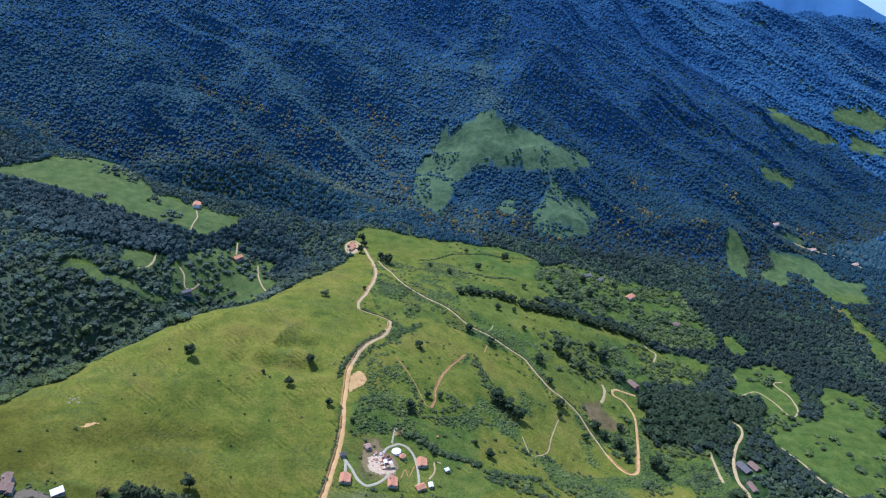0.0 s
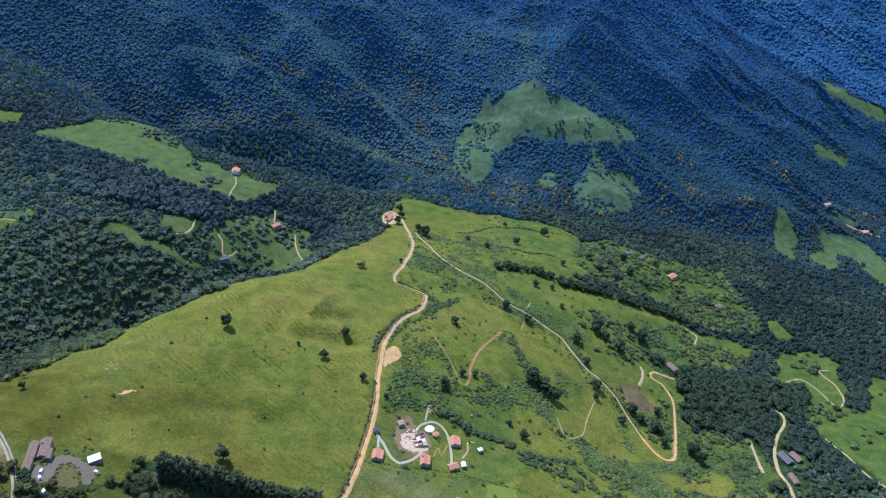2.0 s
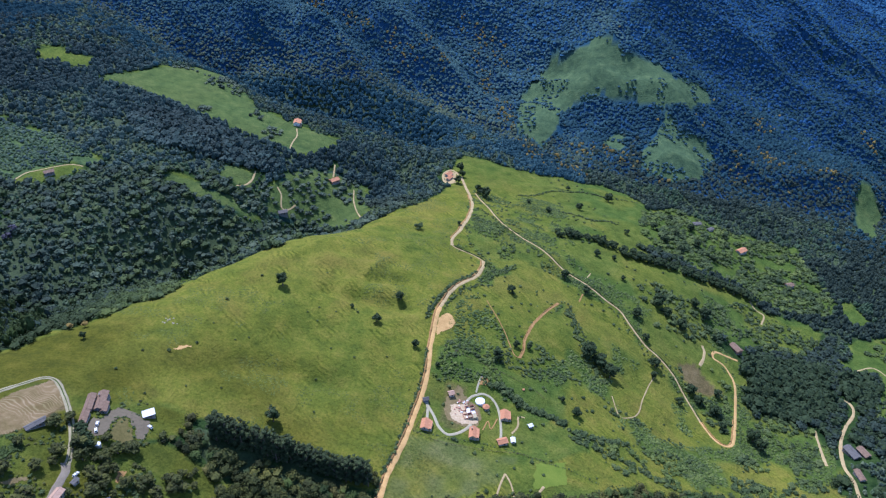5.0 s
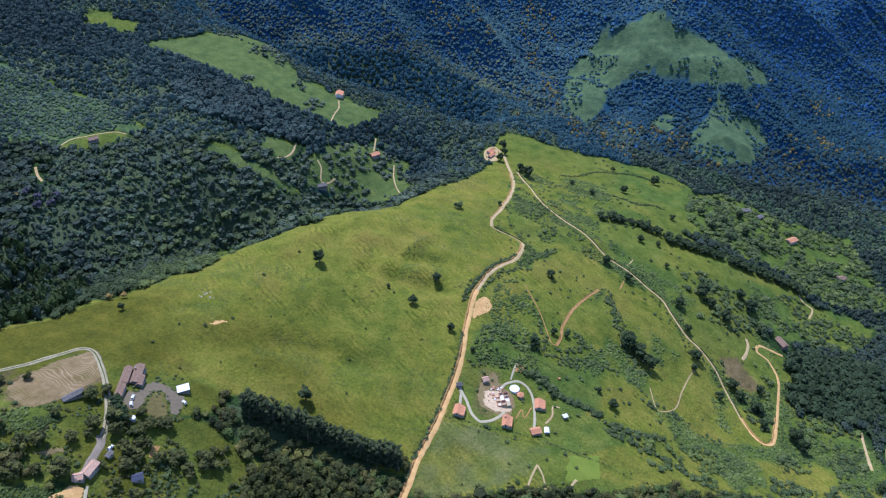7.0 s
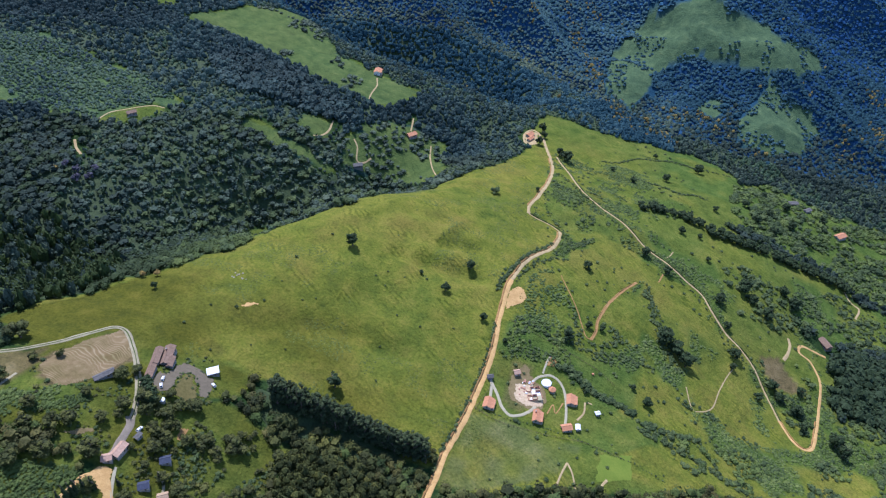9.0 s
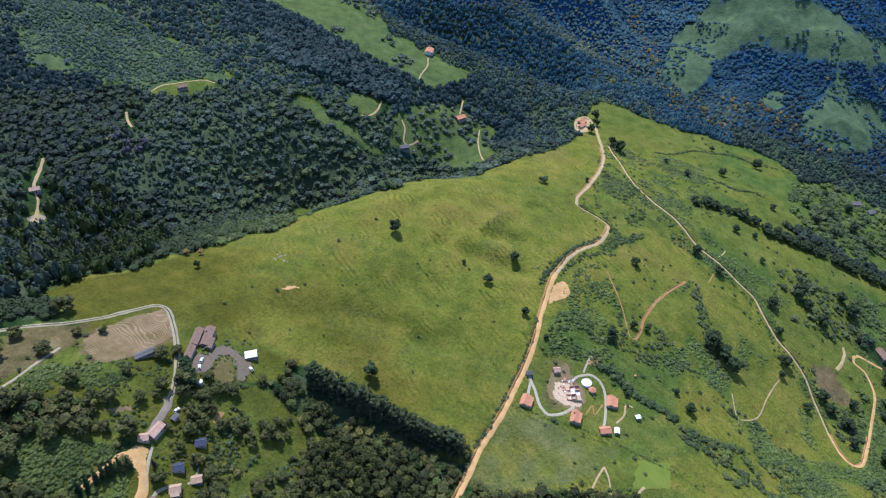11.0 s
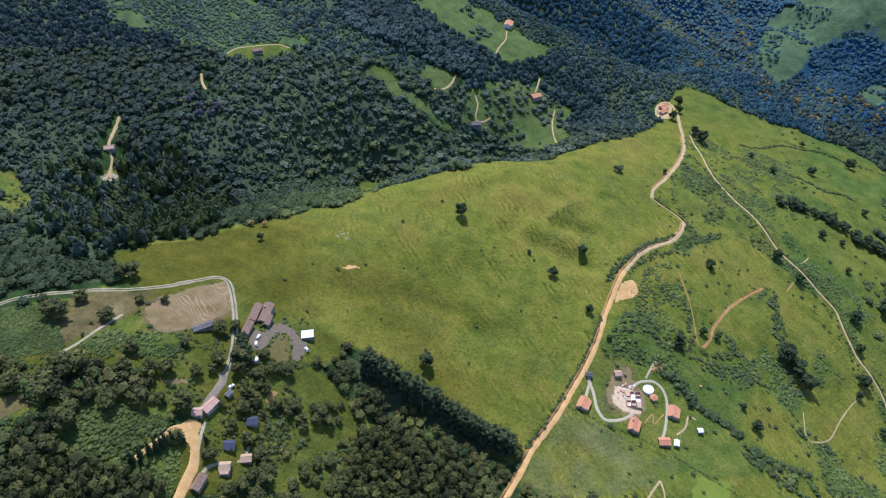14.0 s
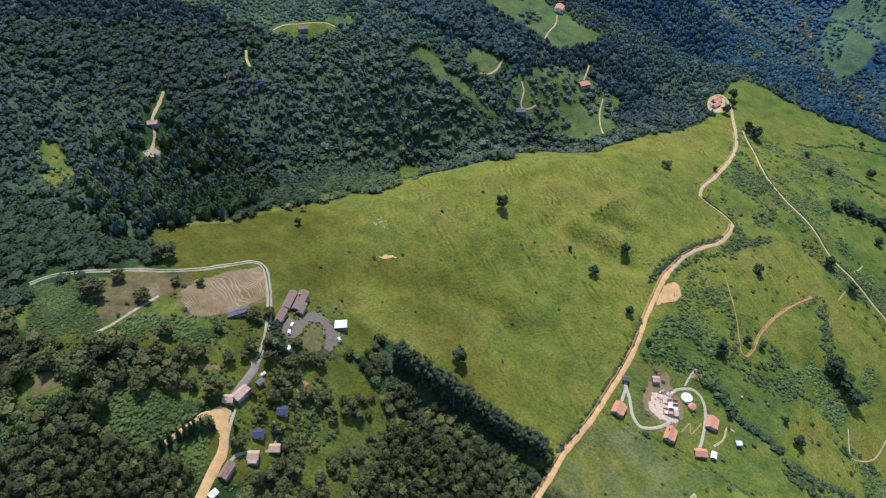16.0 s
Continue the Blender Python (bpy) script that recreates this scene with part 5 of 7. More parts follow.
STREET = mottled("street_paving", (0.19, 0.155, 0.108), (0.31, 0.26, 0.185), 0.4, 0.9, 0.03, 8, 0.15)
DRY_EARTH = mottled("dry_earth", (0.13, 0.100, 0.040), (0.27, 0.205, 0.095), 0.3, 0.95, 0.08, 8, 0.1)
DRY_LAWN = mottled("dry_lawn", (0.085, 0.078, 0.022), (0.185, 0.150, 0.055), 0.35, 0.95, 0.1, 8, 0.1)
GRAVEL = mottled("grey_gravel", (0.125, 0.102, 0.064), (0.205, 0.168, 0.110), 0.5, 0.95, 0.05, 9, 0.1)


def resampled(points, step):
    """A smooth line through the bends, with a point every step metres."""
    p = np.array(points, float)
    p = np.concatenate([[2 * p[0] - p[1]], p, [2 * p[-1] - p[-2]]])
    out = []
    for a, b, c, d in zip(p, p[1:], p[2:], p[3:]):
        t = np.linspace(0, 1, max(2, int(np.hypot(*(c - b)) / step)), endpoint=False)[:, None]
        out.append(0.5 * (2 * b + (c - a) * t + (2 * a - 5 * b + 4 * c - d) * t * t + (3 * b - a - 3 * c + d) * t ** 3))
    return np.concatenate(out + [p[-2:-1]])


def road(name, points, width, surface_material, label, kind_name="road", lift=0.22, ragged=0.16, seed=0):
    """A ribbon that lies on the land, crowned in the middle, with two worn ruts and a ragged edge."""
    line = resampled(points, 1.6)
    way = np.gradient(line, axis=0)
    way /= np.linalg.norm(way, axis=1)[:, None] + 1e-9
    side = np.stack([way[:, 1], -way[:, 0]], 1)
    s = np.arange(len(line)) * 1.6
    left = width / 2 * (1 + ragged * value_noise(s, 0 * s + seed, 4.5, 61) + ragged * value_noise(s, 0 * s + seed, 14, 62))
    right = width / 2 * (1 + ragged * value_noise(s, 0 * s + seed, 4.5, 63) + ragged * value_noise(s, 0 * s + seed, 14, 64))
    rows = []
    for k, rise in ((-1.12, -0.30), (-1.0, 0.02), (-0.55, -0.04), (-0.15, 0.10), (0.15, 0.10), (0.55, -0.04), (1.0, 0.02), (1.12, -0.30)):
        q = line + side * (k * np.where(k < 0, left, right))[:, None]
        rows.append(np.column_stack([q, ground(q[:, 0], q[:, 1]) + lift + rise * min(1, width / 4)]))
    v = np.stack(rows, 1)
    i = np.arange(v.shape[0] * v.shape[1]).reshape(v.shape[:2])
    f = np.stack([i[:-1, :-1], i[:-1, 1:], i[1:, 1:], i[1:, :-1]], -1).reshape(-1, 4)
    ob = new(name, raw_mesh(name, v.reshape(-1, 3), f, None, True))
    ob.data.materials.append(surface_material)
    return tagged(ob, label, kind_name, kind="structure")


def patch(name, corners, surface_material, label, lift=0.16, kind_name="ground"):
    """Bare ground of a given outline, laid over the land."""
    c = np.array(corners, float)
    a, b = np.meshgrid(np.arange(c[:, 0].min() - 2, c[:, 0].max() + 2, 0.8), np.arange(c[:, 1].min() - 2, c[:, 1].max() + 2, 0.8), indexing="ij")
    wx, wy = a + 1.2 * value_noise(a, b, 4, 71), b + 1.2 * value_noise(a, b, 4, 72)
    ok = inside(wx, wy, corners)
    i = np.arange(a.size).reshape(a.shape)
    cell = ok[:-1, :-1] & ok[1:, :-1] & ok[1:, 1:] & ok[:-1, 1:]
    f = np.stack([i[:-1, :-1], i[1:, :-1], i[1:, 1:], i[:-1, 1:]], -1)[cell]
    used, f = np.unique(f, return_inverse=True)
    v = np.stack([a.ravel(), b.ravel(), ground(a, b).ravel() + lift + 0.06 * value_noise(a, b, 2.2, 73).ravel()], 1)[used]
    ob = new(name, raw_mesh(name, v, f.reshape(-1, 4), None, True))
    ob.data.materials.append(surface_material)
    return tagged(ob, label, kind_name, kind="structure")


road("road", MAIN_ROAD[:11], 3.2, ORANGE_DIRT, "orange dirt road climbing along the pasture ridge", seed=1)
road("road", MAIN_ROAD[10:16], 2.9, TAN_DIRT, "pale tan dirt road winding along the ridge top", seed=2, lift=0.24)
road("road", MAIN_ROAD[15:19], 1.3, TAN_DIRT, "narrow stretch of pale dirt road behind a bank", seed=21, lift=0.26)
road("road", MAIN_ROAD[18:], 3.1, TAN_DIRT, "pale tan dirt road climbing to the hilltop house", seed=22, lift=0.24)
road("road", EAST_ROAD[:16], 1.75, TAN_DIRT, "pale dirt road running down the slope to a hairpin", seed=3)
road("road", EAST_ROAD[15:], 2.3, ORANGE_DIRT, "orange dirt road turning through a hairpin", seed=31, lift=0.24)
road("path", LOOP_SPUR, 2.6, TAN_DIRT, "short pale dirt track beside the hairpin", seed=4)
road("path", SHORT_CUT, 0.9, TAN_DIRT, "short worn cut in the slope", seed=52)
road("path", TRACK_STUB, 1.1, RED_EARTH, "short reddish track beside the road", seed=53)
road("path", FIELD_PATH, 1.5, RED_EARTH, "narrow orange-brown footpath cut into the grass", seed=5)
road("path", FIELD_TRAIL, 0.75, RED_EARTH, "faint brown footpath in scrub", seed=51)
road("path", BEND_PATH, 0.9, TAN_DIRT, "faint brown footpath bending round scrub", seed=6)
road("path", CABIN_WALK, 1.3, CONCRETE, "pale paved walk between village cabins", seed=54)
road("path", CABIN_PATH, 1.1, GREY_TRACK, "pale garden path between village cabins", seed=55)
road("path", COTTAGE_PATH, 1.4, GREY_TRACK, "pale garden path between village cabins", seed=56)
road("path", FOREST_DRIVE, 1.9, TAN_DIRT, "pale dirt drive to the forest house", seed=59, ragged=0.4)
road("path", CREST_SCAR, 1.6, TAN_DIRT, "short worn path over the crest", seed=60)
for k, points in enumerate(LOG_TRACK):
    road("path", points, 1.1, TAN_DIRT, "short piece of tan track among trees", seed=57 + k, ragged=0.6)
road("path", FORK_WEST, 1.3, TAN_DIRT, "worn dirt track in the lower meadow", seed=7)
road("path", FORK_EAST, 1.2, TAN_DIRT, "worn dirt track in the lower meadow", seed=8)
road("path", STUB_PATH, 1.6, TAN_DIRT, "worn dirt track in the lower meadow", seed=9)
road("road", VILLAGE_LANE, 2.8, GREY_TRACK, "pale gravel lane round the ploughed field", seed=10)
road("verge", VILLAGE_LANE, 0.55, TUSSOCK, "strip of grass between wheel ruts of the lane", "grass strip", seed=58, ragged=0.5, lift=0.36)
road("road", VILLAGE_STREET, 4.0, STREET, "grey paved village street between roofs", seed=11)
road("road", OCHRE_ROAD, 4.5, ORANGE_DIRT, "broad ochre dirt road below the village", seed=12, lift=0.25)
road("road", OCHRE_SPUR, 2.3, ORANGE_DIRT, "ochre dirt turning place behind the cypresses", seed=13)
road("path", TERRACE_PATH, 1.7, GREY_TRACK, "pale dirt path under the terrace bank", seed=14)
road("driveway", COMPOUND_DRIVE, 2.1, CONCRETE, "pale paved driveway curving through the farmyard", seed=15, ragged=0.05)
road("driveway", COMPOUND_SPUR, 1.9, CONCRETE, "pale paved driveway to the lodge", seed=16, ragged=0.05, lift=0.27)
road("driveway", COMPOUND_RING, 1.8, CONCRETE, "pale paved driveway curving round the lawn", seed=17, ragged=0.05)
road("path", COMPOUND_WALK, 1.3, CONCRETE, "pale paved walk at the top of the farmyard", seed=18, ragged=0.05)
road("path", COMPOUND_TRAIL, 0.9, RED_EARTH, "zigzag dirt footpath on the lawn", seed=19)
road("path", SHED_TRAIL, 1.4, TAN_DIRT, "worn dirt track on the meadow", seed=20)
for points, width in ((FAR_DRIVE, 2.0), (FAR_BEND, 2.2), (FAR_LANE, 2.0), (FAR_TRACK, 2.0), (RED_DRIVE, 2.0), (WEST_PATH, 1.6), (WEST_STUB, 2.8),
                      (EAST_CURVE, 2.0), (WOOD_ROAD, 3.6), (WOOD_TRACK, 3.0), (SOUTH_EAST_LANE, 2.4), (HAMLET_PATH, 2.4), (TIP_RING, 3.2), (MOUNTAIN_LANE, 5.0)):
    road("road", points, width * 0.75, TAN_DIRT, "pale dirt track between woods and clearings", seed=int(points[0][0]))


def bank(points, offset, width, height, mat, label, seed):
    """A ragged earth bank that runs beside a road."""
    line = resampled(points, 1.4)
    way = np.gradient(line, axis=0)
    way /= np.linalg.norm(way, axis=1)[:, None] + 1e-9
    side = np.stack([way[:, 1], -way[:, 0]], 1)
    s = np.arange(len(line)) * 1.4
    tall = height * np.clip(0.75 + 0.6 * value_noise(s, 0 * s + seed, 7, 65) + 0.4 * value_noise(s, 0 * s + seed, 2.6, 66), 0.05, 1.6)
    tall[0] = tall[-1] = 0.02
    rows = []
    for k, up in ((-0.5, -0.3), (-0.28, 0.75), (0.0, 1.0), (0.5, -0.25)):
        q = line + side * (offset + np.sign(offset) * k * width * (1 + 0.25 * value_noise(s, 0 * s + k * 9, 3.5, 67)))[:, None]
        rows.append(np.column_stack([q, ground(q[:, 0], q[:, 1]) + tall * up]))
    v = np.stack(rows, 1)
    i = np.arange(v.shape[0] * v.shape[1]).reshape(v.shape[:2])
    f = np.stack([i[:-1, :-1], i[:-1, 1:], i[1:, 1:], i[1:, :-1]], -1).reshape(-1, 4)
    ob = new("earth_bank", raw_mesh("earth_bank", v.reshape(-1, 3), f))
    ob.data.materials.append(mat)
    tagged(ob, label, "bank", kind="structure")


bank(MAIN_ROAD[:12], -2.5, 2.2, 1.5, RED_EARTH, "reddish earth bank beside the orange road", 1)
bank(MAIN_ROAD[11:16], -2.6, 2.2, 1.3, RED_EARTH, "reddish earth bank beside the ridge road", 2)
bank(MAIN_ROAD[14:19], 2.0, 2.4, 1.8, TUSSOCK, "grassy bank hiding the narrow stretch of road", 3)
bank(MAIN_ROAD[19:24], -2.6, 2.0, 1.1, RED_EARTH, "reddish earth bank beside the hilltop road", 4)
bank(EAST_ROAD[:16], -1.9, 1.8, 1.2, TUSSOCK, "grassy cut bank above the slope road", 5)
bank(EAST_ROAD[15:20], -2.0, 1.7, 1.1, RED_EARTH, "reddish cut bank above the slope road", 7)
bank(FIELD_PATH, 1.3, 1.1, 0.9, RED_EARTH, "reddish cut bank above the footpath", 6)
patch("lay_by", SAND, ORANGE_DIRT, "fan of bare orange soil beside the road", 0.2)
patch("yard", YARD, GRAVEL, "grey gravel farmyard", 0.2)
patch("turning_place", OCHRE_HEAD, ORANGE_DIRT, "broad ochre turning place at the road's end", 0.29)
patch("bare_earth", DIRT_PATCH, ORANGE_DIRT, "bare orange scrape in the pasture")
patch("ploughed_field", FIELD, PLOUGHED, "dry ploughed field with curved furrow lines", 0.14)
patch("lawn", YARD_LAWN, DRY_LAWN, "dry olive-brown lawn inside the farmyard", 0.22)
patch("meadow", BRIGHT_MEADOW, BRIGHT_GRASS, "bright yellow-green meadow below the farm fence", 0.12)
patch("bare_earth", SITE_EARTH, DRY_EARTH, "trampled brown earth round the building site", 0.12)
patch("building_site", COMPOUND_EARTH, RUBBLE, "pale rubble and trampled earth round a building site")
patch("yard", TIP_YARD, TAN_DIRT, "pale bare yard round the hilltop house", 0.16)
patch("bare_earth", FOREST_YARD, GREY_TRACK, "pale bare yard in the forest", 0.14)
for corners in (WALK_EARTH, BANK_A, BANK_B, BANK_C, BANK_D):
    patch("bare_earth", corners, RED_EARTH if corners in (BANK_C, WALK_EARTH) else DRY_LAWN if corners is BANK_D else DRY_EARTH, "worn bank of bare earth in the grass", 0.12)

# ---- trees that stand alone or in rows ----


def trunk_mesh(name, height, radius, limbs, seed, spread=0.55):
    """A tapered, slightly bent trunk with limbs."""
    rng = np.random.default_rng(seed)
    v, f = [], []

    def tube(a, b, ra, rb, n=6):
        a, b = np.array(a, float), np.array(b, float)
        d = (b - a) / np.linalg.norm(b - a)
        u = np.cross(d, (0.3, 0.9, 0.2))
        u /= np.linalg.norm(u)
        w = np.cross(d, u)
        base = len(v)
        for at, r in ((a, ra), (b, rb)):
            for k in range(n):
                t = 2 * np.pi * k / n
                v.append(at + r * (np.cos(t) * u + np.sin(t) * w))
        for k in range(n):
            f.append((base + k, base + (k + 1) % n, base + n + (k + 1) % n, base + n + k))
    at = np.array((0, 0, -0.6))
    for k in range(4):
        to = np.array((rng.normal(0, 0.05) * height, rng.normal(0, 0.05) * height, height * (k + 1) / 4))
        tube(at, to, radius * (1 - 0.2 * k), radius * (0.8 - 0.2 * k) + 0.02)
        if k:
            for _ in range(limbs):
                t = rng.uniform(0, 2 * np.pi)
                tube(to, to + height * spread * 0.5 * np.array((np.cos(t), np.sin(t), rng.uniform(0.35, 0.9))), radius * 0.38, radius * 0.1, 5)
        at = to
    return raw_mesh(name, np.array(v), np.array(f))


def crown_mesh(name, seed, lumps, leaves, leaf, width, low, high, taper=0.0, slim=False):
    """A crown of separate leafy lumps between two heights, with gaps and an uneven outline."""
    rng = np.random.default_rng(seed)
    vs, fs, ts, start = [], [], [], 0
    for k in range(lumps):
        h = (k + rng.uniform(0, 1)) / lumps
        reach = width * 0.5 * (1 - taper * h) * (1.0 if taper else np.sqrt(max(0.15, 1 - (1.6 * h - 0.7) ** 2)))
        t, r = 2 * np.pi * (k / lumps + rng.uniform(-0.1, 0.1)) * 2.6, reach * (rng.uniform(0.05, 0.3) if slim else rng.uniform(0.25, 0.72))
        size = max(reach * (1.7 if slim else rng.uniform(0.75, 1.05)), width * 0.14)
        cv, cf = unit_crown(seed * 50 + k, 5, leaves, leaf)
        cv = (cv - (0, 0, 0.33)) * (size, size, size * (1.3 if slim else 0.95))
        vs.append(cv + (r * np.cos(t), r * np.sin(t), low + (high - low) * h))
        fs.append(cf + start)
        ts.append(np.full(len(cv), np.clip(rng.normal(0.5, 0.2), 0, 1)))
        start += len(cv)
    return raw_mesh(name, np.concatenate(vs), np.concatenate(fs), {"tint": np.concatenate(ts)})


def tree_kind(kind, seed):
    """A tree one metre tall: its trunk's mesh and material and its crown's."""
    if kind == "broadleaf":
        return trunk_mesh("trunk", 0.72, 0.035, 3, seed), BARK, crown_mesh("crown", seed, 12, 46, 0.13, 0.98, 0.24, 0.80), DARK_LEAF
    if kind == "garden":
        return trunk_mesh("trunk", 0.66, 0.03, 3, seed), BARK, crown_mesh("crown", seed + 20, 12, 46, 0.13, 1.02, 0.24, 0.78), GARDEN_LEAF
    if kind in ("violet", "yellow"):
        return trunk_mesh("trunk", 0.6, 0.03, 3, seed), BARK, crown_mesh("crown", seed, 8, 50, 0.12, 1.0, 0.40, 0.84), VIOLET_LEAF if kind == "violet" else YELLOW_LEAF
    if kind == "bush":
        return trunk_mesh("trunk", 0.5, 0.03, 4, seed, 1.0), BARK, crown_mesh("crown", seed, 8, 50, 0.12, 1.35, 0.28, 0.62), SHRUB_LEAF
    if kind == "pine":
        return trunk_mesh("trunk", 0.95, 0.022, 4, seed, 0.5), BARK, crown_mesh("crown", seed, 15, 14, 0.2, 0.85, 0.30, 0.95, 0.25), DARK_LEAF
    if kind == "eucalyptus":
        return trunk_mesh("trunk", 0.85, 0.012, 1, seed, 0.2), BARK, crown_mesh("crown", seed, 14, 40, 0.13, 0.36, 0.08, 0.93, 0.35), EUCALYPT_LEAF
    return trunk_mesh("trunk", 0.9, 0.02, 1, seed, 0.2), BARK, crown_mesh("crown", seed, 12, 60, 0.12, 0.30, 0.05, 0.84, 0.80, True), DARK_LEAF


TREE_MADE = {}


def tree(kind, x, y, height, name, label, group, turn=None, wide=1.0):
    """Plant a tree; those of one kind share a few shapes."""
    seed = int(abs(x * 7 + y * 13)) % 4
    key = (kind, seed, name, label, group)
    m = pose(x, y, surface(x, y) - 0.05, 0, 0, (x * 31 + y * 17) % 360 if turn is None else turn) @ Matrix.Diagonal((height * wide, height * wide, height, 1))
    if key in TREE_MADE:
        twin = copy_thing(TREE_MADE[key], m)
        twin.matrix_basis = m
        return twin
    root = tagged(new(name), label, "tree" if "bush" not in name else "bush", group)
    t, bark, c, leaf = tree_kind(kind, seed + 1)
    for part_name, mesh, mat in (("trunk", t, bark), ("crown", c, leaf)):
        mesh.materials.append(mat)
        ob = new(part_name, mesh)
        ob.parent = root
    root.matrix_basis = m
    TREE_MADE[key] = root
    return root


# lone trees on the pasture and the slope: x, y, width, height
PASTURE_TREES_A = [(-215, 506, 10.3, 14.5), (-120, 536, 8.8, 10.1), (-132, 497, 7.5, 8.6), (-321, 391, 4.6, 6.9), (-96, 481, 6.5, 7.5), (-156, 508, 4.0, 4.7), (-150, 503, 2.7, 3.1), (-251, 474, 3.1, 3.6), (-235, 512, 2.7, 3.2), (-261, 398, 3.6, 4.2), (-249, 416, 2.9, 3.3), (-281, 365, 3.1, 3.6), (-276, 390, 2.4, 2.8), (-227, 432, 2.1, 2.4), (-178, 480, 2.2, 2.5), (-219, 439, 2.1, 2.4), (-140, 453, 2.5, 2.9), (-154, 390, 2.4, 2.7), (-116, 463, 2.1, 2.4), (-216, 380, 1.9, 2.2), (-75, 466, 4.3, 4.9), (-160, 456, 2.5, 2.9), (-163, 424, 2.5, 2.8), (-248, 442, 2.1, 2.4)]
PASTURE_TREES_B = [(-255, 352, 2.3, 2.6), (-236, 370, 1.9, 2.2), (-72, 839, 13.5, 17), (-114, 907, 9.2, 14.7), (-112, 871, 8.1, 13.0), (-109, 891, 7.5, 11.3), (-83, 848, 10.1, 13.1), (-90, 714, 4.9, 5.7)]
SLOPE_TREES_A = [(-57, 475, 3.5, 4.0), (-28, 499, 7.2, 8.3), (-14, 518, 6.5, 7.4), (-3, 521, 5.6, 6.4), (53, 554, 15, 17), (72, 540, 15, 17), (63, 549, 15, 14.3), (29, 665, 10.1, 11.6), (52, 651, 8.8, 10.2), (113, 618, 7.7, 8.8), (120, 586, 10.3, 11.9), (131, 679, 15, 17), (106, 647, 10.8, 12.5), (141, 670, 10.0, 11.5), (155, 659, 12.5, 14.4), (187, 695, 14.5, 16.6), (176, 708, 10.6, 12.2), (48, 857, 9.5, 11.0), (8, 824, 7.8, 8.9), (66, 736, 7.8, 9.0), (-24, 594, 8.0, 9.2), (-29, 494, 9.4, 10.9), (40, 466, 8.1, 9.3), (28, 476, 4.8, 5.5)]
SLOPE_TREES_B = [(123, 770, 6.2, 7.1), (86, 740, 5.9, 6.8), (-17, 842, 5.7, 6.6), (34, 935, 6.3, 7.3), (91, 928, 12.7, 14.6), (-8, 451, 4.1, 4.7), (142, 553, 7.9, 9.1), (156, 574, 10.5, 12.0), (162, 564, 9.3, 10.7), (177, 556, 10.4, 12.0), (183, 581, 8.3, 9.6), (180, 537, 8.0, 9.2), (208, 532, 13.8, 17), (213, 521, 11.4, 16.0), (94, 701, 5.7, 6.5), (106, 816, 7.1, 8.2), (145, 861, 9.0, 10.4), (156, 832, 10.3, 11.8), (176, 821, 10.3, 11.8), (175, 864, 9.2, 10.5), (202, 855, 10.7, 12.3), (222, 838, 9.1, 10.5), (201, 901, 11.1, 12.8), (246, 901, 9.7, 11.2)]
SLOPE_TREES_C = [(174, 916, 8.0, 9.2), (118, 572, 6.8, 7.8)]
VILLAGE_TREES_A = [(-356, 256, 14.5, 14.5), (-331, 268, 9.7, 9.7), (-352, 304, 13.5, 13.5), (-356, 273, 9.3, 9.3), (-288, 254, 9.2, 9.2), (-282, 259, 9.2, 9.2), (-287, 280, 6.5, 6.5), (-295, 241, 7.0, 7.0), (-290, 226, 11.0, 11.0), (-280, 237, 11.7, 11.7), (-263, 250, 12.5, 12.5), (-267, 283, 8.6, 8.6), (-279, 300, 9.6, 9.6), (-274, 244, 6.9, 6.9), (-335, 260, 3.3, 3.3), (-332, 251, 3.7, 3.7), (-330, 291, 6.1, 6.1), (-319, 299, 5.3, 5.3), (-303, 258, 8.6, 8.6), (-297, 248, 7.7, 7.7), (-317, 229, 17.6, 17.6), (-316, 213, 15.7, 15.7), (-270, 269, 7.8, 7.8), (-275, 308, 7.4, 7.4), (-260, 293, 10.8, 10.8), (-245, 290, 8.6, 8.6)]
VILLAGE_TREES_B = [(-237.5, 235.5, 8, 9), (-216, 233, 7.5, 8), (-219, 226, 8, 8.5), (-216, 240, 6, 6.5), (-207, 233, 8, 8), (-265, 276, 6, 7), (-250, 262, 5, 5.5), (-244, 277, 7, 7), (-300, 222, 8, 9), (-299, 205, 13, 15), (-297, 194, 11, 12), (-341, 196, 12, 14), (-335, 206, 10, 12), (-324, 220, 9, 11), (-255, 285, 8, 11)]
ROADSIDE_TREES = [(-104, 352, 5, 5.5), (-99.5, 350, 4.5, 5), (-98, 344, 6, 6.5)]
LOW_BUSHES_A = [(-130, 679, 11.2, 7.8), (-330, 290, 4.1, 4.7)]
PINES_A = [(-176, 369, 9.5, 12.3)]
for rows, group, label in ((PASTURE_TREES_A + PASTURE_TREES_B, "trees on the pasture", "dark green broadleaf tree standing alone in pasture"),
                           (SLOPE_TREES_A + SLOPE_TREES_B + SLOPE_TREES_C, "trees on the slope", "dark green broadleaf tree on the grassy slope"),
                           (ROADSIDE_TREES, "trees by the windbreak", "leafy green tree between the windbreak and the road"),
                           (VILLAGE_TREES_A + VILLAGE_TREES_B, "trees round the village", "round dark green tree near the village lane")):
    for x, y, w, h in rows:
        if h < 4.5:
            tree("bush", x, y, 0.6 * h, "bush", "small dark bush dotting the pasture", "pasture bushes")
        else:
            tree("garden" if group in ("trees round the village", "trees by the windbreak") else "broadleaf", x, y, h, "tree", label, group, None, min(1.3, max(0.75, w / (0.92 * h))))
for x, y, w, h in LOW_BUSHES_A:
    tree("bush", x, y, h, "bush", "broad low dark bush in the grass", "low bushes", None, w / (1.35 * h))
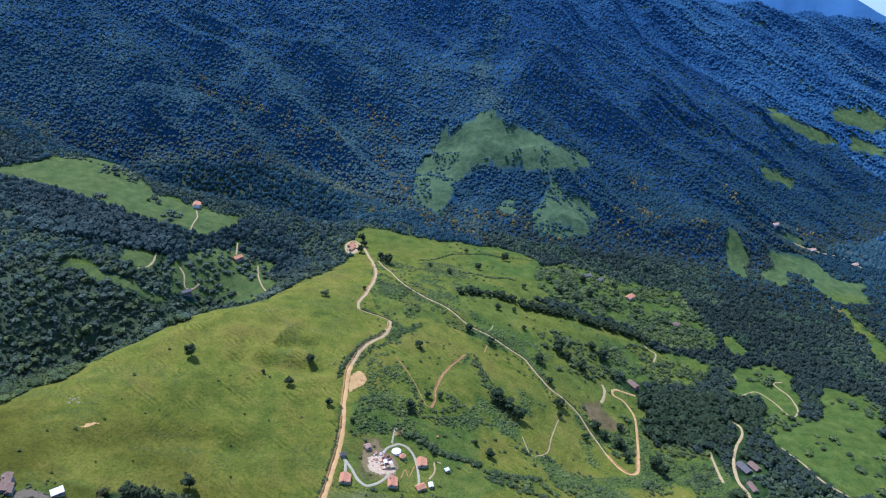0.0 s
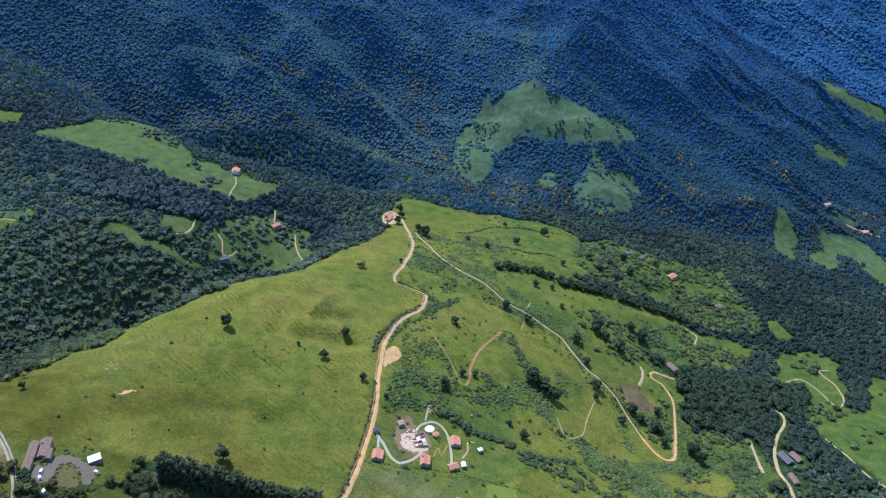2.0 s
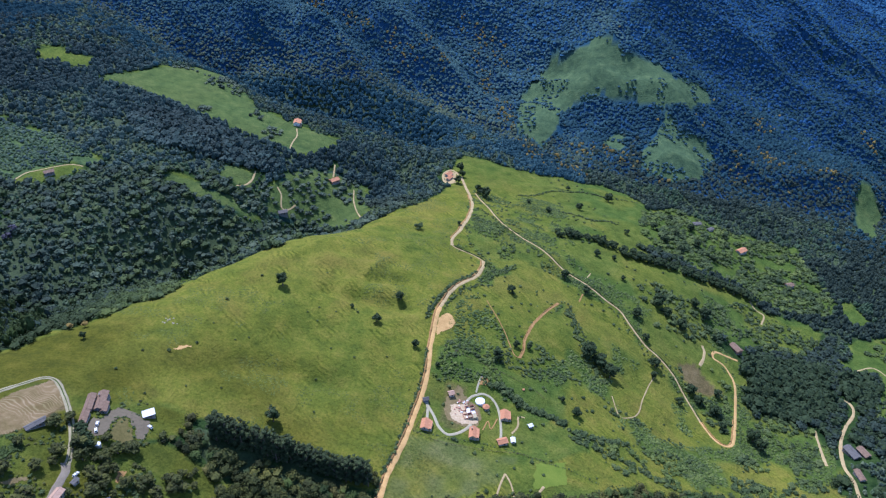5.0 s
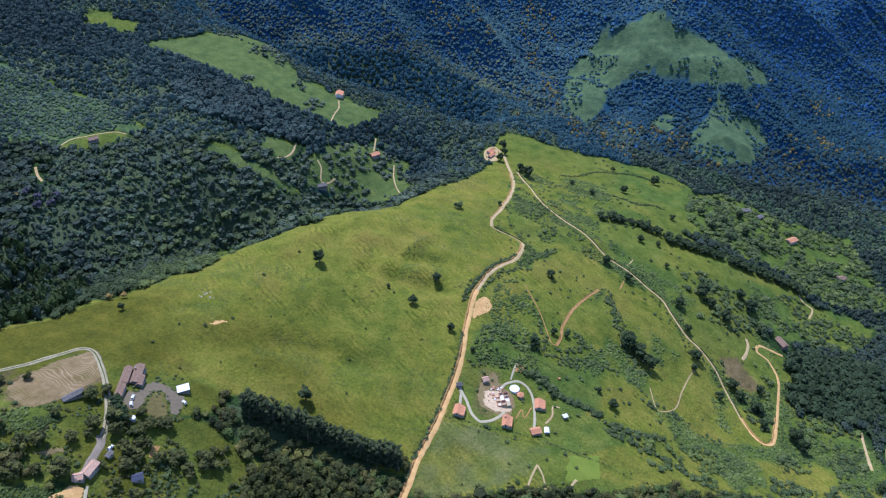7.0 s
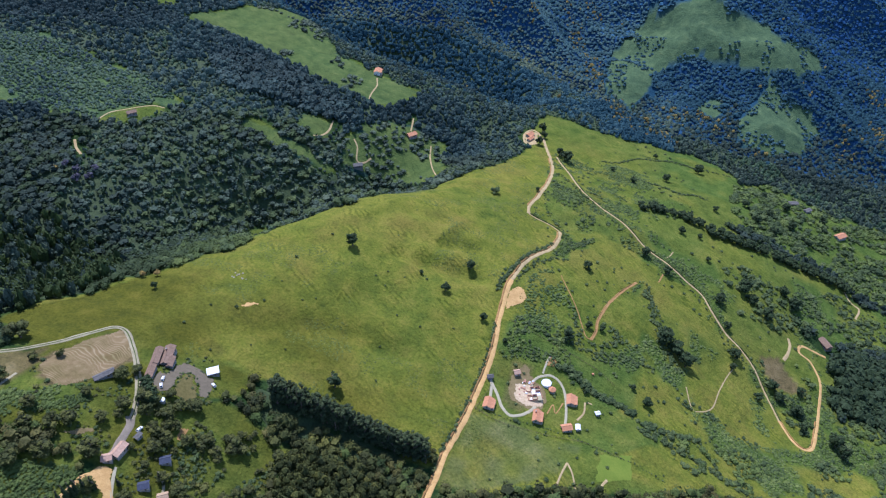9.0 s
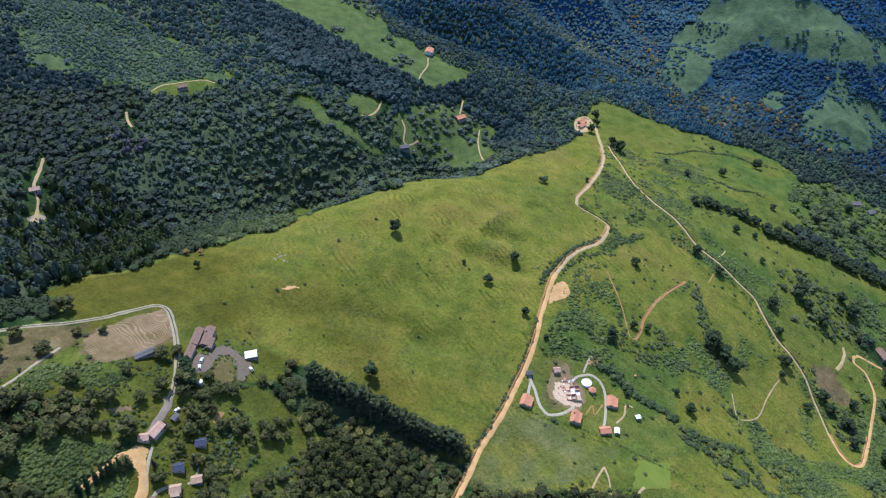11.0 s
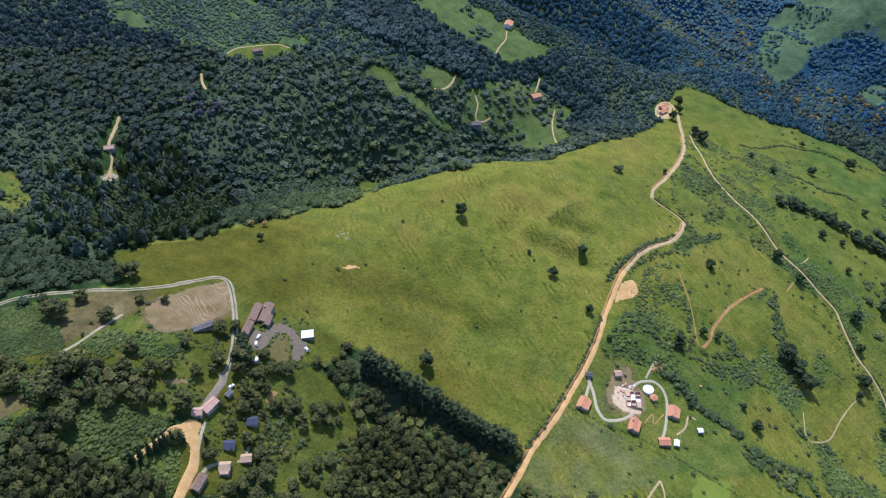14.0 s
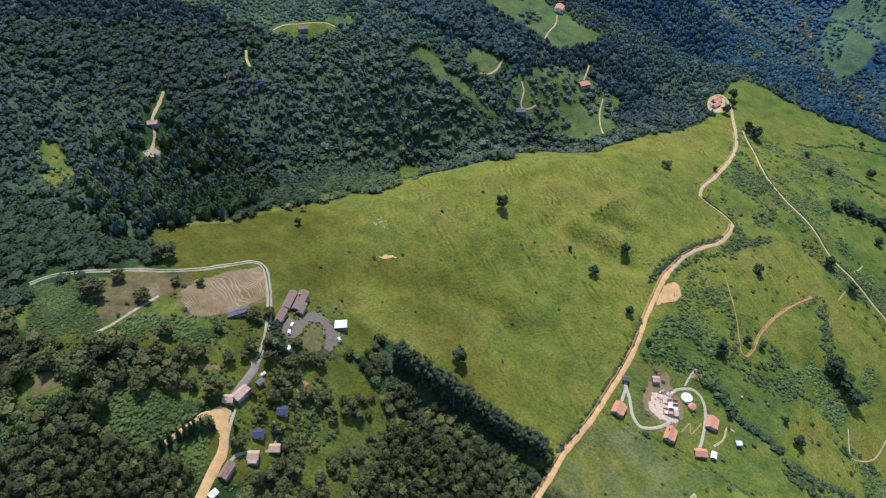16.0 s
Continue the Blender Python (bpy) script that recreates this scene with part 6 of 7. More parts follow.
for x, y, w, h in PINES_A:
    tree("pine", x, y, h, "pine_tree", "tall airy dark pine standing alone in pasture", "")


def along(points, step, seed, wander=0.6):
    line = resampled(points, step)
    rng = np.random.default_rng(seed)
    return line + rng.normal(size=line.shape) * wander


for offset in (0.0, 2.4, 4.8):
    for x, y in along(EUCALYPT_ROW, 2.4, 81 + int(offset), 0.45):
        tree("eucalyptus", float(x) + offset * 0.05, float(y) - offset, 21.0 + 2.2 * float(value_noise(x, y, 5, 82)), "eucalyptus",
             "tall slim eucalyptus in a dense windbreak row", "eucalyptus windbreak", None, 1.0)
for x, y in resampled(CYPRESS_ROW, 3.3):
    tree("cypress", float(x), float(y), 13.0 + 1.6 * float(value_noise(x, y, 3, 83)), "cypress", "narrow dark cypress in a row by the road", "cypress row", None, 1.0)
for x, y in ((-244.0, 241.0), (-229.5, 254.5)):
    tree("cypress", x, y, 9.0, "cypress", "tall narrow dark cypress between cabins", "")
for x, y in along(LANE_TREES, 4.2, 84, 0.8):
    tree("broadleaf", float(x), float(y), 8.5, "tree", "round dark green tree near the village lane", "trees round the village")
for row in (TREE_ROW_A, TREE_ROW_B):
    for x, y in np.concatenate([along(row, 7.0, 85, 1.2), along(row, 8.0, 86, 1.2) + (2, 6)]):
        tree("broadleaf", float(x), float(y), 8.5 + 2.2 * float(value_noise(x, y, 9, 87)), "tree", "dark bushy tree in a dense hedgerow", "hedgerow trees", None, 1.1)

# hedges and scrub
BUSH_CROWNS = [unit_crown(40 + s, 6, 40, 0.12, 0.7) for s in range(5)]


def bushes(name, x, y, size, leaf, label, seed):
    rng = np.random.default_rng(seed)
    w = size * rng.uniform(0.6, 1.4, len(x))
    return planted(name, x, y, w, w * rng.uniform(0.7, 1.0, len(x)), BUSH_CROWNS, leaf, label, "bushes", seed, -0.06)


for name, row, step, spread, size in (("hedge", ROAD_HEDGE, 1.7, 0.7, 2.2), ("hedge", BEND_HEDGE, 1.6, 0.9, 2.6), ("hedge", COMPOUND_HEDGE, 0.6, 1.7, 3.8), ("hedge", LOWER_HEDGE, 0.7, 1.8, 3.4),
                                      ("hedge", YARD_HEDGE, 0.8, 0.7, 1.8), ("hedge", HOUSE_HEDGE, 0.8, 0.6, 1.6), ("hedge", YARD, 2.4, 0.9, 1.3), ("hedge", YARD_LAWN, 2.6, 1.2, 1.4), ("hedge", SLOPE_HEDGE, 0.9, 2.0, 3.0), ("hedge", DITCH, 2.2, 0.5, 1.1), ("hedge", TERRACES, 1.7, 0.9, 2.2), ("hedge", LOWER_TERRACE, 1.5, 1.0, 2.4),
                                      ("hedge", UPPER_TERRACE, 3.0, 0.9, 2.0), ("hedge", STRIP_A, 1.1, 2.2, 2.2), ("hedge", STRIP_B, 1.0, 2.6, 2.6),
                                      ("hedge", STRIP_C, 1.0, 2.6, 2.4), ("hedge", STRIP_D, 0.7, 3.2, 2.8), ("hedge", STRIP_F, 0.9, 2.2, 3.0), ("hedge", STRIP_G, 0.9, 2.0, 2.2),
                                      ("hedge", EAST_VERGE, 2.4, 1.6, 1.8), ("hedge", BEND_LOWER, 0.8, 1.3, 2.0), ("hedge", ROAD_HEDGE, 2.6, 1.2, 1.5), ("hedge", BEND_HEDGE, 1.4, 1.6, 2.2)):
    p = along(row, step, len(row) * 7 + int(size * 10), spread)
    p = p[clear_of_roads(p[:, 0], p[:, 1], 2.0) & clear_of_houses(p[:, 0], p[:, 1], 1.0)]
    bushes(name, p[:, 0], p[:, 1], size, SHRUB_LEAF, "ragged dark green hedge of bushes", 90)
for k, (corners, step, size, amount) in enumerate(((BEND_SCRUB, 2.2, 2.0, 0.5), (SCRUB_NORTH, 2.4, 1.9, 0.05), (SCRUB_ROAD, 3.2, 2.2, 0.15), (SCRUB_EAST, 6.5, 5.0, 0.1), (SCRUB_LOOP, 4.6, 4.0, 0.2),
                                                   (SCRUB_SOUTH, 3.6, 3.2, 0.05), (SCRUB_HAMLET, 5.0, 5.2, 0.35), 
                                                   (VILLAGE, 2.8, 1.8, -0.15),
                                                   (GARDEN_EAST, 2.6, 2.3, 0.15), (GLADE_SE, 5.0, 4.0, -0.1), (EAST_PASTURE, 9.0, 6.5, -0.45), (WEST_GLADE, 4.0, 2.6, 0.0), (CREST_GREEN, 4.0, 2.4, -0.2), (EAST_GREEN, 5.0, 4.0, 0.0))):
    c = np.array(corners)
    x, y = scatter(c[:, 0].min(), c[:, 0].max(), c[:, 1].min(), c[:, 1].max(), step, 100 + k)
    ok = inside(x, y, corners) & (value_noise(x, y, 16, 101 + k) + 0.6 * value_noise(x, y, 6, 202 + k) < amount) & clear_of_roads(x, y) & clear_of_houses(x, y, 2.0)
    ok &= ~inside(x, y, PLOT) & ~inside(x, y, SMOOTH_A) & ~inside(x, y, SMOOTH_B)
    if corners is VILLAGE:
        ok &= (y < 320) | (x > -268)
        for hole in (FIELD, FIELD_B, YARD, YARD_LAWN, CROP, CROPS, ORCHARD, BANK_A, BANK_B, SMALL_MEADOW):
            ok &= ~inside(x, y, hole)
    if corners is GARDEN_EAST:
        for hole in (GLADE_A, GLADE_B, YARD, YARD_LAWN, BANK_C):
            ok &= ~inside(x, y, hole)
    x, y = x[ok], y[ok]
    light = value_noise(x, y, 13, 103) + 0.5 * np.random.default_rng(104).normal(size=len(x)) > (-0.25 if corners in (VILLAGE, GARDEN_EAST) else -0.3 if corners in (BEND_SCRUB, SCRUB_NORTH, SCRUB_SOUTH, SCRUB_ROAD) else 0.1 if corners in (SCRUB_HAMLET, WEST_GLADE) else 0.45)
    sizes = size * (0.6 + 1.2 * np.random.default_rng(105).beta(1.4, 2.8, len(x)))
    for pick, leaf, label in ((light, SHRUB_LEAF if corners in (VILLAGE, GARDEN_EAST) else CROP_LEAF, "dense light green scrub of leafy bushes"), (~light, GARDEN_LEAF if corners in (VILLAGE, GARDEN_EAST) else SHRUB_LEAF, "dense dark green scrub of leafy bushes")):
        if pick.any():
            bushes("scrub", x[pick], y[pick], sizes[pick], leaf, label, 110 + k)
# the scrub-covered hill to the west
c = np.array(WEST_HILL)
x, y = scatter(c[:, 0].min(), c[:, 0].max(), c[:, 1].min(), c[:, 1].max(), 3.0, 181, 0.75)
patchy = value_noise(x, y, 26, 182) + 0.6 * value_noise(x, y, 9, 183)
ok = inside(x + 8 * value_noise(x, y, 18, 184), y + 8 * value_noise(x, y, 18, 185), WEST_HILL) & (patchy < 0.75) & ~inside(x, y, CLEARING_C) & clear_of_roads(x, y) & clear_of_houses(x, y, 3.0)
x, y, patchy = x[ok], y[ok], patchy[ok]
rng = np.random.default_rng(186)
w = 2.2 + 4.4 * rng.beta(1.2, 3.6, len(x))
dark = rng.uniform(0, 1, len(x)) < 0.22 - 0.2 * patchy
for pick, leaf, label in ((~dark, PALE_LEAF, "pale green scrub covering the western hill"), (dark, HAZY_HILL_LEAF, "darker bushes in the scrub of the western hill")):
    planted("hill_scrub", x[pick], y[pick], w[pick], w[pick] * 0.7, FAR_DOMES, leaf, label, "bushes", 187, -0.05, np.clip(0.55 + 0.35 * patchy[pick] + rng.normal(0, 0.2, int(pick.sum())), 0, 1))
# low green growth in the moist parts of the slope
x, y = scatter(-90, 300, 390, 860, 2.0, 171, 0.8)
moist = value_noise(x, y, 52, 21) + 0.75 * value_noise(x, y, 20, 22) + 0.35 * value_noise(x, y, 9, 173) + 0.35 * value_noise(x, y, 4.5, 174)
for corners, less in ((KNOLL_A, 0.75), (KNOLL_B, 0.75), (KNOLL_C, 0.75), (PALE_MEADOW, 0.9), (BRIGHT_MEADOW, 3), (GREEN_MEADOW, 3), (SMOOTH_A, 3), (SMOOTH_B, 3)):
    moist = np.where(inside(x, y, corners), moist - less, moist)
moist = np.where((x > 40) & (y > 680), moist - 0.5, moist) - 0.25 * np.clip((x - 200) / 60, 0, 1) + 0.22 * np.clip((x - 50) / 60, 0, 1) * np.clip((590 - y) / 60, 0, 1)
ok = (moist > 0.24) & inside(x, y, HILL_PASTURE) & (x > -66 - 0.12 * (y - 500)) & clear_of_roads(x, y, 2.2) & clear_of_houses(x, y, 3.0) & ~inside(x, y, LAWN) & ~inside(x, y, PLOT)
x, y, moist = x[ok], y[ok], moist[ok]
rng = np.random.default_rng(175)
w = 1.1 + 2.4 * rng.beta(1.4, 3.0, len(x)) + 0.5 * np.clip(moist - 0.5, 0, 1.5)
dark = rng.uniform(0, 1, len(x)) < 0.12 + 0.35 * np.clip(moist - 0.6, 0, 1)
for pick, leaf, label in ((~dark, CROP_LEAF, "low leafy green growth on the moist slope"), (dark, SHRUB_LEAF, "low dark bushes on the moist slope")):
    planted("slope_growth", x[pick], y[pick], w[pick], w[pick] * rng.uniform(0.3, 0.6, int(pick.sum())), FAR_DOMES, leaf, label, "bushes", 176, -0.06,
            np.clip(0.45 + 0.3 * value_noise(x[pick], y[pick], 18, 177) + rng.normal(0, 0.2, int(pick.sum())), 0, 1))

# leafy crops in the village gardens
for k, (corners, step, size) in enumerate(((CROPS, 1.5, 1.7), (CROP, 1.3, 1.4), (ORCHARD, 1.7, 2.1), (WEST_SCRUB, 1.8, 2.1), (CROP_LOW, 1.5, 1.7))):
    c = np.array(corners)
    x, y = scatter(c[:, 0].min(), c[:, 0].max(), c[:, 1].min(), c[:, 1].max(), step, 125 + k)
    ok = inside(x, y, corners) & clear_of_roads(x, y, 2.2) & clear_of_houses(x, y, 1.0) & (value_noise(x, y, 9, 126) > -0.75)
    x, y = x[ok], y[ok]
    rng = np.random.default_rng(127 + k)
    w = size * (0.6 + 1.3 * rng.beta(1.3, 3.0, len(x)))
    planted("crop", x, y, w, w * rng.uniform(0.4, 0.8, len(x)), BUSH_CROWNS, CROP_LEAF, "dense leafy green crop in the village garden", "crop", 128 + k, -0.05,
            np.clip(0.30 + 0.55 * value_noise(x, y, 16, 129) + rng.normal(0, 0.2, len(x)), 0, 1))
x, y = scatter(-380, 300, 180, 960, 16, 121)
ok = inside(x, y, HILL_PASTURE) & (value_noise(x, y, 60, 122) + 0.7 * value_noise(x, y, 14, 123) > np.where(x < -70, 1.1, 0.0)) & clear_of_roads(x, y) & clear_of_houses(x, y, 2.0)
bushes("pasture_scrub", x[ok], y[ok], np.where(x[ok] < -70, 1.3, 2.6), SHRUB_LEAF, "small dark bushes scattered over the pasture", 124)
x, y = scatter(-700, -200, 600, 1090, 7.5, 131, 0.8)
ok = (inside(x, y, FAR_PASTURE) & (value_noise(x, y, 30, 132) > 0.62)) | (inside(x, y, CLEARING_A) & (value_noise(x, y, 22, 133) > -0.4)) | ((inside(x, y, CLEARING_B) | inside(x, y, CLEARING_D)) & (value_noise(x, y, 14, 135) > 0.35))
ok &= clear_of_roads(x, y) & clear_of_houses(x, y, 3.0)
bushes("clearing_scrub", x[ok], y[ok], 5.6, FOREST_LEAF, "dark trees and bushes dotting a clearing", 134)
x, y = scatter(-60, 290, 1040, 1310, 6.5, 141, 0.75)
ok = open_land(x, y) & (value_noise(x, y, 50, 142) + 0.7 * value_noise(x, y, 15, 143) > 0.10)
bushes("mountain_scrub", x[ok], y[ok], 4.2, HAZY_SLOPE_LEAF, "dark bushes in gullies of the mountain pasture", 144)

x, y = scatter(-385, -130, 180, 350, 8.0, 145, 0.8)
ok = (inside(x, y, VILLAGE) & (x > -258) & (y < 290) & (value_noise(x, y, 30, 146) > -0.1) | inside(x, y, GARDEN_EAST) & (value_noise(x, y, 24, 148) > -0.55)) & clear_of_roads(x, y, 6.5) & clear_of_houses(x, y, 4.0)
for hole in (FIELD, FIELD_B, YARD, YARD_LAWN, CROP, CROPS, GLADE_A, GLADE_B, SMALL_MEADOW):
    ok &= ~inside(x, y, hole)
for a, b in zip(x[ok], y[ok]):
    tree("garden", float(a), float(b), 6.2 + 3.6 * float(value_noise(a, b, 7, 147)), "tree", "leafy dark green tree in the village gardens", "garden trees", None, 1.15)

# flowering trees on the mountain
BLOSSOM_GULLIES = [(-472, 1365, -423, 1329), (-372, 1296, -323, 1272), (-283, 1253, -235, 1211), (-215, 1244, -174, 1218), (-168, 1360, -102, 1347), (-134, 1342, -90, 1311), (-132, 1300, -63, 1176), (-84, 1179, -32, 1108), (-36, 1088, 5, 1025), (15, 1056, 59, 1015), (39, 1101, 71, 1078), (82, 1103, 123, 1080), (145, 1065, 183, 1040), (295, 1112, 310, 1110), (347, 1168, 361, 1142), (452, 1144, 472, 1136), (557, 1305, 585, 1301), (721, 1331, 764, 1329), (801, 1281, 843, 1271), (618, 971, 610, 930), (1400, 2510, 1481, 2370), (339, 1232, 372, 1234)]
rng = np.random.default_rng(150)
spots = []
for ax, ay, bx, by in BLOSSOM_GULLIES:
    n = 10 + int(math.hypot(bx - ax, by - ay) / 3.2)
    t = rng.uniform(-0.1, 1.1, n)
    spots += [(ax + a * (bx - ax) + rng.normal(0, 8), ay + a * (by - ay) + rng.normal(0, 8)) for a in t]
spots += [(rng.uniform(-300, 420), rng.uniform(1050, 1320)) for _ in range(60)]
spots = np.array(spots)
x, y = spots[~open_land(spots[:, 0], spots[:, 1])].T
w = rng.uniform(3.0, 5.6, len(x))
planted("flowering_trees", x, y, w, w * 1.1, DOME_CROWNS, YELLOW_LEAF, "yellow-flowering trees scattered in the mountain forest", "trees", 151, 0.25)

for x, y in [(-512, 532), (-501, 533), (-488, 531), (-495, 522), (-489, 541)]:
    tree("violet", x, y, 9.0, "flowering_tree", "violet-flowering tree in the dark forest", "violet trees")
for x, y in [(-342, 406), (-334, 411), (-517, 525)]:
    tree("yellow", x, y, 6.0, "flowering_tree", "yellow-flowering tree at the edge of the pasture", "yellow trees")

# tussocks of coarse grass in patches on the pasture
x, y = scatter(-400, -60, 290, 800, 1.9, 161, 0.8)
patchy = value_noise(x, y, 34, 162) + 0.7 * value_noise(x, y, 11, 163)
ok = inside(x, y, HILL_PASTURE) & (patchy > 0.5) & clear_of_roads(x, y, 3.0) & clear_of_houses(x, y, 1.5)
x, y, patchy = x[ok], y[ok], patchy[ok]
rng = np.random.default_rng(164)
ring = np.array([(math.cos(t), math.sin(t), 0.0) for t in np.arange(5) * 2 * math.pi / 5] + [(0, 0, 1.0)])
fan = np.array([(k, (k + 1) % 5, 5) for k in range(5)])
w, h = rng.uniform(0.4, 1.1, len(x)), rng.uniform(0.15, 0.42, len(x))
v = ring[None] * np.stack([w, w, h], 1)[:, None] + np.stack([x, y, ground(x, y) - 0.1], 1)[:, None]
v[:, 5, :2] += rng.normal(0, 0.25, (len(x), 2))
v[:, :5] += rng.normal(0, 0.1, (len(x), 5, 3)) * (1, 1, 0)
f = (fan[None] + 6 * np.arange(len(x))[:, None, None]).reshape(-1, 3)
ob = new("grass_tussocks", raw_mesh("grass_tussocks", v.reshape(-1, 3), f, {"tint": np.repeat(np.clip(rng.normal(0.5, 0.25, len(x)), 0, 1), 6)}))
ob.data.materials.append(TUSSOCK)
tagged(ob, "tufts of coarse grass all over the pasture", "grass", kind="stuff")

# pale stones on the pasture
rng = np.random.default_rng(181)
for k in range(11):
    bm = bmesh.new()
    bmesh.ops.create_icosphere(bm, subdivisions=2, radius=0.5)
    for v in bm.verts:
        v.co *= rng.uniform(0.75, 1.15)
    me = bpy.data.meshes.new("stone")
    bm.to_mesh(me)
    bm.free()
    me.materials.append(PALE_STONE)
    x, y, size = -278 + rng.normal(0, 4.5), 432 + rng.normal(0, 2.5), rng.uniform(0.7, 1.7)
    stone = tagged(new("stone", me), "pale grey boulder lying in the grass", "stone", "stones on the pasture")
    stone.matrix_basis = pose(x, y, surface(x, y) + 0.12 * size, 0, 0, rng.uniform(0, 360)) @ Matrix.Diagonal((size * 1.3, size, size * 0.7, 1))

# ---- buildings ----
TILE = mottled("terracotta_tiles", (0.38, 0.15, 0.065), (0.64, 0.315, 0.165), 0.5, 0.8, 0.04, 9, 0.25)
BROWN_TILE = mottled("weathered_brown_tiles", (0.13, 0.083, 0.052), (0.32, 0.215, 0.145), 0.5, 0.85, 0.04, 9, 0.2)
TAN_TILE = mottled("pale_tan_tiles", (0.34, 0.22, 0.12), (0.56, 0.41, 0.26), 0.5, 0.85, 0.04, 9, 0.2)
PINK_TILE = mottled("faded_pink_tiles", (0.37, 0.21, 0.135), (0.60, 0.415, 0.29), 0.6, 0.85, 0.04, 9, 0.2)
BLUE_TILE = mottled("dark_blue_roofing", (0.030, 0.036, 0.055), (0.075, 0.085, 0.125), 0.6, 0.55, 0.03, 9, 0.4)
WHITE_SHEET = mottled("white_sheet_roofing", (0.66, 0.67, 0.68), (0.82, 0.82, 0.81), 0.5, 0.5, 0.02, 9, 0.4)
GREY_SHEET = mottled("grey_sheet_roofing", (0.085, 0.080, 0.072), (0.19, 0.178, 0.16), 0.5, 0.8, 0.02, 9, 0.15)
PLASTER = mottled("cream_plaster", (0.36, 0.32, 0.25), (0.56, 0.52, 0.44), 0.8, 0.9, 0.01, 8, 0.2)
GREY_WALL = mottled("grey_render", (0.14, 0.13, 0.12), (0.28, 0.26, 0.24), 0.8, 0.9, 0.01, 8, 0.2)
BRICK = mottled("raw_red_brick", (0.34, 0.15, 0.09), (0.56, 0.33, 0.24), 1.2, 0.9, 0.02, 8, 0.2)
FOUNDATION = mottled("stone_plinth", (0.20, 0.19, 0.17), (0.36, 0.34, 0.30), 1.0, 0.9, 0.03, 6, 0.2)
TIMBER = mottled("dark_timber", (0.07, 0.045, 0.03), (0.17, 0.11, 0.07), 2.0, 0.7, 0.01, 8, 0.3)
FRAME_PAINT = mottled("white_frame_paint", (0.62, 0.62, 0.60), (0.80, 0.80, 0.78), 3.0, 0.5, 0.0, 6, 0.4)
GLASS = material("window_glass", (0.02, 0.025, 0.03), 0.08, 0.0, 0.6)[0]


def part(name, bm, mat, parent, label=""):
    """Link a bmesh as one part of a thing."""
    me = bpy.data.meshes.new(name)
    bm.to_mesh(me)
    bm.free()
    me.materials.append(mat)
    ob = new(name, me)
    ob.parent = parent
    if label:
        ob["label"] = label
    return ob


def block(x, y, z, sx, sy, sz, bevel=0.0):
    """A box with its base centre at x, y, z."""
    bm = bmesh.new()
    bmesh.ops.create_cube(bm, size=1.0, matrix=Matrix.Translation((x, y, z + sz / 2)) @ Matrix.Diagonal((sx, sy, sz, 1)))
    if bevel:
        bmesh.ops.bevel(bm, geom=bm.edges[:], offset=bevel, segments=1, affect="EDGES")
    return bm


def prism(outline, half):
    """An outline in y and z, pushed out along x to both sides."""
    bm = bmesh.new()
    a, b = [[bm.verts.new((s * half, y, z)) for y, z in outline] for s in (-1, 1)]
    bm.faces.new(a[::-1])
    bm.faces.new(b)
    n = len(a)
    for k in range(n):
        bm.faces.new((a[k], a[(k + 1) % n], b[(k + 1) % n], b[k]))
    bmesh.ops.recalc_face_normals(bm, faces=bm.faces[:])
    return bm


def window(parent, x, y, z, turn, w=1.1, h=1.0):
    """A framed window set on a wall that faces away from turn."""
    m = pose(x, y, z, 0, 0, turn)
    bm = block(0, 0, 0, w + 0.16, 0.10, h + 0.16, 0.015)
    bmesh.ops.transform(bm, matrix=m, verts=bm.verts)
    fr = part("window", bm, FRAME_PAINT, parent)
    bm = block(0, -0.045, 0.08, w, 0.04, h)
    bmesh.ops.transform(bm, matrix=m, verts=bm.verts)
    part("pane", bm, GLASS, fr)
    bm = block(0, -0.09, -0.06, w + 0.3, 0.22, 0.06)
    bmesh.ops.transform(bm, matrix=m, verts=bm.verts)
    part("sill", bm, FOUNDATION, fr)


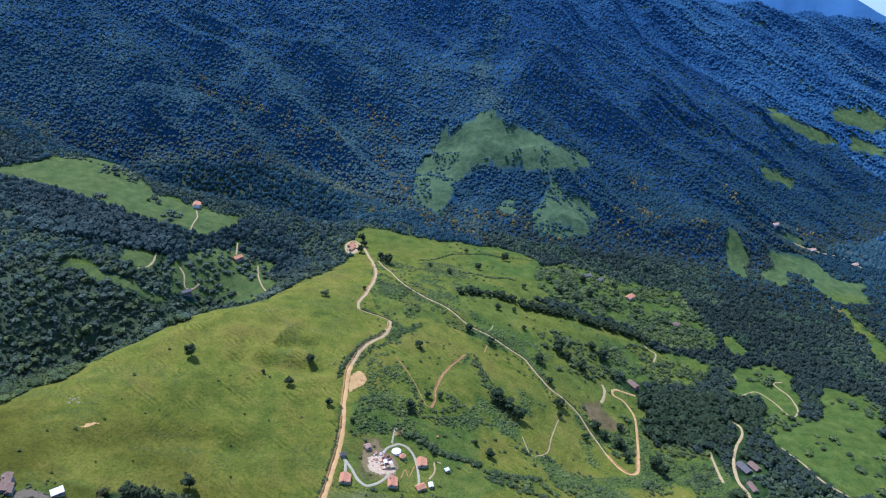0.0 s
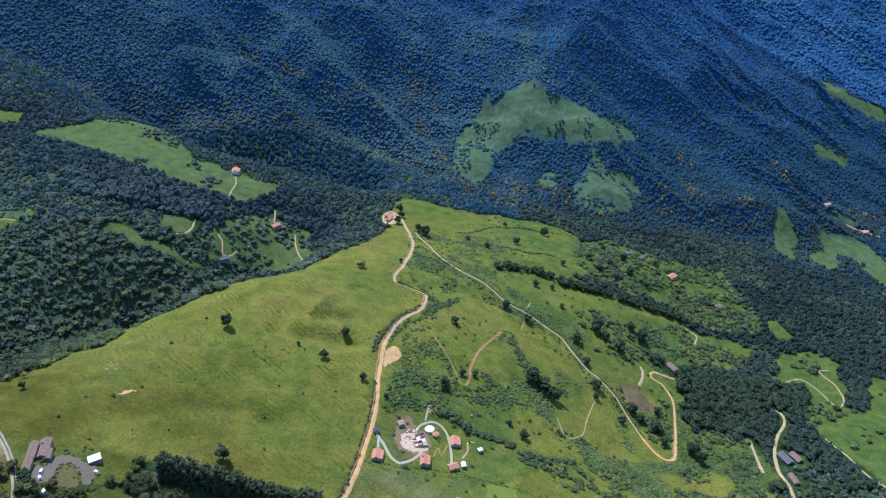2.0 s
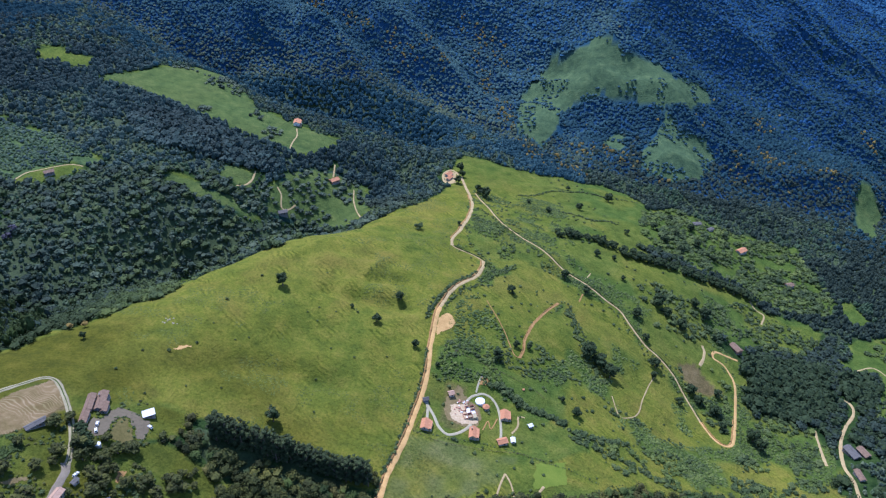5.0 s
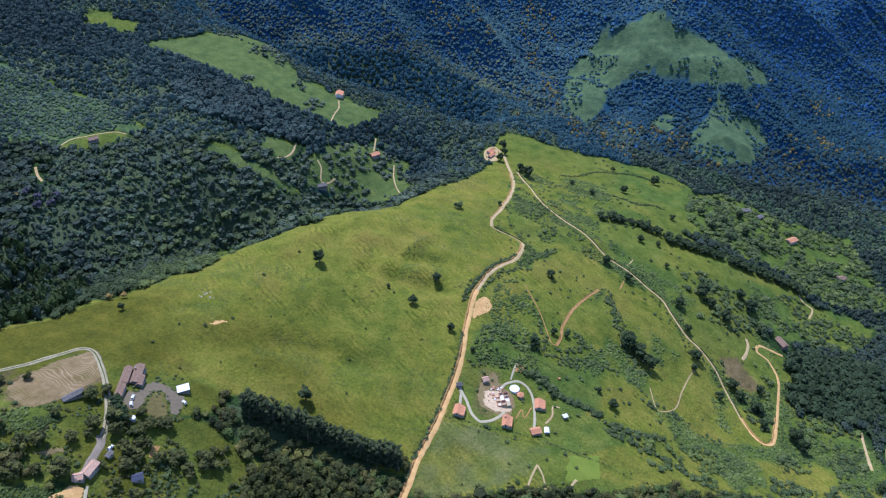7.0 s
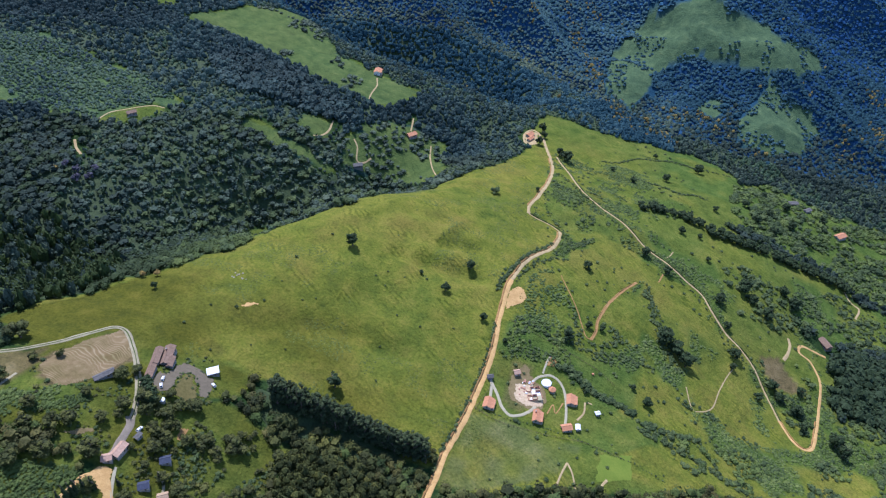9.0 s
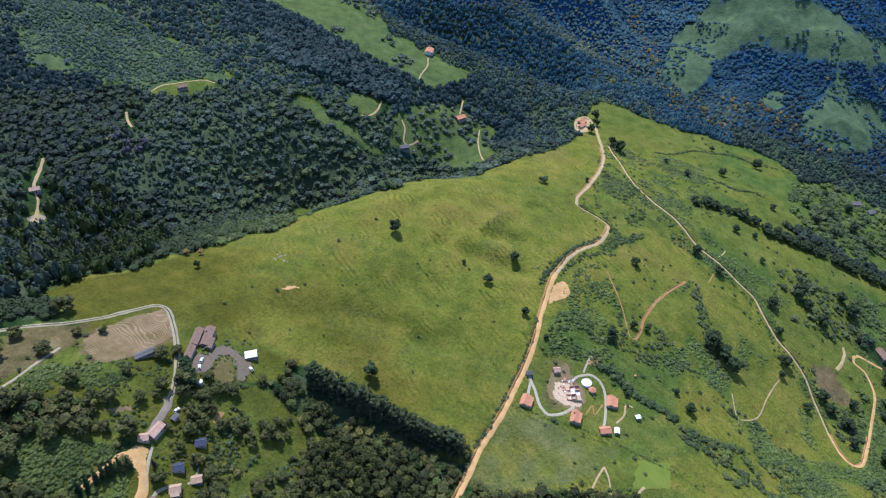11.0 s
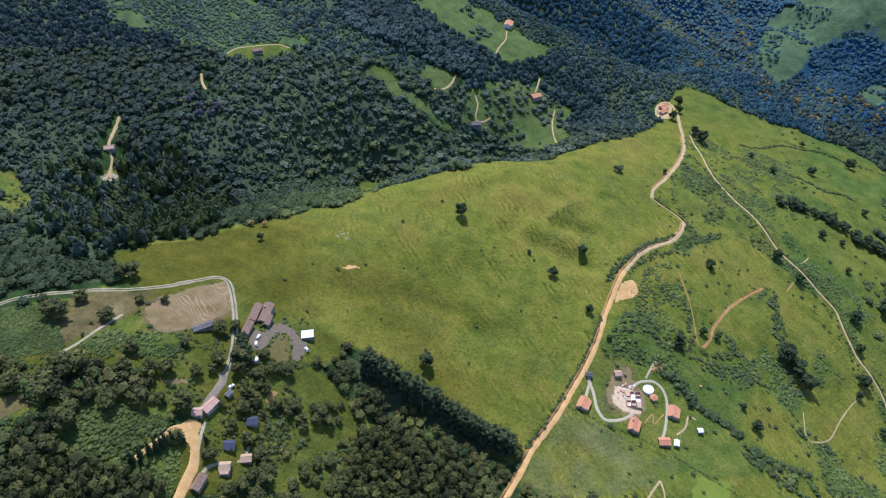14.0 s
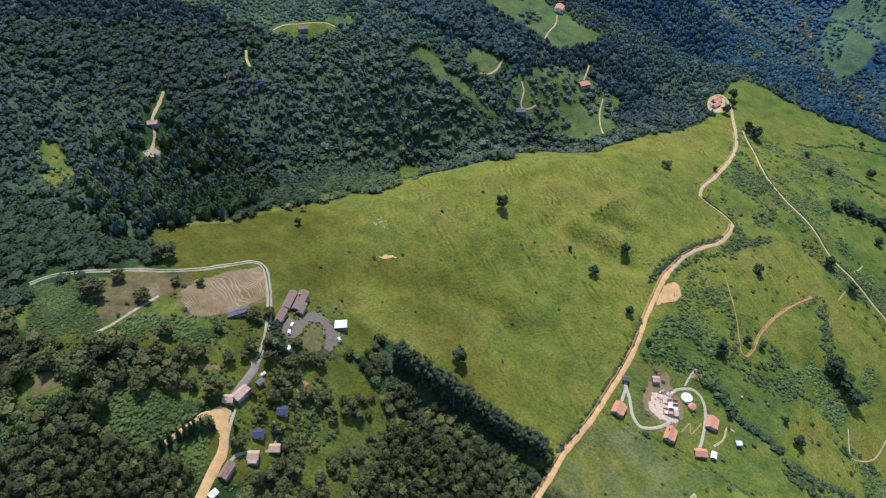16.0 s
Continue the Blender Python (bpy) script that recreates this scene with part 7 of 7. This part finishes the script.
def building(row, roof_mat, wall_mat, label, name="house", category="house", group="", porch=False, hip=0.0, windows=True, open_sides=False, chimney=False):
    """A gabled building with plinth, walls, two roof slopes, ridge, door and windows."""
    _, x, y, heading, length, width, wall, rise = row
    zs = [surface(x + math.cos(radians(heading + a)) * length * 0.5, y + math.sin(radians(heading + a)) * length * 0.5) for a in (0, 90, 180, 270)]
    top = sum(zs) / 4 + 0.35
    drop = top - min(zs) + 1.0
    root = tagged(new(name), label, category, group)
    root.matrix_basis = pose(x, y, top, 0, 0, heading)
    hl, hw, over = length / 2, width / 2, 0.7
    part("plinth", block(0, 0, -drop, length + 0.2, width + 0.2, drop + 0.05), FOUNDATION, root)
    if open_sides:
        for px in (-hl + 0.2, hl - 0.2):
            for py in (-hw + 0.2, hw - 0.2):
                part("post", block(px, py, 0, 0.22, 0.22, wall), TIMBER, root)
    else:
        part("wall", prism([(-hw, 0), (hw, 0), (hw, wall), (0, wall + rise), (-hw, wall)], hl), wall_mat, root)
    slope = rise / hw
    for side in (-1, 1):
        e = side * (hw + over)
        ez = wall - over * slope
        part("roof", prism([(0, wall + rise + 0.04), (e, ez + 0.04), (e, ez + 0.20), (0, wall + rise + 0.20)], hl + over), roof_mat, root)
    part("ridge", prism([(-0.22, wall + rise + 0.12), (0.22, wall + rise + 0.12), (0.10, wall + rise + 0.30), (-0.10, wall + rise + 0.30)], hl + over - 0.02), roof_mat, root)
    if windows and not open_sides:
        door = part("door", block(0.15 * length, -hw - 0.02, 0.05, 1.0, 0.10, 2.05, 0.02), TIMBER, root)
        part("handle", block(0.15 * length + 0.38, -hw - 0.09, 1.0, 0.05, 0.06, 0.14), FRAME_PAINT, door)
        n = max(1, int(length / 3.6))
        for k in range(n):
            wx = (k + 0.5) / n * (length - 1.6) - (length - 1.6) / 2
            if abs(wx - 0.15 * length) > 1.2:
                window(root, wx, -hw - 0.02, 1.0, 0)
            window(root, wx, hw + 0.02, 1.0, 180)
        for side, turn in ((-1, -90), (1, 90)):
            window(root, side * (hl + 0.02), 0, 1.0, turn)
    if porch:
        part("porch_floor", block(0, -hw - 1.15, -drop + 0.02, length * 0.95, 2.1, drop), CONCRETE, root)
        part("porch_roof", prism([(-hw - 2.3, wall - 0.75), (-hw - 0.1, wall - 0.12), (-hw - 0.1, wall), (-hw - 2.3, wall - 0.63)], hl), roof_mat, root)
        for k in range(4):
            part("post", block(-hl + 0.3 + k * (length - 0.6) / 3, -hw - 2.1, 0, 0.16, 0.16, wall - 0.7), FRAME_PAINT, root)
    if chimney:
        st = part("chimney", block(hl * 0.4, hw * 0.4, wall, 0.7, 0.7, rise + 1.1), BRICK, root)
        part("chimney_cap", block(hl * 0.4, hw * 0.4, wall + rise + 1.1, 0.95, 0.95, 0.12), FOUNDATION, st)
    return root


LOOKS = {
    "lodge": dict(roof_mat=TILE, wall_mat=PLASTER, label="small house with a terracotta tile roof by the driveway", porch=True),
    "terrace_house": dict(roof_mat=TILE, wall_mat=PLASTER, label="terracotta-roofed house with a white terrace below the building site", porch=True, chimney=True),
    "east_house": dict(roof_mat=TILE, wall_mat=PLASTER, label="square house with a terracotta roof beside the drive", porch=True),
    "south_house": dict(roof_mat=TILE, wall_mat=PLASTER, label="low terracotta-roofed house at the end of the drive"),
    "white_shed": dict(roof_mat=WHITE_SHEET, wall_mat=PLASTER, label="small white shed with a sheet roof", name="shed", category="shed"),
    "hut": dict(roof_mat=PINK_TILE, wall_mat=PLASTER, label="small hut with a faded pink tile roof", name="hut", category="hut"),
    "gatehouse": dict(roof_mat=GREY_SHEET, wall_mat=GREY_WALL, label="dark-roofed entrance gate on timber posts", name="gatehouse", category="gate", open_sides=True),
    "pole_shed": dict(roof_mat=WHITE_SHEET, wall_mat=GREY_WALL, label="open white-roofed shelter on posts", name="shelter", category="shed", open_sides=True),
    "farmhouse": dict(roof_mat=BROWN_TILE, wall_mat=GREY_WALL, label="old farmhouse with a weathered brown tile roof", name="farmhouse", chimney=True),
    "farm_wing": dict(roof_mat=BROWN_TILE, wall_mat=GREY_WALL, label="lower farmhouse wing with weathered brown tiles", name="farmhouse"),
    "farm_annex": dict(roof_mat=BROWN_TILE, wall_mat=GREY_WALL, label="low annex with weathered brown tiles", name="farmhouse"),
    "farm_court": dict(roof_mat=BROWN_TILE, wall_mat=GREY_WALL, label="front wing of the farmhouse with weathered brown tiles", name="farmhouse"),
    "white_barn": dict(roof_mat=WHITE_SHEET, wall_mat=GREY_WALL, label="barn with a bright white sheet roof", name="barn", category="barn"),
    "long_barn": dict(roof_mat=GREY_SHEET, wall_mat=GREY_WALL, label="long narrow shed with a grey-blue sheet roof", name="shed", category="shed"),
    "street_house": dict(roof_mat=PINK_TILE, wall_mat=PLASTER, label="village house with a faded pink tile roof", porch=False),
    "street_lodge": dict(roof_mat=PINK_TILE, wall_mat=PLASTER, label="small pink-roofed house at the end of the village street"),
    "street_shed": dict(roof_mat=GREY_SHEET, wall_mat=PLASTER, label="small grey-roofed shed on the village street"),
    "blue_house": dict(roof_mat=BLUE_TILE, wall_mat=PLASTER, label="cabin with a dark blue roof among bushes", name="cabin"),
    "blue_cabin": dict(roof_mat=BLUE_TILE, wall_mat=PLASTER, label="cabin with a dark blue roof beside a path", name="cabin"),
    "tan_cabin": dict(roof_mat=TAN_TILE, wall_mat=PLASTER, label="cabin with a pale tan tile roof", name="cabin"),
    "tan_house": dict(roof_mat=TAN_TILE, wall_mat=PLASTER, label="cabin with a pale tan roof and white porch", name="cabin", porch=True),
    "brown_house": dict(roof_mat=BROWN_TILE, wall_mat=GREY_WALL, label="long house with a weathered brown roof by the ochre road"),
    "far_house": dict(roof_mat=TILE, wall_mat=FRAME_PAINT, label="white house with a terracotta roof on a far pasture", porch=True),
    "tip_house": dict(roof_mat=TILE, wall_mat=PLASTER, label="hilltop house with a terracotta tile roof", porch=True),
    "tip_annex": dict(roof_mat=TILE, wall_mat=PLASTER, label="low hilltop annex with terracotta tiles"),
    "red_house": dict(roof_mat=TILE, wall_mat=BRICK, label="red-roofed brick house among trees"),
    "grey_house": dict(roof_mat=GREY_SHEET, wall_mat=GREY_WALL, label="grey-roofed house at the end of a lane"),
    "hamlet_house": dict(roof_mat=TILE, wall_mat=PLASTER, label="red-roofed house in a wooded hamlet"),
    "west_house": dict(roof_mat=BROWN_TILE, wall_mat=GREY_WALL, label="small brown-roofed house in a forest clearing"),
    "crimson_house": dict(roof_mat=BROWN_TILE, wall_mat=BRICK, label="long house with a dark reddish roof by the wood"),
    "wood_house": dict(roof_mat=GREY_SHEET, wall_mat=GREY_WALL, label="long shed with a grey sheet roof under trees", name="shed", category="shed"),
    "wood_shed": dict(roof_mat=BROWN_TILE, wall_mat=GREY_WALL, label="brown-roofed house under trees"),
    "lane_house": dict(roof_mat=BROWN_TILE, wall_mat=PLASTER, label="small brown-roofed house beside the lane"),
    "forest_house": dict(roof_mat=PINK_TILE, wall_mat=PLASTER, label="small pink-roofed house deep in the forest"),
}
LOOKS["white_hut"] = dict(roof_mat=WHITE_SHEET, wall_mat=PLASTER, label="small white-roofed hut beside the ochre road", name="hut", category="hut")
LOOKS["mountain_house"] = dict(roof_mat=PINK_TILE, wall_mat=FRAME_PAINT, label="white house with a pink roof beside the mountain lane")
LOOKS["hamlet_shed"] = dict(roof_mat=GREY_SHEET, wall_mat=PLASTER, label="pale sheet-roofed shed among hamlet trees", name="shed", category="shed")
LOOKS["hamlet_cottage"] = dict(roof_mat=BROWN_TILE, wall_mat=PLASTER, label="cottage with a brown roof among hamlet scrub", name="cottage")
for row in HOUSES:
    building(row, **LOOKS[row[0]])


def standing(x, y, heading=0.0, up=0.0):
    return pose(x, y, surface(x, y) + up, 0, 0, heading)


def cone(r0, r1, z0, z1, sides):
    bm = bmesh.new()
    bmesh.ops.create_cone(bm, cap_ends=True, segments=sides, radius1=r0, radius2=r1, depth=z1 - z0, matrix=Matrix.Translation((0, 0, (z0 + z1) / 2)))
    return bm


# the round tank below the farmyard
tank = tagged(new("water_tank"), "white round water tank with a low cone lid below the farmyard", "tank")
tank.matrix_basis = standing(-252.5, 296.6, 0, 0.1)
part("wall", cone(1.7, 1.7, -0.8, 2.0, 16), PLASTER, tank)
part("lid", cone(1.85, 0.3, 2.0, 2.5, 16), WHITE_SHEET, tank, "white sheet lid")

# the open garden pavilion with its pointed eight-sided roof
pavilion = tagged(new("pavilion"), "open eight-sided garden pavilion with a terracotta tile roof", "pavilion")
pavilion.matrix_basis = standing(-32.7, 440.1, 10, 0.3)


part("floor", cone(2.6, 2.6, -1.2, 0.1, 8), CONCRETE, pavilion)
for k in range(8):
    a = math.pi / 4 * k
    part("post", block(2.3 * math.cos(a), 2.3 * math.sin(a), 0.1, 0.16, 0.16, 2.2), TIMBER, pavilion)
part("roof", cone(3.0, 0.25, 2.25, 3.7, 8), TILE, pavilion)
part("finial", cone(0.22, 0.05, 3.68, 4.1, 8), TIMBER, pavilion)

# the unfinished house: a slab with raw walls and white floors
site = tagged(new("unfinished_house"), "roofless brick house under construction on bare earth", "house")
site.matrix_basis = standing(-45.1, 430.2, 22, 0.45)
part("slab", block(0, 0, -1.6, 11.0, 12.0, 1.7), CONCRETE, site)
for k, wx in enumerate((-5.3, -1.9, 1.6, 5.3)):
    for wy, sy in ((-3.9, 4.0), (0.4, 3.2), (4.2, 3.2)):
        if (k + int(wy)) % 5 != 1:
            part("wall", block(wx, wy, 0.1, 0.22, sy, 1.0 + 0.5 * ((k * 3 + int(wy * 2)) % 3)), BRICK, site)
for wy in (-5.8, -1.6, 2.2, 5.8):
    for wx, sx in ((-3.6, 2.9), (-0.15, 2.9), (3.45, 3.2)):
        if (int(wx) + int(wy)) % 4 != 2:
            part("wall", block(wx, wy, 0.1, sx, 0.22, 1.0 + 0.5 * ((int(wx * 2) + int(wy)) % 3)), BRICK, site)
for wx, wy in ((-3.6, -3.7), (3.4, 0.3), (-0.1, 4.0), (-3.6, 4.0), (0.0, 0.3)):
    part("floor", block(wx, wy, 0.1, 2.9, 3.3, 0.08), WHITE_SHEET, site)

# the round white basin on the lawn
basin = tagged(new("round_basin"), "round white concrete basin on the lawn", "basin")
basin.matrix_basis = standing(-38.0, 444.6, 0, 1.15)
for name, r0, r1, z0, z1, mat in (("rim", 3.5, 3.9, -3.0, 0.35, WHITE_SHEET), ("cover", 0.0, 3.55, -2.6, 0.22, WHITE_SHEET)):
    bm = bmesh.new()
    bmesh.ops.create_cone(bm, cap_ends=True, segments=40, radius1=r1, radius2=r1, depth=z1 - z0, matrix=Matrix.Translation((0, 0, (z0 + z1) / 2)))
    if r0:
        top_face = max(bm.faces, key=lambda f: f.calc_center_median().z)
        bmesh.ops.inset_region(bm, faces=[top_face], thickness=r1 - r0, depth=0)
        bmesh.ops.translate(bm, verts=top_face.verts, vec=(0, 0, -0.25))
    part(name, bm, mat, basin)


# fences of timber posts and wire round the farm
def fence(points, step=3.0):
    line = resampled(points, step)
    root = tagged(new("wire_fence"), "dark timber post and wire fence along the farm boundary", "fence", "farm fences")
    x0, y0 = line[0]
    z0 = surface(x0, y0)
    root.matrix_basis = pose(float(x0), float(y0), z0)
    z = ground(line[:, 0], line[:, 1]) - z0
    post = None
    for (x, y), h in zip(line - line[0], z):
        if post is None:
            post = part("post", block(0, 0, -0.3, 0.16, 0.16, 1.75, 0.02), TIMBER, root)
            me = post.data
        else:
            post = new("post", me)
            post.parent = root
        post.matrix_basis = Matrix.Translation((float(x), float(y), float(h)))
    for up in (0.45, 0.85, 1.25):
        bm = bmesh.new()
        for (a, za), (b, zb) in zip(zip(line - line[0], z), zip(line[1:] - line[0], z[1:])):
            if np.hypot(*(b - a)) < 0.2:
                continue
            n = np.array((-(b - a)[1], (b - a)[0])) / np.hypot(*(b - a)) * 0.025
            bottom = [bm.verts.new((*(q + n * s), h + up + u)) for q, h in ((a, za), (b, zb)) for s in (-1, 1) for u in (0, 0.05)]
            for k in ((0, 4, 5, 1), (2, 3, 7, 6), (1, 5, 7, 3), (0, 2, 6, 4)):
                bm.faces.new([bottom[i] for i in k])
        part("wire", bm, TIMBER, root)


for points in (FENCE_SOUTH, FENCE_NORTH, FENCE_WEST):
    fence(points)

# parked cars
CAR_WHITE = material("white_car_paint", (0.72, 0.72, 0.70), 0.35, 0.0, 0.5)[0]
TYRE = material("black_rubber", (0.02, 0.02, 0.02), 0.8)[0]
LAMP_GLASS = material("headlight_glass", (0.6, 0.6, 0.58), 0.15, 0.0, 0.6)[0]


def car(x, y, heading, label):
    root = tagged(new("car"), label, "car", "parked cars")
    root.matrix_basis = standing(x, y, heading, 0.28)
    part("body", prism([(-2.05, 0.28), (2.05, 0.28), (2.1, 0.62), (1.95, 0.82), (0.95, 0.92), (-1.95, 0.95), (-2.1, 0.6)], 0.84), CAR_WHITE, root)
    part("roof", prism([(1.0, 0.92), (0.35, 1.42), (-1.25, 1.45), (-1.85, 0.95)], 0.72), CAR_WHITE, root)
    for name, outline in (("windscreen", [(0.98, 0.97), (0.42, 1.39), (0.46, 1.41), (1.03, 0.98)]), ("rear_window", [(-1.86, 1.0), (-1.34, 1.40), (-1.31, 1.44), (-1.90, 1.02)])):
        part(name, prism(outline, 0.64), GLASS, root)
    for side in (-1, 1):
        part("side_window", block(side * 0.725, -0.45, 1.02, 0.02, 1.7, 0.32), GLASS, root)
        part("headlight", block(side * 0.6, 2.06, 0.55, 0.3, 0.08, 0.16, 0.02), LAMP_GLASS, root)
        for wy in (-1.3, 1.3):
            bm = bmesh.new()
            bmesh.ops.create_cone(bm, cap_ends=True, segments=16, radius1=0.33, radius2=0.33, depth=0.22, matrix=Matrix.Translation((side * 0.8, wy, 0.33)) @ Matrix.Rotation(radians(90), 4, "Y"))
            wheel = part("wheel", bm, TYRE, root)
            bm = bmesh.new()
            bmesh.ops.create_cone(bm, cap_ends=True, segments=12, radius1=0.19, radius2=0.17, depth=0.04, matrix=Matrix.Translation((side * 0.92, wy, 0.33)) @ Matrix.Rotation(radians(90), 4, "Y"))
            part("rim", bm, FRAME_PAINT, wheel)


for x, y, heading, label in ((-252.9, 274.4, -12, "white car parked on the village street"),
                             (-261.5, 311.5, 20, "white car parked in the gravel farmyard"), (-259.0, 306.0, 35, "white car parked in the gravel farmyard"),
                             (-237.5, 325.5, 60, "white car parked beside the barn")):
    car(x, y, heading, label)

# heaps of material on the building site
rng = np.random.default_rng(171)
for k in range(26):
    x, y = -47.5 + rng.uniform(-9, 5), 431.0 + rng.uniform(-9, 11)
    if abs(x + 45.1) < 5.5 and abs(y - 430.2) < 6:
        continue
    pale_heap = k % 3 == 0
    heap = tagged(new("material_pile"), "stack of pale boards on the building site" if pale_heap else "stack of red bricks on the building site", "building material", "building materials")
    heap.matrix_basis = standing(x, y, rng.uniform(0, 180), 0.15)
    w = rng.uniform(0.9, 1.8)
    for layer in range(3):
        part("board" if pale_heap else "brick_layer", block(rng.uniform(-0.06, 0.06), 0, 0.26 * layer - 0.1, w, w * 0.7, 0.25, 0.03), WHITE_SHEET if pale_heap else BRICK, heap)

# a small red box on the field
box = tagged(new("red_box"), "small red box standing on the field", "box")
box.matrix_basis = standing(-4.8, 470.5, 20, 0.05)
part("body", block(0, 0, -0.1, 1.5, 1.3, 1.1, 0.03), TILE, box)
part("lid", block(0, 0, 1.0, 1.7, 1.5, 0.12, 0.02), TILE, box)
